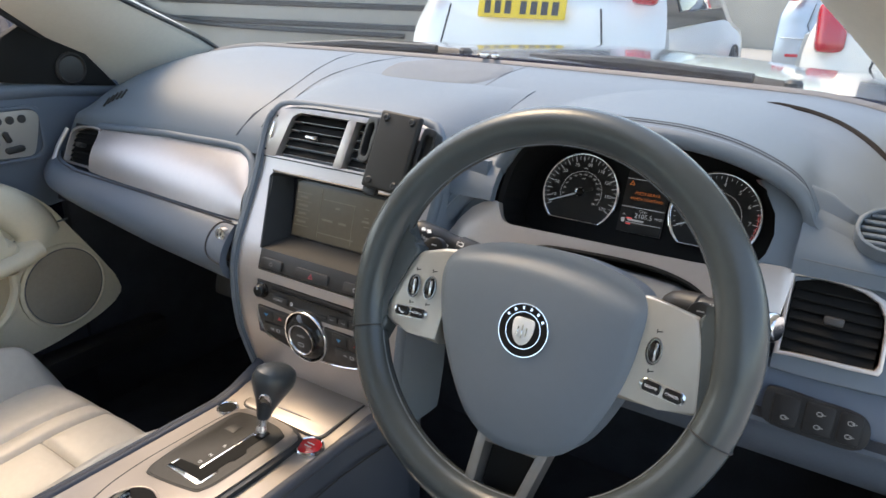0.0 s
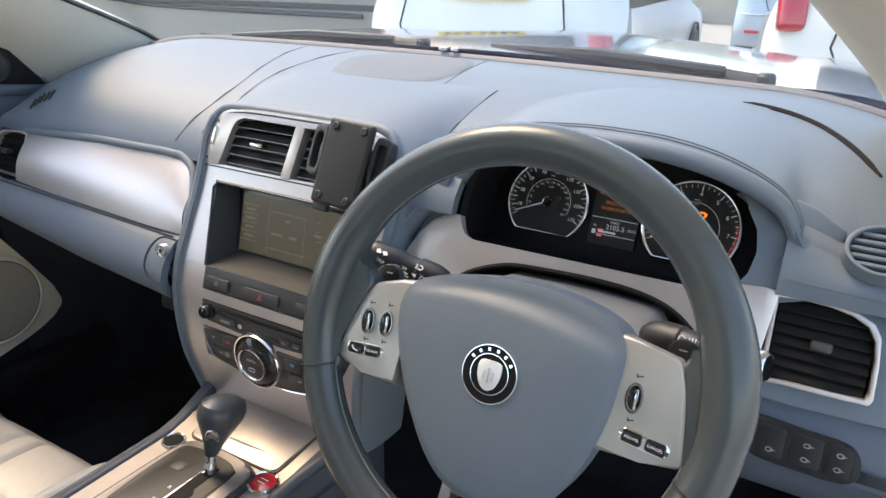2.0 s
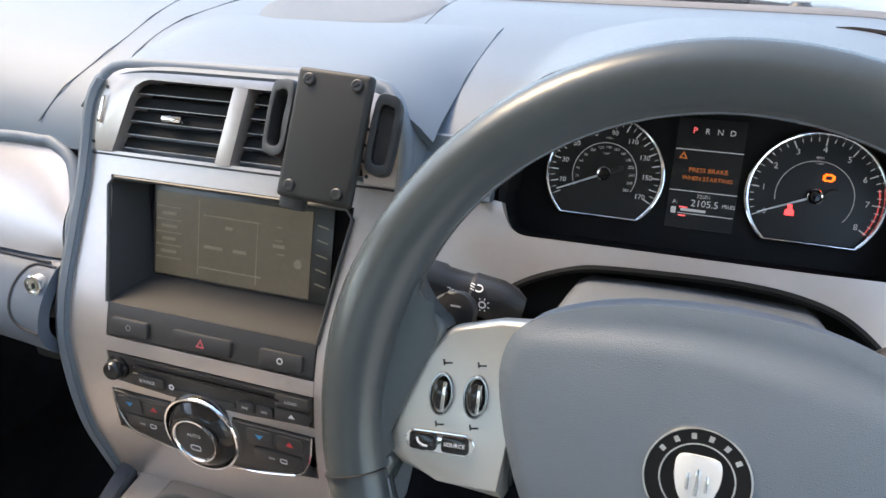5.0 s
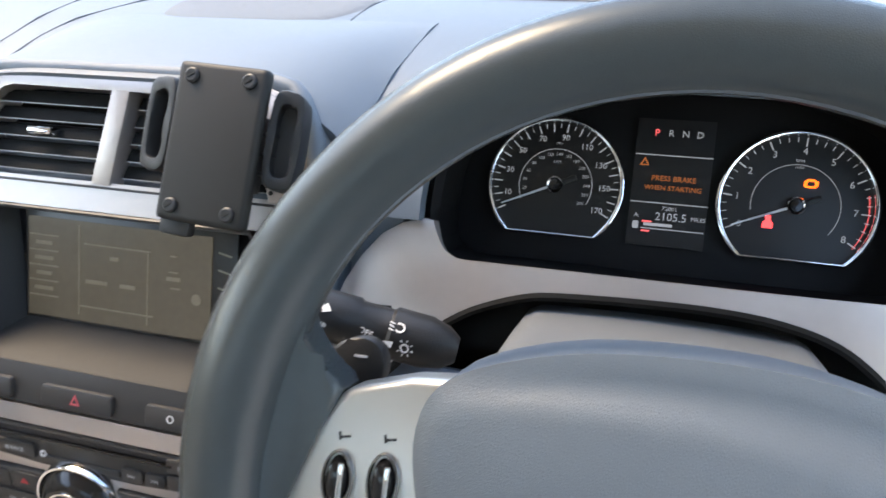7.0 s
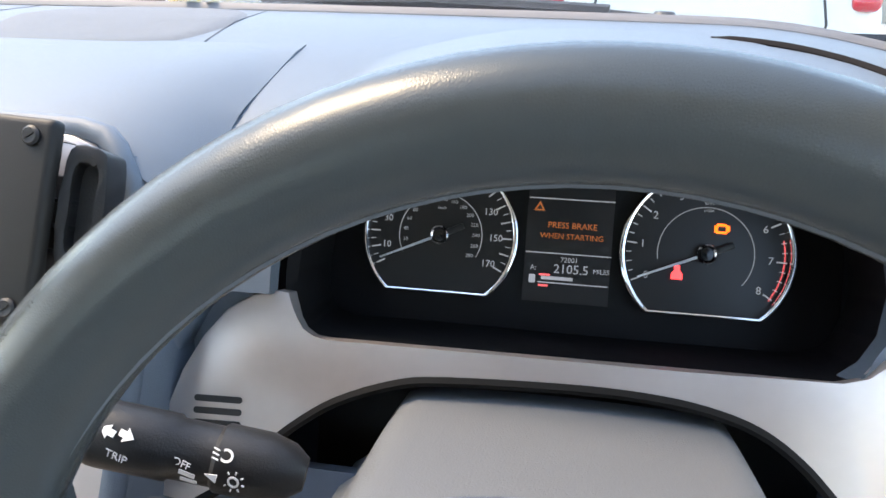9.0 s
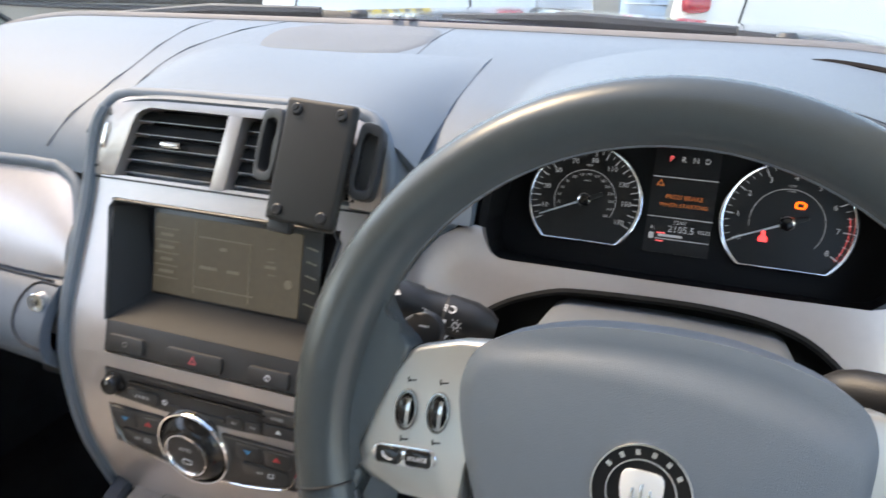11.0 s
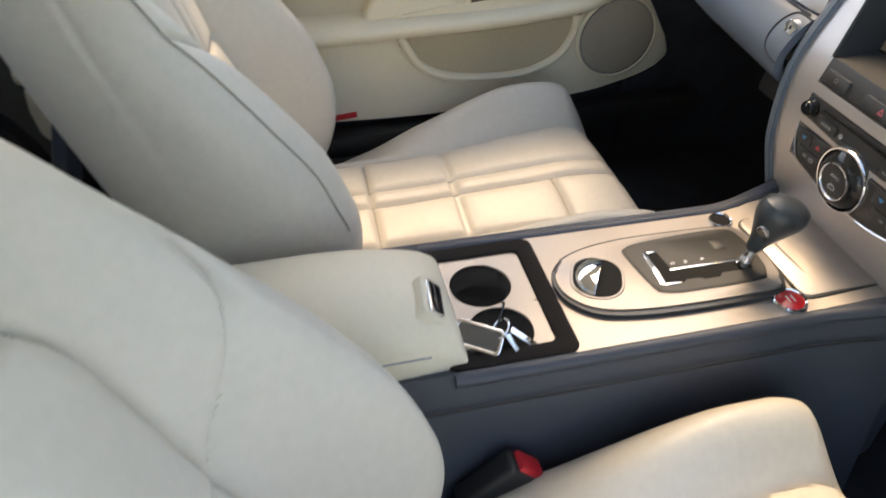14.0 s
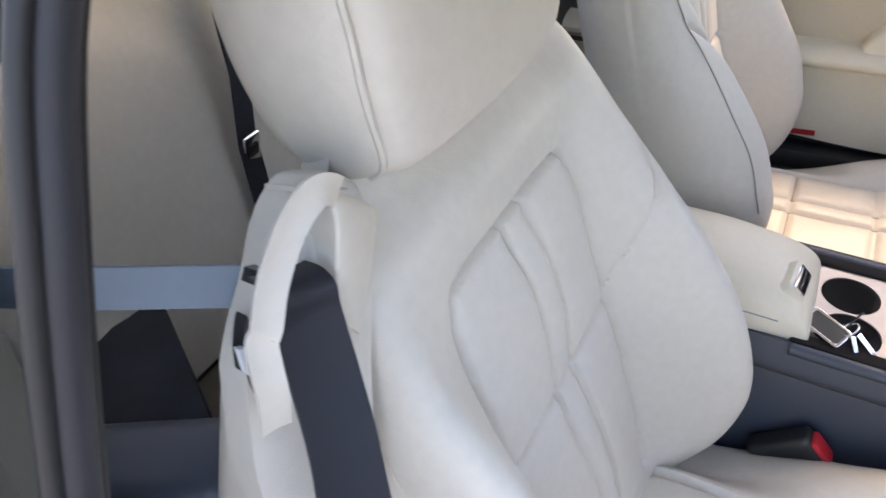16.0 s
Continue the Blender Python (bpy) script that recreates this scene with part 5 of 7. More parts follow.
part("button_face", lathe([(.0125, .003), (.0125, .0062), (0, .0068)], 28, console_at(-.077, .026, 0)), VENTBLACK, sel)
LI = console_at(.0, -.176, .0125) @ pose(0, 0, 0, 0, 0, -22)
tray_o = rrect(.068, .056, .026, 6)
tray = part("ash_tray", ring([(x * 1.10, y * 1.12) for x, y in tray_o], tray_o, -.004, .0015, .0012, LI), PLATE, console, "rounded opening of the ash tray")
part("tray_well", prism(tray_o, -.006, .0004, 0, LI), VENTBLACK, tray)
part("lighter", sheet(lambda u, v: Vector((.031 * math.cos(math.pi * u) * math.cos(v * 1.5), .001 - .026 * math.sin(math.pi * u) * math.cos(v * 1.5), .0005 + .0095 * math.sin(v * 1.5))), 28, 10, .001, LI @ pose(0, 0, 0, 0, 0, -8)), CHROME, tray, "chrome half-round cover of the lighter")
part("lighter_edge", tube([LI @ pose(0, 0, 0, 0, 0, -8) @ Vector((x, .001, .0005 + .0095 * math.sqrt(max(0, 1 - (x / .031) ** 2)))) for x in np.linspace(-.031, .031, 20)], .0009, 6), CHROME, tray)
# cup holders
CUP = console_at(.0, -.302, -.004)
part("cup_frame", ring(rrect(.196, .146, .014, 5), rrect(.154, .116, .008, 5, 0, -.008), -.002, .0105, .004, CUP), material("cup_rim_brown", (0.014, 0.011, 0.010), 0.8, spec=0.2, bump=0.4, bump_scale=900), console, "dark brown rim round the cup holders")


def cup_plate():
    """Plate with two round holes, built as rings filled to a rectangle."""
    b = bmesh.new()
    n = 40
    for cx, cy, x0, x1 in ((-.027, -.008, -.083, .0107), (.0484, -.004, .0107, .088)):
        inner, outer = [], []
        for i in range(n):
            a = math.tau * i / n
            c, s = math.cos(a), math.sin(a)
            inner.append(b.verts.new((cx + .0365 * c, cy + .0365 * s, .006)))
            k = min(((x1 - cx) if c > 0 else (x0 - cx)) / c if abs(c) > 1e-6 else 9, ((.058 - cy) if s > 0 else (-.066 - cy)) / s if abs(s) > 1e-6 else 9)
            outer.append(b.verts.new((cx + k * c, cy + k * s, .006)))
        low = [b.verts.new((v.co.x, v.co.y, -.055)) for v in inner]
        for i in range(n):
            j = (i + 1) % n
            b.faces.new((inner[i], inner[j], outer[j], outer[i]))
            b.faces.new((inner[i], low[i], low[j], inner[j]))
    return b


part("cup_plate", cup_plate(), PLATE, console, at=CUP)
for cx, cy in ((-.027, -.008), (.0484, -.004)):
    part("cup_well", lathe([(.0362, .004), (.0355, -.052), (0, -.054), (0, -.058), (.0375, -.058), (.0370, .004)], 36, CUP @ pose(cx, cy, 0)), VENTBLACK, console)
# armrest box


def arm_point(s, t, front):
    y = lerp(-.74, -.356, (t + 1) / 2)
    w = .091 - .006 * smoothstep(.4, 1, t)
    e = max(0.0, 1 - abs(s) ** 5) ** .34 * max(0.0, 1 - abs(t) ** (14 if t < 0 else 9)) ** .38
    mid = .532
    if not front:
        return Vector((.005 + w * s * .97, y, mid - .035 * e))
    top = .612 - .016 * s * s - .012 * smoothstep(.2, 1, t) + .006 * s
    return Vector((.005 + w * s, y + .006 * (1 - e) * (t > 0), mid + (top - mid) * e))


arm = part("armrest", pillow(arm_point, 44, 50), CREAM, console, "padded cream leather armrest")
for sx in (-1, 1):
    part("armrest_seam", tube([arm_point(sx * .975, t, True) + Vector((sx * .0004, 0, .0002)) for t in np.linspace(-.9, .8, 24)], .0010, 6), SEAM, arm)
LA = at_face((.040, -.3805, .5915), (.12, .72, .68), (0, -.68, .72))
lat = part("latch_recess", prism(rrect(.058, .034, .010, 4), -.010, .0035, .003, LA), CREAM, arm)
part("latch", prism(rrect(.044, .022, .004, 3), .002, .0065, .002, LA), CHROME, lat, "chrome armrest latch")
part("latch_face", prism(rrect(.040, .011, .003, 3), .005, .0072, .001, LA @ pose(0, -.004, 0)), GLOSS, lat)
part("armrest_base", box(.20, .40, .28, .012, pose(0, -.58, .39)), DARKPAD, console)
part("front_riser", box(.25, .06, .30, .01, pose(0, .185, .39)), DARKPAD, console)

# keys lying in the cup holder
keys = thing("car_keys", (.05, -.33, .55), "metal key ring with a leather fob in the cup holder", "keys")
K = Matrix.Translation((.064, -.336, .549)) @ pose(0, 0, 0, 14, 8, 62)
part("key_fob", prism(rrect(.050, .028, .004, 3), -.002, .002, .001, K), material("fob_leather", (.075, .066, .055), .7, bump=.3), keys, "worn brown fob in a metal frame")
part("fob_frame", ring(rrect(.054, .032, .005, 3), rrect(.046, .024, .003, 3), -.0025, .0028, .0008, K), CHROME, keys)
part("key_ring", tube([Vector((.060 + .011 * math.cos(a), -.310 + .008 * math.sin(a), .553 + .008 * math.sin(a))) for a in np.linspace(0, math.tau, 24)[:-1]], .0012, 6, True), CHROME, keys)
part("key", prism([(-.004, 0), (.004, 0), (.004, -.03), (.002, -.05), (-.003, -.05)][::-1], -.001, .001, .0004, Matrix.Translation((.064, -.300, .553)) @ pose(0, 0, 0, 30, 0, 150)), CHROME, keys)
part("key", prism([(-.003, 0), (.003, 0), (.003, -.045), (-.002, -.045)][::-1], -.001, .001, .0004, Matrix.Translation((.070, -.306, .553)) @ pose(0, 0, 0, 38, 0, 120)), CHROME, keys)
part("key_strap", tube([(.056, -.312, .556), (.036, -.300, .566), (.018, -.296, .548)], .0014, 6), GLOSS, keys)

# ---------------------------------------------------------------- seats
def seam_depth(p, lines, width=.005):
    """How deep the nearest sewn line draws the cover in."""
    best = 9.0
    for a, b in lines:
        ax, ay = a
        dx, dy = b[0] - ax, b[1] - ay
        k = max(0.0, min(1.0, ((p[0] - ax) * dx + (p[1] - ay) * dy) / (dx * dx + dy * dy)))
        best = min(best, math.hypot(p[0] - ax - k * dx, p[1] - ay - k * dy))
    return math.exp(-(best / width) ** 2) + .4 * math.exp(-(best / (width * 4)) ** 2) if best < width * 12 else 0.0


def chain(points):
    return list(zip(points, points[1:]))


INSERT = .128


def eased(xs, ys, r=.02):
    f = table(xs, ys)
    return lambda z: sum(f(z + r * k) for k in (-1.5, -1, -.5, 0, .5, 1, 1.5)) / 7


BACK_W = eased([.36, .42, .55, .70, .80, .88, .94, .985, 1.01], [.225, .250, .272, .270, .256, .234, .206, .168, .120])
BACK_A = eased([.36, .43, .50, .60, .70, .78, .85, .95, 1.02], [.055, .095, .126, .126, .096, .060, .030, .004, 0])
insert_line = [(p.x, p.y) for p in curve([(-.110, .44, 0), (-.119, .52, 0), (-.1235, .60, 0), (-.1235, .70, 0), (-.1225, .80, 0), (-.112, .843, 0), (-.085, .858, 0), (.085, .858, 0), (.112, .843, 0), (.1225, .80, 0), (.1235, .70, 0), (.1235, .60, 0), (.119, .52, 0), (.110, .44, 0)], 3)]
back_lines = (chain(insert_line)
              + chain([(-.021, .858), (-.021, .44)]) + chain([(.021, .858), (.021, .44)])
              + chain([(-INSERT, .678), (INSERT, .678)]))
side_seam = [(INSERT, .684), (.165, .735), (.210, .800)]


inner_lines = back_lines + chain(side_seam)


SEWN = material("ivory_stitching", (0.36, 0.33, 0.28), 0.6, vary=0.1)


def sewn(points, n=16):
    out = []
    for a, b in zip(points, points[1:]):
        out += [(lerp(a[0], b[0], k / n), lerp(a[1], b[1], k / n)) for k in range(n)]
    return out + [points[-1]]


def on_back(x, z, f, wide=False):
    return f(x / (BACK_W(z) * (1 - .20 * smoothstep(.55, .75, z) if wide and x > 0 else 1)), 2 * (z - .37) / .642 - 1, True) + Vector((0, .0013, .0004))


def on_cushion(x, y, f):
    t = 2 * (y + .53) / .585 - 1
    w = lerp(.245, .262, (t + 1) / 2) - .02 * smoothstep(.7, 1, t)
    return f(x / w, t, True) + Vector((0, 0, .0013))


def back_point(xc):
    def f(s, t, front):
        z = lerp(.37, 1.012, (t + 1) / 2)
        w = BACK_W(z) * (1 - .20 * smoothstep(.55, .75, z) if xc > 0 and s > 0 else 1)
        x = w * s
        yb = -.571 - (z - .688) * .33 - (.03 if xc < 0 else 0)
        e = max(0.0, 1 - abs(s) ** 7) ** .42 * max(0.0, 1 - abs(t) ** 12) ** .42
        if not front:
            return Vector((xc + x, yb - .03 - .10 * e * (1 - .65 * smoothstep(.86, .97, z)), z - .03 * e))
        bump = BACK_A(z) * smoothstep(.118, .198, abs(x))
        puff = .012 * (1 - (x / INSERT) ** 2) * (1 - smoothstep(.80, .855, z)) * (abs(math.sin(math.pi * (z - .44) / .238)) if abs(x) < INSERT else 0) if abs(x) < INSERT else 0
        d = -.03 + e * (.03 + bump + puff) - .0100 * seam_depth((x if xc < 0 else -x, z), inner_lines, .0032)
        d -= .026 * smoothstep(.895, .945, z) * (1 - smoothstep(.135, .20, abs(x)))
        if xc > 0:
            d -= .012 * smoothstep(.72, .84, z) * smoothstep(.105, .165, x) * (1 - smoothstep(.97, 1.0, z))
        wob = .0022 * noise.noise(Vector((x * 14 + xc, z * 14, 3.1)))
        return Vector((xc + x, yb + .95 * (d + wob), z + .31 * (d + wob)))
    return f


cush_lines = (chain([(-.118, -.48), (-.122, -.25), (-.150, -.03), (-.148, .02)]) + chain([(.118, -.48), (.122, -.25), (.150, -.03), (.148, .02)])
              + chain([(-.021, -.48), (-.023, .03)]) + chain([(.021, -.48), (.023, .03)]) + chain([(-.122, -.262), (.122, -.262)]) + chain([(-.12, -.40), (.12, -.40)]))
front_seam = chain([(.023, -.098), (.135, -.098)])


def cushion_point(xc):
    def f(s, t, front):
        y = lerp(-.53, .055, (t + 1) / 2)
        w = lerp(.245, .262, (t + 1) / 2) - .02 * smoothstep(.7, 1, t)
        x = w * s
        e = max(0.0, 1 - abs(s) ** 7) ** .40 * max(0.0, 1 - abs(t) ** 9) ** .40
        base = .330
        if not front:
            return Vector((xc + x * .96, y * .98, base - .11 * e))
        edge = lerp(.125, .152, smoothstep(-.3, .0, y))
        top = .424 + .012 * smoothstep(-.35, -.05, y) - .030 * smoothstep(.0, .055, y)
        top += .078 * smoothstep(edge - .010, edge + .070, abs(x)) * smoothstep(-.38, -.08, y) * (1 - .30 * smoothstep(.0, .05, y))
        top -= .07 * (1 - smoothstep(-.50, -.28, y)) * smoothstep(edge, edge + .05, abs(x))
        if abs(x) < edge:
            top += .007 * (1 - (x / edge) ** 2)
        z = base + e * (top - base) - .0085 * seam_depth((x if xc < 0 else -x, y), cush_lines + front_seam, .0045)
        z += .0022 * noise.noise(Vector((x * 14 + xc * 3, y * 14, 7.7)))
        return Vector((xc + x, y, z))
    return f


def head_point(xc, base_y):
    def f(s, t, front):
        z = lerp(.952, 1.135, (t + 1) / 2)
        w = lerp(.136, .152, smoothstep(-1.15, -.1, t))
        x = w * s
        e = max(0.0, 1 - abs(s) ** 13) ** .42 * max(0.0, 1 - abs(t) ** (9 if t < 0 else 4)) ** .5
        yb = base_y - (z - .97) * .16
        if not front:
            return Vector((xc + x, yb - .058 * e, z))
        d = .062 * e + .012 * e * math.cos(math.pi * s * .5) + .010 * e * smoothstep(-1, .2, t)
        d -= .004 * math.exp(-((abs(x) - .935 * w) / .003) ** 2) * e
        return Vector((xc + x, yb + d, z))
    return f


def seat(xc, name, label):
    st = thing(name, (xc, -.25, .22), label, "seat", "front seats")
    back = part("backrest", pillow(back_point(xc), 190, 240), IVORY, st, "bolstered ivory leather backrest with sewn panels")
    cush = part("cushion", pillow(cushion_point(xc), 150, 170), IVORY, st, "bolstered ivory leather seat cushion")
    bf, cf, sg = back_point(xc), cushion_point(xc), (1 if xc < 0 else -1)
    for line in (insert_line[5:-5], [(-.021, .852), (-.021, .50)], [(.021, .852), (.021, .50)], [(-.122, .678), (-.025, .678)], [(.025, .678), (.122, .678)]):
        part("seam", tube([on_back(x, z, bf, xc > 0) for x, z in sewn(line)], .0011, 5), SEWN, back)
    for line in ([(-.021, -.44), (-.023, .02)], [(.021, -.44), (.023, .02)], [(-.118, -.262), (-.026, -.262)], [(.026, -.262), (.118, -.262)], [(-.114, -.40), (-.026, -.40)], [(.026, -.40), (.114, -.40)], [(sg * .026, -.098), (sg * .13, -.098)]):
        part("seam", tube([on_cushion(x, y, cf) for x, y in sewn(line)], .0011, 5), SEWN, cush)
    head = part("headrest", pillow(head_point(xc, -.704 - (.03 if xc < 0 else 0)), 64, 44), IVORY, st, "thick padded headrest with piping")
    hp = head_point(xc, -.704 - (.03 if xc < 0 else 0))
    for sx in ((-1, 1) if xc < 0 else ()):
        part("bolster_seam", tube([bf(sx * .86, t, True) + Vector((0, .0012, .0004)) for t in np.linspace(-.55, .72, 60)], .0013, 5), SEWN, back)
    for sx in (-1, 1):
        part("piping", tube([hp(sx * .945, t, True) + Vector((sx * .001, .0008, 0)) for t in np.linspace(-.95, .93, 30)], .0026, 6), IVORY, head)
        part("headrest_post", tube([(xc + sx * .05, -.735, .985), (xc + sx * .05, -.72, .92)], .006, 10), CHROME, head)
    part("base", box(.42, .44, .10, .02, pose(xc, -.25, .255)), BLACK, st)
    part("back_shell", box(.30, .04, .40, .02, pose(xc, -.765, .66, -18)), DARKPAD, st)
    part("side_cover", box(.03, .36, .09, .012, pose(xc + (.27 if xc > 0 else -.262), -.30, .30)), BLACK, st)
    part("slide_rail", box(.03, .5, .04, .006, pose(xc - .16, -.25, .215)), CHARCOAL, st)
    part("slide_rail", box(.03, .5, .04, .006, pose(xc + .16, -.25, .215)), CHARCOAL, st)
    return st


driver_seat = seat(.385, "front_seat", "ivory leather sports seat beside the open door")
seat(-.385, "front_seat", "ivory leather sports seat by the closed door")


# belt guide on the driver's outer shoulder
def band(points, width, thick, side, at=None):
    """A strap along points, as wide as given along the side vectors."""
    b = bmesh.new()
    rows = []
    for i, p in enumerate(points):
        p = Vector(p)
        s = Vector(side(i / (len(points) - 1)) if callable(side) else side).normalized()
        d = (Vector(points[min(i + 1, len(points) - 1)]) - Vector(points[max(i - 1, 0)])).normalized()
        n = d.cross(s).normalized()
        rows.append([b.verts.new(p + s * width / 2 * k + n * thick / 2 * j) for k, j in ((-1, -1), (1, -1), (1, 1), (-1, 1))])
    for a, c in zip(rows, rows[1:]):
        for k in range(4):
            b.faces.new((a[k], a[(k + 1) % 4], c[(k + 1) % 4], c[k]))
    b.faces.new(rows[0][::-1])
    b.faces.new(rows[-1])
    return join(None, b, at)


GD = at_face((.5732, -.6610, .9415), (.28, .90, .33)) @ Matrix.Scale(.91, 4)          # local x: inboard, y: up the seat, z: ahead
GT = at_face((.5813, -.6540, .9500), (.28, .90, .33)) @ Matrix.Scale(.88, 4)


def flat_band(points, width, thick, material_, name, parent, label=""):
    """A strap that lies in the guide's plane along points (x, y, z)."""
    pts = curve(points, 6)
    b = bmesh.new()
    rows = []
    for i, p in enumerate(pts):
        k = i / (len(pts) - 1)
        d = (pts[min(i + 1, len(pts) - 1)] - pts[max(i - 1, 0)]).normalized()
        flat = math.hypot(d.x, d.y)
        s = Vector((-d.y, d.x, 0)).normalized() if flat > .55 else Vector((1, -.25 if isinstance(width, tuple) else 0, 0)).normalized()
        n = s.cross(d)
        w = (float(np.interp(k, np.linspace(0, 1, len(width)), width)) if isinstance(width, tuple) else width) / 2
        bow = .12 * w
        rows.append([b.verts.new(p + s * w * q + n * (bow * (1 - q * q) + j * thick / 2)) for q, j in ((-1, -1), (-.5, -1), (0, -1), (.5, -1), (1, -1), (1, 1), (.5, 1), (0, 1), (-.5, 1), (-1, 1))])
    for a, c in zip(rows, rows[1:]):
        for j in range(10):
            b.faces.new((a[j], a[(j + 1) % 10], c[(j + 1) % 10], c[j]))
    b.faces.new(rows[0][::-1])
    b.faces.new(rows[-1])
    return part(name, b, material_, parent, label, GT)


RIDGE = curve([(-.0110, .0500, .012), (-.0030, .0450, .023), (-.0051, .0264, .026), (-.0147, -.0101, .016), (-.0184, -.0412, .006)], 6)
FOOT = curve([(.0158, .0381, -.006), (.0344, .0201, -.006), (.0390, .0055, -.006), (.0120, -.0394, -.006), (-.0030, -.0640, -.008)], 6)


def housing(u, v):
    """From the wall of the channel over a rounded ridge down to the leather."""
    k = u * (len(RIDGE) - 1)
    i = min(int(k), len(RIDGE) - 2)
    top, foot = (Vector(p[i]).lerp(Vector(p[i + 1]), k - i) for p in (RIDGE, FOOT))
    a = v * 3.0
    if a < 1:
        return lerp(top + Vector((-.003, .0, -.050)), top + Vector((-.0026, .0010, -.0030)), a)
    if a < 2:
        q = (a - 1) * math.pi / 2
        return top + Vector((-.0026 * math.cos(q), .0010 * math.cos(q), -.0030 * (1 - math.sin(q))))
    return top.lerp(foot, (a - 2) ** 1.15) + Vector((0, 0, .004 * math.sin(math.pi * (a - 2))))


part("guide_housing", sheet(housing, 40, 24, .003, GD), IVORY, driver_seat, "ivory plastic belt guide housing")
part("guide_channel", prism([(.0009, .044), (.026, .034), (-.0060, -.050), (-.0290, -.025)], -.06, -.004, .003, GD), IVORY, driver_seat)
shell_o = smooth_outline([(.042, .030), (.0106, .0500), (-.0120, .0420), (-.0300, .0240), (-.0490, -.0020), (-.0630, -.0180), (-.0785, -.0380), (-.0892, -.0589), (-.1092, -.1312), (-.100, -.19), (-.040, -.189), (.0, -.09), (.035, -.01)], 4)
part("shoulder_shell", prism(shell_o, -.055, -.014, .012, GD, seg=4), IVORY, driver_seat, "ivory leather side of the backrest")
flat_band([(.0100, .0400, .010), (.0008, .0470, .016), (-.0105, .0490, .018), (-.0266, .0412, .018), (-.0443, .0258, .018), (-.0596, .0075, .018), (-.0702, -.0098, .018), (-0.0757, -0.0172, 0.016), (-0.0794, -0.0352, 0.015), (-0.0818, -0.0548, 0.012), (-0.0861, -0.0782, 0.004)], .0205, .0035, IVORY, "guide_strap", driver_seat, "ivory leather strap that guides the belt")
part("shoulder_side", box(.095, .12, .44, .04, pose(.578, -.765, .630, -18, 0, 4), seg=4), IVORY, driver_seat)
part("guide_slot", prism(smooth_outline([(-.0707, -.0078), (-.0774, -.0332), (-.0761, -.0563), (-.0795, -.0732), (-.0862, -.0663), (-.0881, -.0476), (-.0821, -.0257)], 3), -.03, -.0135, .001, GD @ pose(.004, -.003, 0)), BLACK, driver_seat)
part("guide_slot", prism([(-.0505, .0130), (-.0440, .0110), (-.0510, .000), (-.0560, .0060)], -.03, -.0125, .001, GD), BLACK, driver_seat)
part("guide_buckle", prism(rrect(.014, .016, .003, 3), -.02, -.004, .001, GD @ pose(-.024, -.004, 0, 0, 0, 20)), CHROME, driver_seat)
part("guide_label", prism([(-.0816, -.0256), (-.0767, -.0272), (-.0779, -.0526), (-.0838, -.0427)], -.018, -.010, 0, GD), WHITE, driver_seat)

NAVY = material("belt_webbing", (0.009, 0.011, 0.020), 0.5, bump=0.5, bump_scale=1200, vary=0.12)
# pale copy of the dark webbing: its sheen is put into the colour
SHEEN_BELT = material("sheen_belt_webbing", (0.17, 0.22, 0.28), 0.6, bump=0.5, bump_scale=1200)
belt = thing("driver_seat_belt", (.66, -.68, .35), "dark grey seat belt running through the seat's guide", "seat belt")
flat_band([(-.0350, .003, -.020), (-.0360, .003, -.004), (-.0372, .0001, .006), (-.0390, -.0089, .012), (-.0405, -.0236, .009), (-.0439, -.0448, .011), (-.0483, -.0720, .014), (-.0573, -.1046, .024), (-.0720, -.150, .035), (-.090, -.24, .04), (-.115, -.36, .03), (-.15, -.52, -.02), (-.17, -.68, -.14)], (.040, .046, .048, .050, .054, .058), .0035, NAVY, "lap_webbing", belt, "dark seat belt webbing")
part("shoulder_webbing", band([(.590, -.712, .910), (.645, -.800, .919), (.671, -.90, .903)], .030, .003, (-.3, .05, 1)), SHEEN_BELT, belt, "belt webbing, coloured pale blue-grey for its sheen")

# buckle between driver's seat and console
buckle = thing("seat_belt_buckle", (.15, -.33, .30), "black belt buckle with a red release button", "belt buckle")
BK = Matrix.Translation((.148, -.334, .399)) @ pose(0, 0, 0, -48, 0, 0)
part("stalk", box(.022, .012, .14, .004, BK @ pose(0, 0, -.09)), BLACK, buckle)
part("body", box(.030, .052, .085, .008, BK, seg=3), BLACK, buckle)
part("button", box(.024, .040, .016, .004, BK @ pose(0, .004, .0405)), material("buckle_red", (.55, .02, .03), .4), buckle, "red release button")

# rear bench behind
rear = thing("rear_bench", (0, -1.2, .3), "ivory leather rear bench with shaped backrests", "rear seat")
for sx in (-1, 1):
    part("rear_back", pillow(lambda s, t, fr, sx=sx: Vector((sx * .33 + .27 * s, -1.10 - .22 * (t + 1) / 2 + (.05 if fr else -.05) * max(0, 1 - abs(s) ** 6) ** .5 * max(0, 1 - abs(t) ** 6) ** .5 - (.006 * seam_depth((s, t), chain([(-.55, -1), (-.6, .45), (0, .72), (.6, .45), (.55, -1)]), .03) if fr else 0), lerp(.45, 1.0, (t + 1) / 2))), 30, 30), IVORY, rear)
    part("rear_cushion", box(.50, .40, .14, .05, pose(sx * .33, -1.0, .28, 6), seg=4), IVORY, rear)
    part("rear_headrest", box(.22, .08, .12, .035, pose(sx * .33, -1.36, 1.02, -12), seg=4), IVORY, rear)
rbelt = thing("rear_seat_belt", (.16, -1.18, .6), "black rear seat belt with a metal tongue", "seat belt")
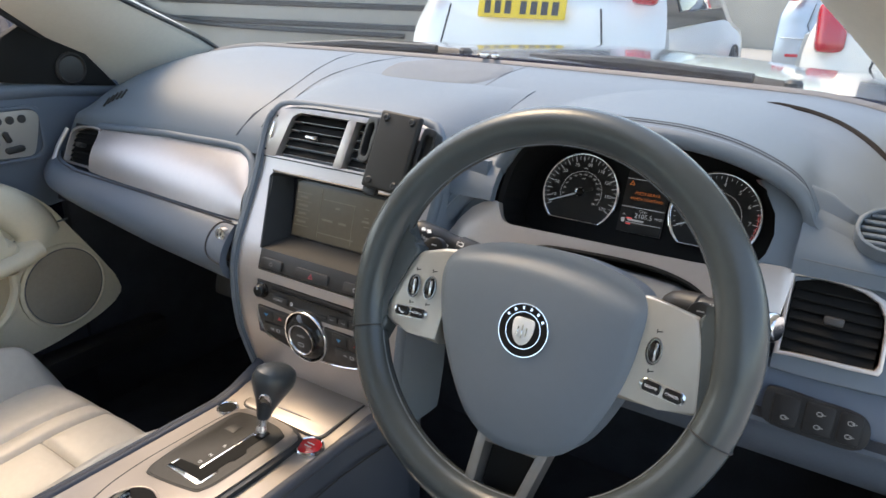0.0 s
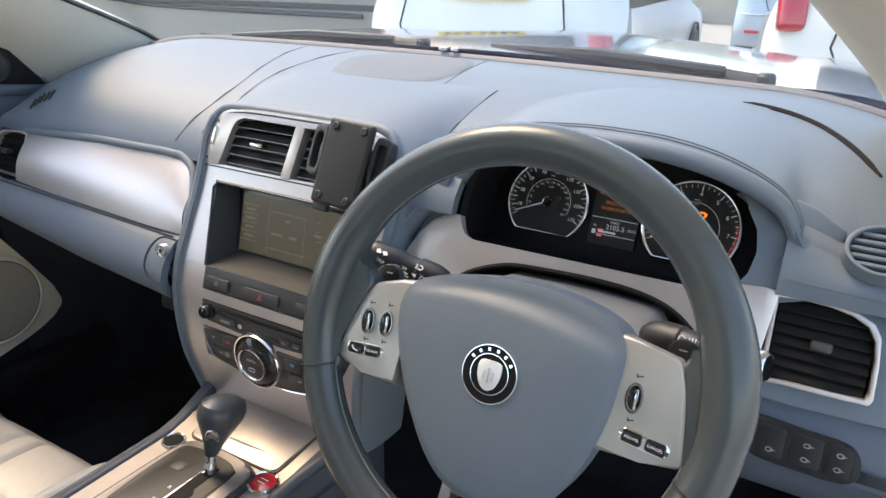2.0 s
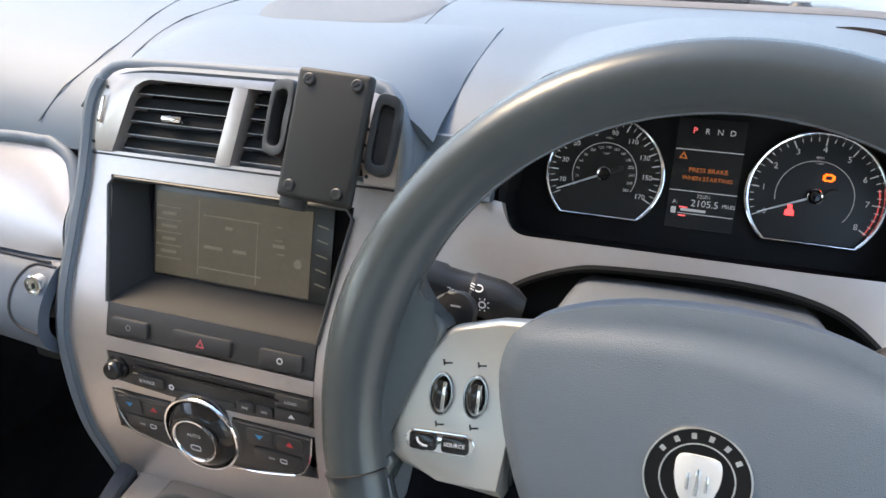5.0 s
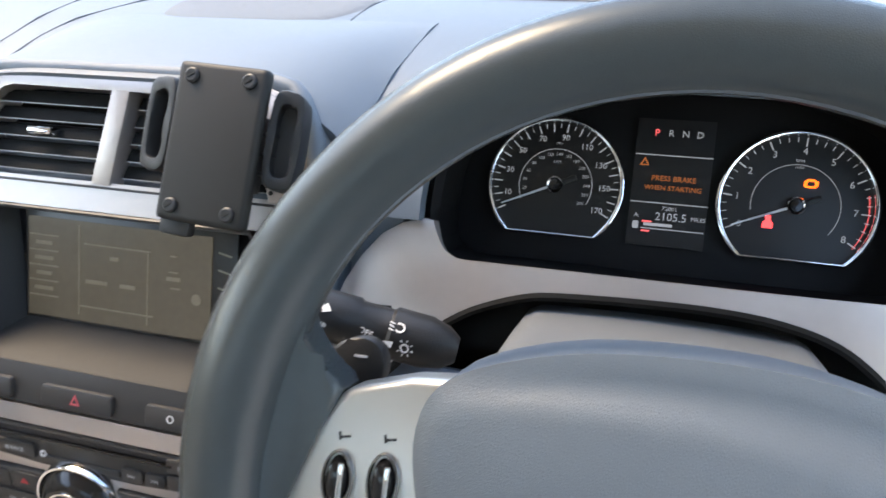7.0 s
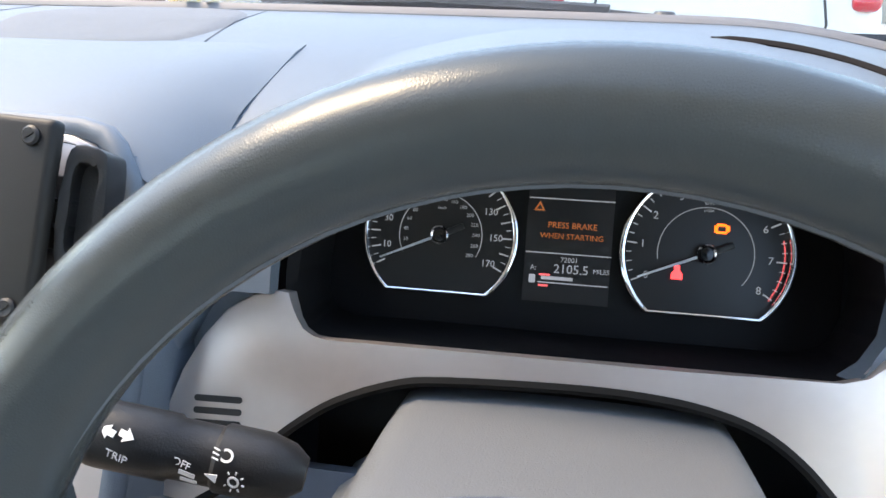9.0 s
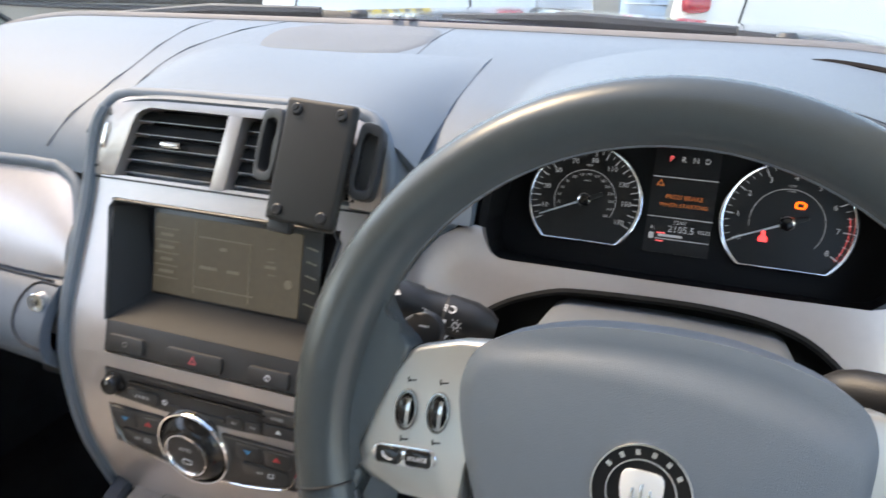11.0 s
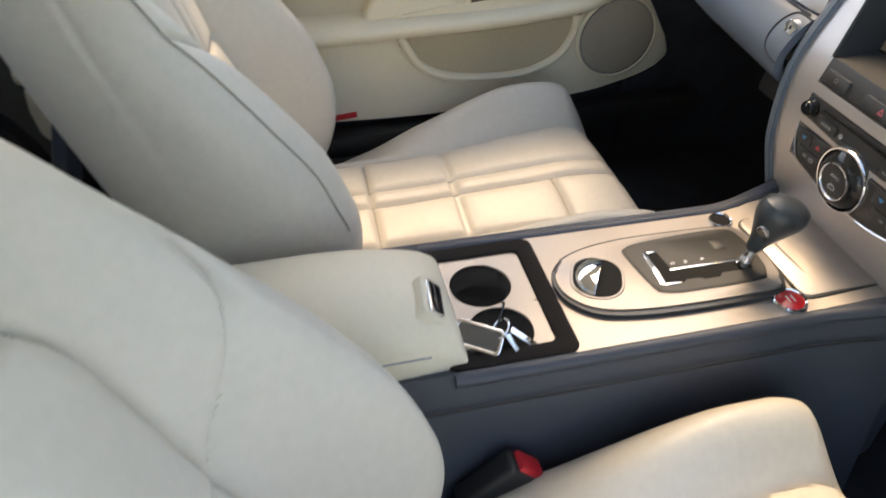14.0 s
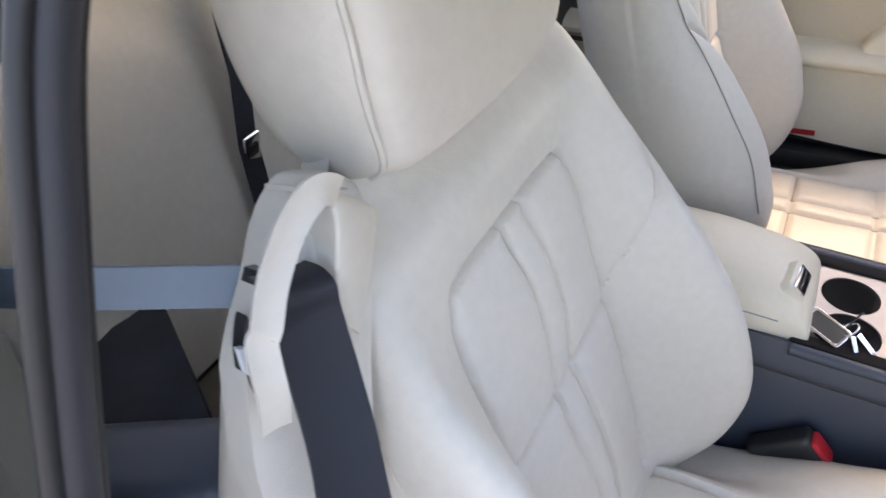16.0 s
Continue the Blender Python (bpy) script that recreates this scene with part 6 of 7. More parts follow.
part("webbing", band([(.090, -1.25, 1.0), (.115, -1.19, .88), (.150, -1.15, .79), (.185, -1.13, .70), (.21, -1.10, .60), (.23, -1.05, .48)], .045, .004, (1, .2, 0)), NAVY, rbelt)
part("tongue", box(.032, .006, .05, .003, pose(.190, -1.120, .690, -12)), CHROME, rbelt)
part("tongue_hole", box(.018, .004, .02, .002, pose(.190, -1.1155, .690, -12)), BLACK, rbelt)

# ---------------------------------------------------------------- passenger door
DR = at_face((-.700, 0, 0), (1, 0, 0))          # local x: ahead, y: up, z: into the car
door = thing("passenger_door", (-.74, -.2, .35), "closed passenger door, cream below and blue-grey above", "door")
low_o = smooth_outline([(-.95, .825), (-.70, .830), (-.42, .818), (-.20, .790), (-.02, .765), (.08, .738), (.142, .690), (.185, .625), (.235, .545), (.270, .472), (.235, .440), (.165, .417), (.049, .399), (-.25, .394), (-.46, .402), (-.70, .41), (-.95, .415), (-.96, .60)], 4)
part("lower_panel", prism(low_o, -.03, 0, .006, DR), CREAM, door, "cream vinyl lower door panel")
up_o = [(-.98, .75), (-.98, .905), (-.5, .905), (0, .905), (.32, .890), (.34, .80), (.33, .70), (.16, .68), (.0, .70)]
part("upper_panel", prism(up_o[::-1], -.05, -.012, .004, DR), SHADE_PAD, door, "blue-grey leather upper door panel")
part("ledge", tube([DR @ Vector((y, z, -.022)) for y, z in ((-.98, .905), (-.4, .907), (0, .905), (.20, .899), (.33, .885))], .018, 10), SHADE_PAD, door)


def swell(line, r, flat, material_, name, lift, label=""):
    """A padded rail along a line of the door."""
    pts = curve([(*p, 0) for p in line], 8)
    b = bmesh.new()
    rows = []
    n = 10
    for i, p in enumerate(pts):
        k = i / (len(pts) - 1)
        rr = r(k) if callable(r) else r
        d = (pts[min(i + 1, len(pts) - 1)] - pts[max(i - 1, 0)]).normalized()
        s = Vector((-d.y, d.x, 0))
        rows.append([b.verts.new(p + s * rr * math.cos(a) + Vector((0, 0, (lift(k) if callable(lift) else lift) * math.sin(a)))) for a in np.linspace(0, math.pi, n)])
    for a, c in zip(rows, rows[1:]):
        for j in range(n - 1):
            b.faces.new((a[j], a[j + 1], c[j + 1], c[j]))
    b.faces.new(rows[0])
    b.faces.new(rows[-1][::-1])
    return part(name, b, material_, door, label, DR)


swell([(-.95, .803), (-.70, .806), (-.42, .793), (-.20, .766), (-.02, .738), (.06, .708), (.105, .665), (.118, .63)], lambda k: .030 + .012 * k, 1, CREAM, "top_roll", .030)
swell([(-.95, .585), (-.60, .590), (-.32, .594), (-.12, .594), (.04, .603), (.105, .618)], lambda k: .028 - .004 * k, 1, CREAM, "armrest", lambda k: .062 - .015 * k, "cream padded door armrest")
# recess between the two, its shade put into a darker cream
part("recess", prism(smooth_outline([(-.95, .785), (-.42, .772), (-.20, .745), (-.05, .715), (.03, .680), (.07, .640), (-.12, .620), (-.32, .62), (-.95, .615)], 4), -.002, .003, 0, DR), material("shaded_recess_vinyl", (0.55, 0.47, 0.35), 0.55, bump=0.3, bump_scale=500, pattern="leather"), door)
sw_p = part("window_switch_plate", prism([(-.164, .630), (-.10, .635), (-.03, .642), (.012, .649), (.006, .660), (-.010, .671), (-.07, .6715), (-.154, .667)], .030, .041, .0015, DR), material("brown_plate", (0.060, 0.048, 0.040), 0.45, vary=0.1), door, "dark brown plate with the window switch")
part("window_switch", box(.030, .014, .006, .002, DR @ pose(-.022, .656, .041)), CHROME, sw_p)
part("window_switch_key", box(.018, .010, .006, .002, DR @ pose(-.020, .656, .0435)), BLACK, sw_p)
part("pull_body", prism(smooth_outline([(-.345, .596), (-.16, .598), (.05, .612), (.062, .640), (.030, .664), (-.010, .684), (-.16, .682), (-.29, .674), (-.345, .645)], 3), -.002, .036, .014, DR, seg=4), CREAM, door)
part("pull_cup", ring([(-.302, .612), (-.170, .626), (-.166, .672), (-.285, .668)], [(-.292, .619), (-.176, .632), (-.173, .665), (-.279, .661)], .030, .0395, .002, DR), CREAM, door)
# map pocket
pocket_o = smooth_outline([(-.288, .560), (-.25, .503), (-.187, .476), (-.061, .468), (.015, .492), (.047, .535), (.052, .572), (-.10, .568)], 4)
# near-flush plate in darkened cream stands for the pocket's shade
part("pocket_floor", prism(pocket_o, -.004, .003, 0, DR), material("shaded_pocket_vinyl", (0.45, 0.38, 0.27), 0.6, bump=0.3, bump_scale=500), door, "map pocket in the door, its shade put into the colour")
part("pocket_lip", tube([DR @ Vector((p[0], p[1], .006)) for p in [(q.x, q.y) for q in curve([(-.292, .565, 0), (-.255, .503, 0), (-.187, .472, 0), (-.061, .463, 0), (.018, .488, 0), (.052, .533, 0), (.058, .575, 0)], 6)]], .009, 8), CREAM, door)
# speaker
spk = part("speaker_ring", lathe([(.088, -.002), (.087, .005), (.081, .0075), (.078, .004), (.078, -.002)], 48, DR @ pose(.148, .518, 0)), CREAM, door)
part("speaker_gap", lathe([(.0785, .0005), (.0785, .0052), (.0765, .0056), (.0765, .0005)], 48, DR @ pose(.148, .518, 0)), DARKSEAM, spk)
part("speaker_mesh", lathe([(.0768, 0), (.0765, .0050), (.05, .0075), (0, .0085)], 48, DR @ pose(.148, .518, 0)), material("cream_mesh", (0.38, 0.34, 0.28), 0.7, bump=0.9, bump_scale=2200, vary=0.1), spk, "round cream speaker mesh")
part("panel_seam", tube([DR @ Vector((y, z, .0015)) for y, z in ((.07, .632), (.12, .648), (.178, .652))], .0016, 6), DARKSEAM, door)
# seat switch pack and handle on the upper panel
PK = DR @ pose(.095, .826, -.010)
pack = part("switch_pack", prism(smooth_outline([(-.058, .040), (.0, .042), (.055, .040), (.066, .025), (.052, -.030), (.040, -.042), (0, -.040), (-.052, -.036), (-.060, -.02)], 4), 0, .005, .0015, PK), ALUW, door, "silver seat switch pack")
for i in range(4):
    part("memory_button", lathe([(.0075, .003), (.0075, .0075), (.006, .009), (0, .009)], 16, PK @ pose(-.028 + i * .021, .027, 0)), CHARCOAL, pack)
for x, y, w, h, a in ((-.022, -.002, .012, .034, 28), (.004, -.002, .010, .022, 20), (.014, -.026, .034, .012, 4)):
    part("seat_switch", prism(rrect(w, h, min(w, h) * .45, 4), .003, .011, .002, PK @ pose(x, y, 0, 0, 0, a)), BLACK, pack)
part("pack_surround", ring([(x * 1.13, y * 1.16) for x, y in rrect(.128, .086, .02, 5)], rrect(.128, .086, .02, 5), 0, .006, .002, PK @ pose(.002, 0, 0)), SHADE_PAD, door)
HD = DR @ pose(-.030, .832, -.010)
hb = part("handle_bowl", prism(rrect(.092, .062, .028, 6), 0, .0035, .001, HD), CHARCOAL, door)
part("handle", tube([HD @ Vector(p) for p in ((-.036, -.016, .010), (-.01, -.006, .018), (.036, -.002, .018))], [.011, .008, .006], 10, flat=.6), CHROME, hb, "chrome inner door handle")
part("handle_pivot", lathe([(.014, 0), (.014, .010), (.010, .014), (0, .014)], 20, HD @ pose(-.034, -.016, 0)), CHROME, hb)
part("handle_rim", ring([(x * 1.12, y * 1.16) for x, y in rrect(.092, .062, .028, 6)], rrect(.092, .062, .028, 6), 0, .005, .002, HD), SHADE_PAD, door)
# mirror-corner cover with tweeter
TW = DR @ pose(0, 0, -.004)
tri_o = [(.095, .921), (.12, .995), (.16, 1.018), (.205, 1.008), (.262, .965), (.325, .893)]
corner = part("corner_cover", prism(tri_o[::-1], -.012, .004, .002, TW), VENTBLACK, door, "black corner cover with a tweeter")
part("tweeter", lathe([(.030, 0), (.030, .005), (.026, .008), (.023, .005), (.012, .0065), (0, .0065)], 32, TW @ pose(.233, .934, .003)), BLACK, corner, "round black tweeter")
part("reflector", box(.004, .085, .012, .002, Matrix.Translation((-.695, -.43, .412)) @ pose(0, 0, 0, 4)), material("red_reflector", (.5, .02, .03), .25), door, "red door reflector")
part("door_shell", box(.06, 1.40, .62, .03, pose(-.79, -.26, .60)), material("dark_blue_paint", (0.012, 0.016, 0.045), 0.25, coat=1.0, vary=0.1), door)
part("sill_trim", box(.06, 1.3, .05, .015, pose(-.70, -.30, .355)), BLACK, door)

# ---------------------------------------------------------------- car body
def glass(name, tint=(0.9, 0.93, 0.94)):
    m = bpy.data.materials.new(name)
    m.use_nodes = True
    n, l = m.node_tree.nodes, m.node_tree.links
    n.remove(n["Principled BSDF"])
    t = n.new("ShaderNodeBsdfTransparent")
    t.inputs[0].default_value = (*tint, 1)
    g = n.new("ShaderNodeBsdfGlossy")
    g.inputs["Roughness"].default_value = 0.02
    f = n.new("ShaderNodeLayerWeight")
    f.inputs[0].default_value = 0.5
    p = n.new("ShaderNodeMath")
    p.operation = "POWER"
    p.inputs[1].default_value = 5.0
    l.new(f.outputs["Facing"], p.inputs[0])
    q = n.new("ShaderNodeMath")
    q.operation = "MULTIPLY_ADD"
    q.inputs[1].default_value = 0.3
    q.inputs[2].default_value = 0.015
    l.new(p.outputs[0], q.inputs[0])
    mix = n.new("ShaderNodeMixShader")
    l.new(q.outputs[0], mix.inputs[0])
    l.new(t.outputs[0], mix.inputs[1])
    l.new(g.outputs[0], mix.inputs[2])
    l.new(mix.outputs[0], n["Material Output"].inputs[0])
    return m


GLASS = glass("clear_glass")
PAINT = material("dark_blue_car_paint", (0.010, 0.016, 0.050), 0.22, coat=1.0, vary=0.1, rough_vary=0.03)
LINING = material("cream_lining", (0.78, 0.73, 0.64), 0.7, bump=0.35, bump_scale=900, vary=0.05)
RUBBER = material("rubber_seal", (0.018, 0.018, 0.02), 0.5, vary=0.2)

POSTGREY = material("post_vinyl", (0.028, 0.029, 0.036), 0.5, bump=0.2, bump_scale=800, vary=0.08)
# quarter trim colour darkened to carry the shade under the roof
QUARTER = material("shaded_quarter_leather", (0.10, 0.097, 0.082), 0.5, bump=0.25, bump_scale=500, pattern="leather")
# tint added to keep daylight off the rear bench
SHADE_GLASS = glass("shading_glass_rear", (0.12, 0.13, 0.13))
body = thing("sports_coupe", (0, 0, 0.15), "dark blue coupe body shell with cream pillars and roof lining", "car body")
for sx in (-1, 1):
    inner = curve([(sx * .690, .605, .930), (sx * .645, .49, .982), (sx * .580, .30, 1.050), (sx * .512, .09, 1.126), (sx * .47, -.06, 1.178), (sx * .45, -.20, 1.205)], 6)
    if sx > 0:
        inner = [p + Vector((.032 * smoothstep(.95, 1.08, p.z), 0, .01)) for p in inner]
    outer = curve([(sx * .735, .36, .880), (sx * .722, .28, .935), (sx * .700, .19, .995), (sx * .655, .06, 1.075), (sx * .60, -.10, 1.150), (sx * .565, -.25, 1.190)], 6)
    n = len(inner) - 1

    def pillar(u, v, inner=inner, outer=outer, n=n, sx=sx):
        k = u * n
        i = min(int(k), n - 1)
        a = inner[i].lerp(inner[i + 1], k - i)
        b_ = outer[i].lerp(outer[i + 1], k - i)
        p = a.lerp(b_, v)
        bulge = math.sin(math.pi * v)
        return p + Vector((-sx * .016 * bulge, -.010 * bulge, -.006 * bulge))
    part("pillar_trim", sheet(pillar, 30, 10, .02), LINING, body, "cream windscreen pillar trim")
    part("pillar_seal", tube([p + Vector((sx * .004, .004, 0)) for p in inner], .005, 6), RUBBER, body)
    part("door_seal", tube([p + Vector((sx * .006, 0, 0)) for p in outer], .008, 8), RUBBER, body)


def roof(u, v):
    x = lerp(-.60, .60, u)
    y = lerp(-.10, -1.20, v)
    z = 1.235 - .10 * (x / .6) ** 2 * .6 - .035 * ((v - .35) / .65) ** 2 - (.035 * (1 - v / .08) if v < .08 else 0)
    return Vector((x, y, z))


part("roof_lining", sheet(roof, 16, 18, .02), LINING, body)
part("roof_skin", sheet(lambda u, v: roof(u, v) + Vector(((u - .5) * .14, 0, .05)), 16, 18, .01), PAINT, body)
part("windscreen", sheet(lambda u, v: Vector((lerp(-.71, .71, u) * lerp(1, .68, v), lerp(.70 - .14 * (2 * u - 1) ** 2, -.07, v), lerp(.955 - .02 * (2 * u - 1) ** 2, 1.20, v))), 20, 10, .005), GLASS, body, "clear laminated windscreen").visible_shadow = False
for sx in (-1, 1):
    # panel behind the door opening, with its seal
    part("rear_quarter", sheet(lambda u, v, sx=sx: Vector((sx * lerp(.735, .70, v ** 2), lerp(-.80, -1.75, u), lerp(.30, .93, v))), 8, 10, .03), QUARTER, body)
post = curve([(.775, -.70, .45), (.772, -.70, .70), (.763, -.70, .84), (.746, -.70, .905), (.702, -.70, 1.025), (.662, -.70, 1.115), (.615, -.69, 1.185)], 6)
part("door_post_seal", tube([p + Vector((.0125, .003, .004)) for p in post], .0052, 10), RUBBER, body, "rubber seal of the open door frame")
part("door_post", tube(post, .0115, 14), POSTGREY, body, "dark door post behind the driver's seat")
part("door_post_inner", tube([p + Vector((-.0125, -.003, -.004)) for p in post], .0055, 10), RUBBER, body)
part("rear_window", sheet(lambda u, v: Vector((lerp(-.58, .58, u), lerp(-1.20, -1.78, v), lerp(1.19, .98, v) - .04 * (2 * u - 1) ** 2)), 10, 6, .005), GLASS, body).visible_shadow = False
# made-up block, its inner edge placed to fit the camera's view
part("dark_corner_block", prism([(.443, -1.066), (.595, -.81), (.735, -.79), (.735, -1.30), (.40, -1.14)][::-1], .2, .60, .02), CARPET, body, "black carpeted block made up for the dark rear corner")
part("belt_cover", box(.10, .20, .06, .025, pose(.625, -.91, .615, 0, 0, 30), seg=3), DARKPAD, body)
part("rear_bulkhead", box(1.5, .04, .80, .01, pose(0, -1.78, .58)), DARKPAD, body)
part("rear_shelf", box(1.2, .5, .03, .01, pose(0, -1.52, .98)), DARKPAD, body)
part("firewall", sheet(lambda u, v: Vector((lerp(-.76, .76, u), lerp(.62, .75, v) + .0, lerp(.16, .95, v))), 4, 6, .02), CARPET, body)
part("footwell_side", box(.03, .55, .66, .01, pose(-.735, .47, .46)), CARPET, body)
part("inner_sill", box(.05, 1.9, .24, .02, pose(-.755, -.60, .30)), CARPET, body)
part("footwell_side", box(.03, .55, .55, .01, pose(.735, .47, .50)), CARPET, body)
part("sill", box(.10, 1.55, .16, .03, pose(.775, -.05, .29)), CHARCOAL, body)
part("sill_shell", box(.10, 1.55, .16, .03, pose(.835, -.05, .24)), PAINT, body)


def bonnet(u, v):
    a = 2 * u - 1
    y = lerp(.72 - .10 * a * a, 2.25 - .35 * a * a, v)
    z = .957 + .012 * (1 - abs(a) ** 2) - .03 * a * a - .018 * v - .15 * v ** 3 + .012 * math.exp(-((a) / .28) ** 2) * v
    z += .010 * math.exp(-((abs(a) - .72) / .12) ** 2)
    return Vector((a * lerp(.83, .80, v), y, z))


part("bonnet", sheet(bonnet, 36, 30, .01), PAINT, body, "glossy dark blue bonnet")


def side_x(y):
    return .915 - .10 * abs((y - .2) / 2.3) ** 4


WAIST = table([-2.05, -1.6, -.8, .45, 1.2, 2.0, 2.3], [.86, .92, .945, .925, .885, .79, .66])


def outer_side(sx, y0, y1):
    def f(u, v):
        y = lerp(y0, y1, u)
        top = WAIST(y)
        z = lerp(.24, top, v)
        x = side_x(y) - .035 * (1 - v) ** 2 - .085 * max(0, v - .8) ** 2 / .04
        return Vector((sx * x, y, z))
    return f


for sx in (-1, 1):
    part("wing", sheet(outer_side(sx, .42, 2.25), 20, 12, .01), PAINT, body, "dark blue front wing")
    part("rear_flank", sheet(outer_side(sx, -2.02, -.80), 16, 12, .01), PAINT, body, "dark blue rear flank")
    # rear pillars added to close the shell and shade the rear bench
    part("rear_pillar", sheet(lambda u, v, sx=sx: Vector((sx * lerp(.83, .60, v ** .8), lerp(lerp(-1.12, -1.02, v), lerp(-1.95, -1.25, v), u), lerp(.93, 1.19, v))), 8, 8, .02), PAINT, body)
    part("rear_pillar_lining", sheet(lambda u, v, sx=sx: Vector((sx * lerp(.72, .56, v ** .8), lerp(lerp(-1.10, -1.00, v), lerp(-1.75, -1.25, v), u), lerp(.93, 1.17, v))), 8, 8, .01), LINING, body)
    # window glass tinted this dark only to block light
    part("quarter_glass", sheet(lambda u, v, sx=sx: Vector((sx * lerp(.78, .61, v), lerp(lerp(-.76, -.74, v), lerp(-1.12, -1.0, v), u), lerp(.945, 1.15, v))), 4, 4, .005), SHADE_GLASS, body, "rear side window, tinted dark to shade the rear bench")
    for y in (1.52, -1.28):
        w = part("wheel", lathe([(.30, -.11), (.325, -.09), (.325, .09), (.30, .11), (.24, .112), (.235, .09), (0, .09)], 36, pose(sx * .80, y, .325, 0, 90 * sx, 0)), RUBBER, body)
        part("rim", lathe([(.235, .085), (.23, .108), (.10, .096), (.05, .104), (0, .104)], 24, pose(sx * .80, y, .325, 0, 90 * sx, 0)), ALUW, w)
part("nose", sheet(lambda u, v: Vector((lerp(-.84, .84, u), 2.36 - .30 * (2 * u - 1) ** 2 - .16 * v ** 3, lerp(.24, .775, v))), 20, 8, .01), PAINT, body)
part("boot_lid", sheet(lambda u, v: Vector((lerp(-.80, .80, u), lerp(-1.50, -2.10, v) + .08 * (2 * u - 1) ** 2 * v, lerp(1.02, .90, v) - .05 * (2 * u - 1) ** 2)), 16, 6, .01), PAINT, body)
part("tail", sheet(lambda u, v: Vector((lerp(-.83, .83, u), -2.14 + .14 * (2 * u - 1) ** 4 + .04 * v, lerp(.24, .90 - .05 * (2 * u - 1) ** 2, v))), 16, 8, .01), PAINT, body)
part("cowl", sheet(lambda u, v: Vector((lerp(-.80, .80, u), lerp(.655, .78, v) - .09 * (2 * u - 1) ** 2, .942 - .025 * (2 * u - 1) ** 2)), 20, 3, .01), RUBBER, body)
for i, (a, c) in enumerate((((.477, .722, .955), (-.02, .800, .967)), ((-.15, .760, .962), (-.60, .700, .958)))):
    a, c = Vector(a), Vector(c)
    w = part("wiper_arm", tube([a, a.lerp(c, .35) + Vector((0, -.012, .010)), a.lerp(c, .55) + Vector((0, -.012, .008))], [.014, .012, .008], 8, flat=.6), BLACK, body, "black windscreen wiper")
    part("wiper_blade", tube([a.lerp(c, .12) + Vector((0, -.02, .012)), a.lerp(c, .55) + Vector((0, -.015, .012)), c], [.008, .011, .006], 8), BLACK, w)
    part("wiper_pivot", lathe([(.014, -.01), (.014, .010), (.010, .015), (0, .015)], 16, Matrix.Translation(a)), CHARCOAL, w)

solo("floor", sheet(lambda u, v: Vector((lerp(-.76, .76, u), lerp(-1.75, .68, v), .205 + .004 * noise.noise(Vector((u * 30, v * 40, 0))))), 30, 40, .03), CARPET, "black carpeted footwell floor", "floor", "structure")
mat_thing = thing("floor_mat", (-.42, .2, .21), "black carpet mat in the passenger footwell", "floor mat")
part("mat", prism(rrect(.42, .52, .05, 5), 0, .010, .004, pose(-.42, .22, .209)), CARPET, mat_thing)

mirror = thing("door_mirror", (-.93, .16, .95), "dark blue door mirror outside the passenger window", "door mirror")
part("housing", box(.22, .10, .15, .05, pose(-.95, .20, 1.0, 0, 0, -12), seg=4), PAINT, mirror)
part("mirror_glass", prism(rrect(.18, .11, .03, 5), 0, .003, 0, at_face((-.945, .146, 1.0), (.25, -.96, 0))), CHROME, mirror)
part("stalk", box(.16, .06, .04, .015, pose(-.83, .19, .94)), PAINT, mirror)

# ---------------------------------------------------------------- outside
# ground colour raised so it reflects light through the open door
BOUNCE_GROUND = material("bounce_concrete", (0.40, 0.385, 0.355), 0.9, bump=0.8, bump_scale=120, vary=0.25, scale=0.7)
solo("ground", sheet(lambda u, v: Vector((lerp(-300, 300, u), lerp(-300, 300, v), 0.0)), 20, 20, .2), BOUNCE_GROUND, "concrete car park, made pale to bounce light into the cabin", "ground", "structure")
WPAINT = material("white_car_paint", (0.78, 0.80, 0.80), 0.3, coat=0.8, vary=0.03)
PEARL = material("pearl_car_paint", (0.74, 0.71, 0.65), 0.3, coat=0.8, vary=0.03)
SILVERP = material("silver_blue_paint", (0.40, 0.46, 0.52), 0.32, 0.4, coat=0.8, vary=0.03)
TAUPE = material("taupe_van_paint", (0.30, 0.28, 0.25), 0.45, coat=0.3, vary=0.06)
LAMP = material("red_lamp", (0.55, 0.015, 0.03), 0.12, coat=1.0)
YELLOW = material("yellow_plate", (0.80, 0.55, 0.02), 0.4)
TINT = material("tinted_glass", (0.02, 0.024, 0.028), 0.06, coat=0.6)


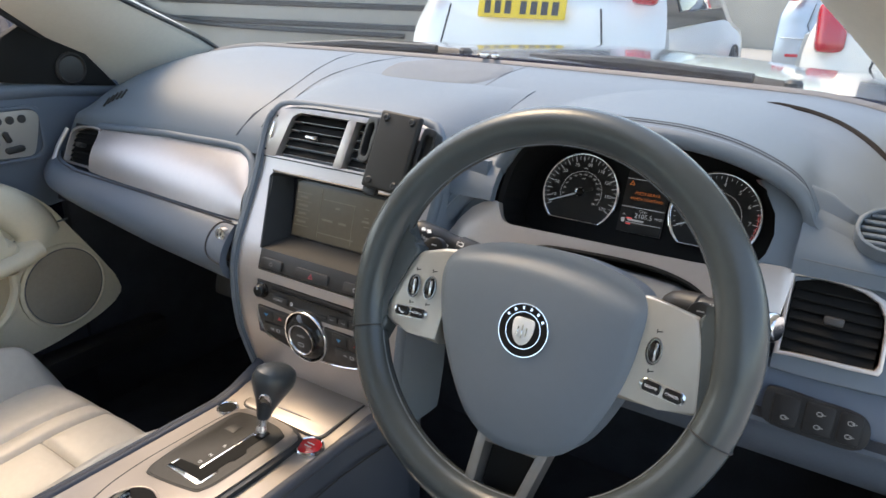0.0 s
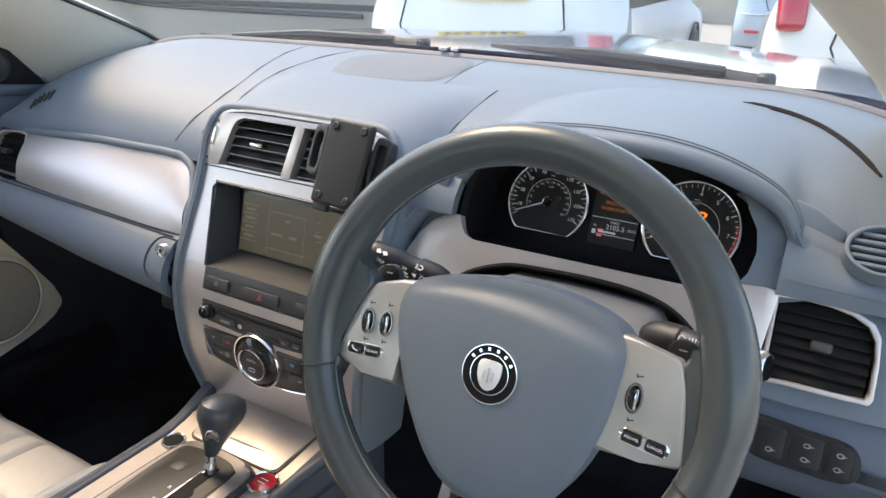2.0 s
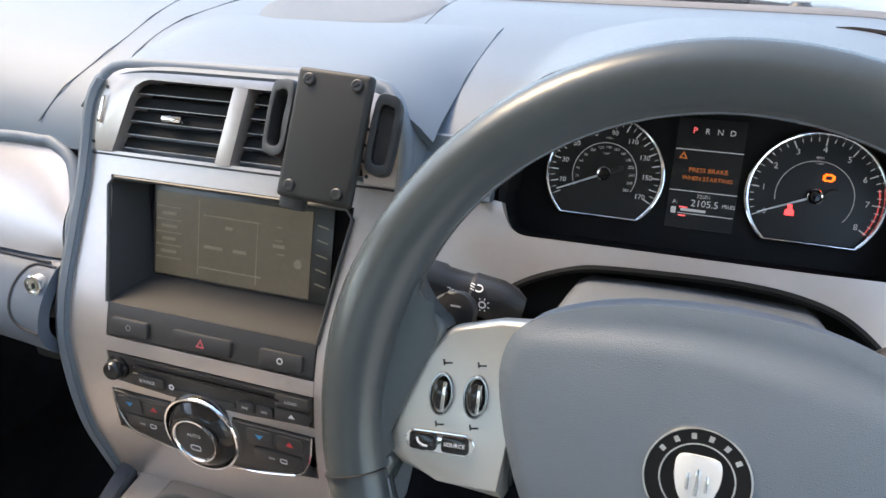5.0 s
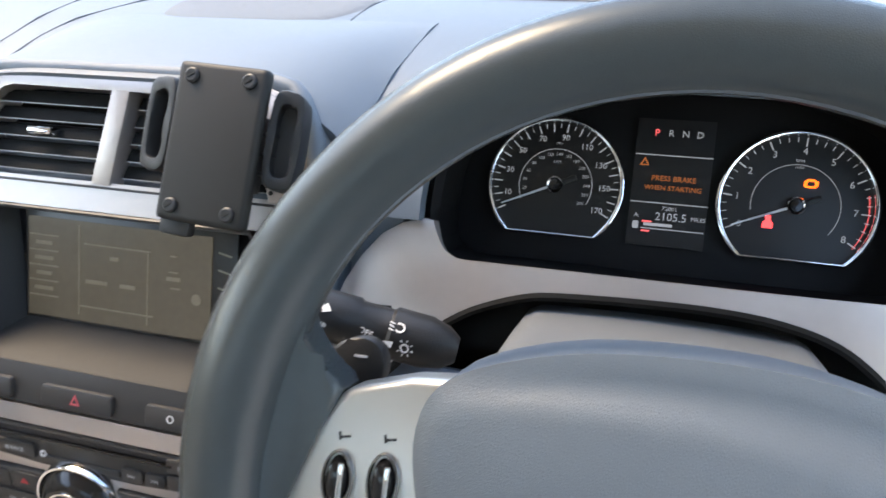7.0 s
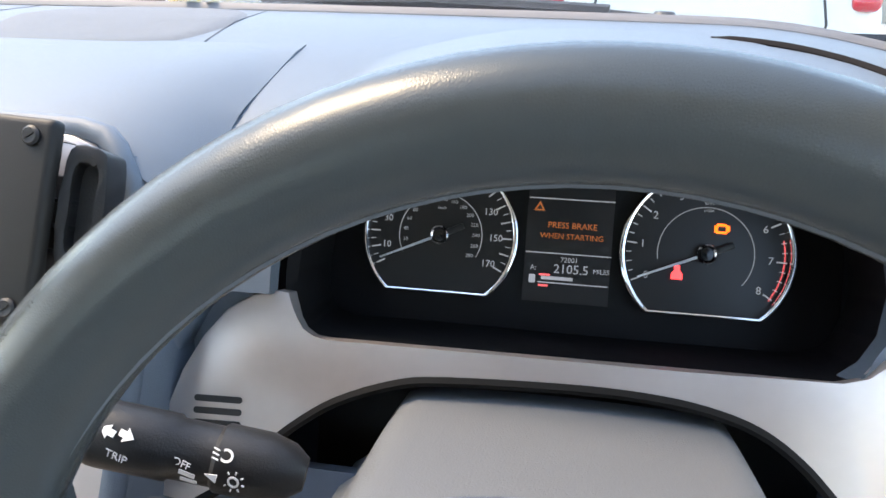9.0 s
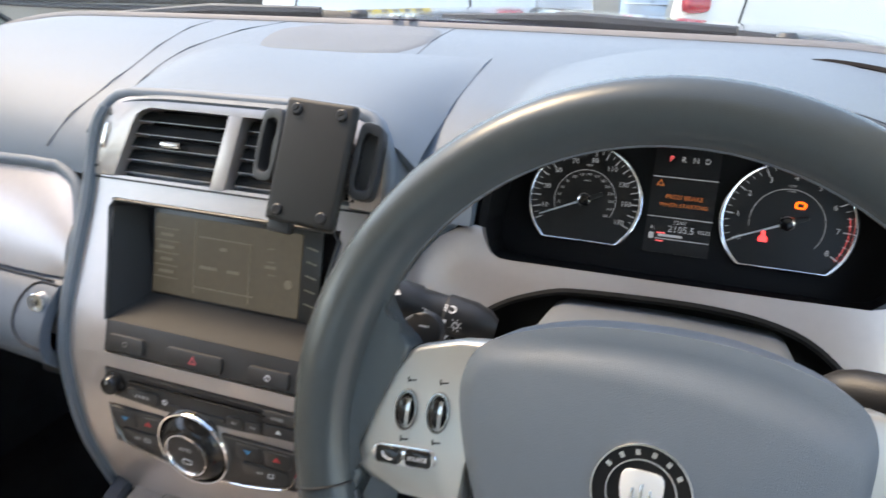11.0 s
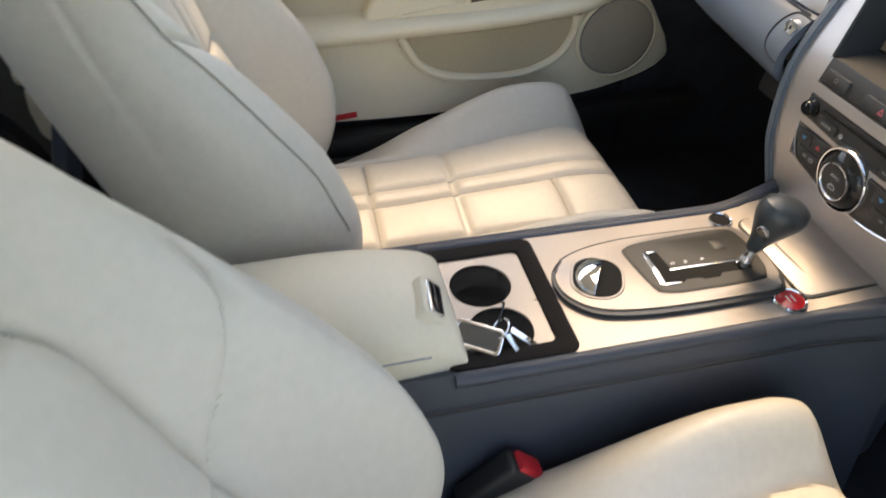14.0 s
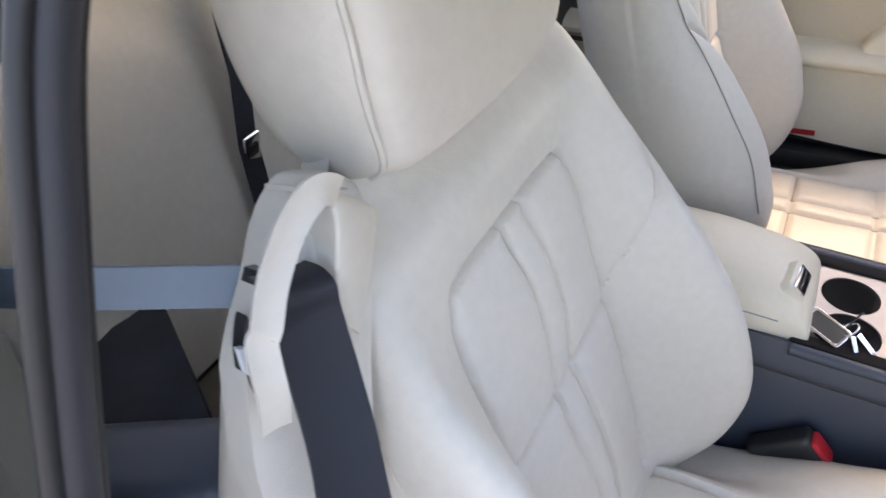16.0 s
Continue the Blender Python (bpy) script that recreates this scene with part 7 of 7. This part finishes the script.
def parked_car(name, label, at, paint, width, length, height, plate=True, bars=7, lamp_z=1.14):
    """A hatchback seen from behind: at its rear bumper's middle, facing +y."""
    c = thing(name, at, label, "car", "parked cars")
    M = c.matrix_world
    # side profile (along, up), lofted across the width
    prof = [(.02, .30), (.0, .45), (.02, .62), (.06, .78), (.10, .95), (.22, 1.15), (.42, height - .02), (.9, height), (1.7, height - .03), (2.3, height - .28), (2.75, .98), (length - .3, .86), (length, .62), (length, .32)]
    pts = curve([(p[0], p[1], 0) for p in prof], 4)

    def skin(u, v):
        p = pts[min(int(v * (len(pts) - 1) + .5), len(pts) - 1)]
        a = 2 * u - 1
        tuck = 1 - .16 * smoothstep(.9, height, p.y) - .05 * abs(a) ** 2
        ends = .12 * abs(a) ** 4
        y = p.x + (ends if p.x < length / 2 else -ends)
        z = p.y - .10 * abs(a) ** 6 * smoothstep(.3, 1.0, p.y)
        return M @ Vector((a * width / 2 * tuck, y, z))
    part("body", sheet(skin, 24, len(pts) - 1, .03), paint, c)
    for sx in (-1, 1):
        part("flank", sheet(lambda u, v, sx=sx: M @ Vector((sx * (width / 2 * lerp(.955, .93, abs(2 * v - 1) ** 3) - .0), lerp(.34, length - .3, u), lerp(.25, .90 - .12 * smoothstep(.6, 1, u), v))), 16, 8, .03), paint, c)
        for y in (.72, length - .75):
            w = part("wheel", lathe([(.30, -.10), (.31, -.09), (.31, .09), (.30, .10), (.21, .105), (.20, .09), (0, .09)], 32, M @ pose(sx * (width / 2 - .11), y, .31, 0, 90 * sx, 0)), RUBBER, c)
            part("rim", lathe([(.20, .092), (.195, .108), (.06, .100), (0, .104)], 20, M @ pose(sx * (width / 2 - .11), y, .31, 0, 90 * sx, 0)), ALUW, w)
            part("wheel_arch", ring([(.37 * math.cos(a), .37 * math.sin(a)) for a in np.linspace(-.3, math.pi + .3, 24)] + [(.33 * math.cos(a), .33 * math.sin(a)) for a in np.linspace(math.pi + .3, -.3, 24)], [(.365 * math.cos(a), .365 * math.sin(a)) for a in np.linspace(-.3, math.pi + .3, 24)] + [(.335 * math.cos(a), .335 * math.sin(a)) for a in np.linspace(math.pi + .3, -.3, 24)], -.01, .01, 0, M @ Matrix.Translation((sx * width / 2 * .965, y, .31)) @ at_face((0, 0, 0), (sx, 0, 0))), RUBBER, c)
        part("tail_lamp", box(.13, .10, .24, .04, M @ pose(sx * (width / 2 - .15), .16, lamp_z, -14, 0, sx * -16), seg=3), LAMP, c, "red tail lamp")
        part("side_window", box(.02, 1.5, .30, .01, M @ pose(sx * (width / 2 - .13), 1.45, 1.12, 0, sx * -20, 0)), TINT, c)
        part("reflector", box(.16, .02, .035, .01, M @ pose(sx * (width / 2 - .25), .03, .46)), LAMP, c)
    part("rear_window", box(width * .62, .02, .30, .01, M @ pose(0, .235, 1.20, -38)), TINT, c)
    part("bumper_crease", tube([M @ Vector((x, .0 + .10 * abs(x / width * 2) ** 4, .64)) for x in np.linspace(-width * .45, width * .45, 16)], .008, 6), paint, c)
    part("tailgate_gap", tube([M @ Vector((x * width / 2, y, z)) for x, y, z in ((-.55, .08, 1.0), (-.60, .035, .78), (-.52, .02, .64), (0, .012, .60), (.52, .02, .64), (.60, .035, .78), (.55, .08, 1.0))], .006, 6), RUBBER, c)
    if plate:
        P = M @ at_face((0, .065, .990), (0, -1, .2))
        pl = part("number_plate", prism(rrect(.52, .112, .012, 3), -.004, .006, .001, P), YELLOW, c, "yellow number plate with dark bars")
        for i in range(bars):
            part("plate_bar", box(.038, .070, .002, 0, P @ pose(-.20 + i * .062 + (.03 if i > 2 else 0), 0, .0066)), BLACK, pl)
        part("plate_lamp", box(.40, .03, .03, .01, P @ pose(0, .085, 0)), paint, c)
    return c


parked_car("white_hatchback", "white parked hatchback with a yellow number plate", Matrix.Translation((-1.22, 3.05, 0)) @ pose(0, 0, 0, 0, 0, 4), WPAINT, 1.62, 3.7, 1.50)
parked_car("pearl_saloon", "pearl white parked car with wrap-round red lamps", Matrix.Translation((1.0, 3.30, 0)) @ pose(0, 0, 0, 0, 0, 3), PEARL, 1.72, 4.2, 1.44, plate=False, lamp_z=.95)
parked_car("silver_car", "silver-blue parked car seen between two others", Matrix.Translation((.15, 8.2, 0)) @ pose(0, 0, 0, 0, 0, 2), SILVERP, 1.7, 4.2, 1.46)

van = thing("parked_van", (-4.2, 4.0, 0), "taupe parked van with dark grooved side panels", "van", "parked cars")
VM = Matrix.Translation((-4.05, 3.75, 0)) @ pose(0, 0, 0, 0, 0, 12)
part("side", box(3.6, 1.7, 1.75, .16, VM @ pose(0, .85, 1.12), seg=4), TAUPE, van)
for z in (.78, .93, 1.03, 1.18):
    part("groove", box(2.6, .02, .045, .01, VM @ pose(.35, -.006, z)), BLACK, van)
part("bumper_line", tube([VM @ Vector(p) for p in curve([(-1.7, -.03, 1.3), (-1.2, -.03, .95), (-.9, -.03, .80), (-.3, -.03, .74), (1.4, -.03, .72)], 6)], .02, 8), RUBBER, van)
for x in (-1.2, 1.2):
    part("wheel", lathe([(.30, -.1), (.32, -.09), (.32, .09), (.20, .1), (0, .1)], 28, VM @ pose(x, .12, .32, 90, 0, 0)), RUBBER, van)
# low wall of a house behind the row of cars
solo("wall_north", box(60, .3, 2.2, .02, pose(0, 16, 1.1)), material("pale_brick_wall", (0.42, 0.38, 0.33), 0.85, bump=0.6, bump_scale=40, vary=0.15, scale=1.5), "pale masonry wall behind the parked cars", "wall", "structure")
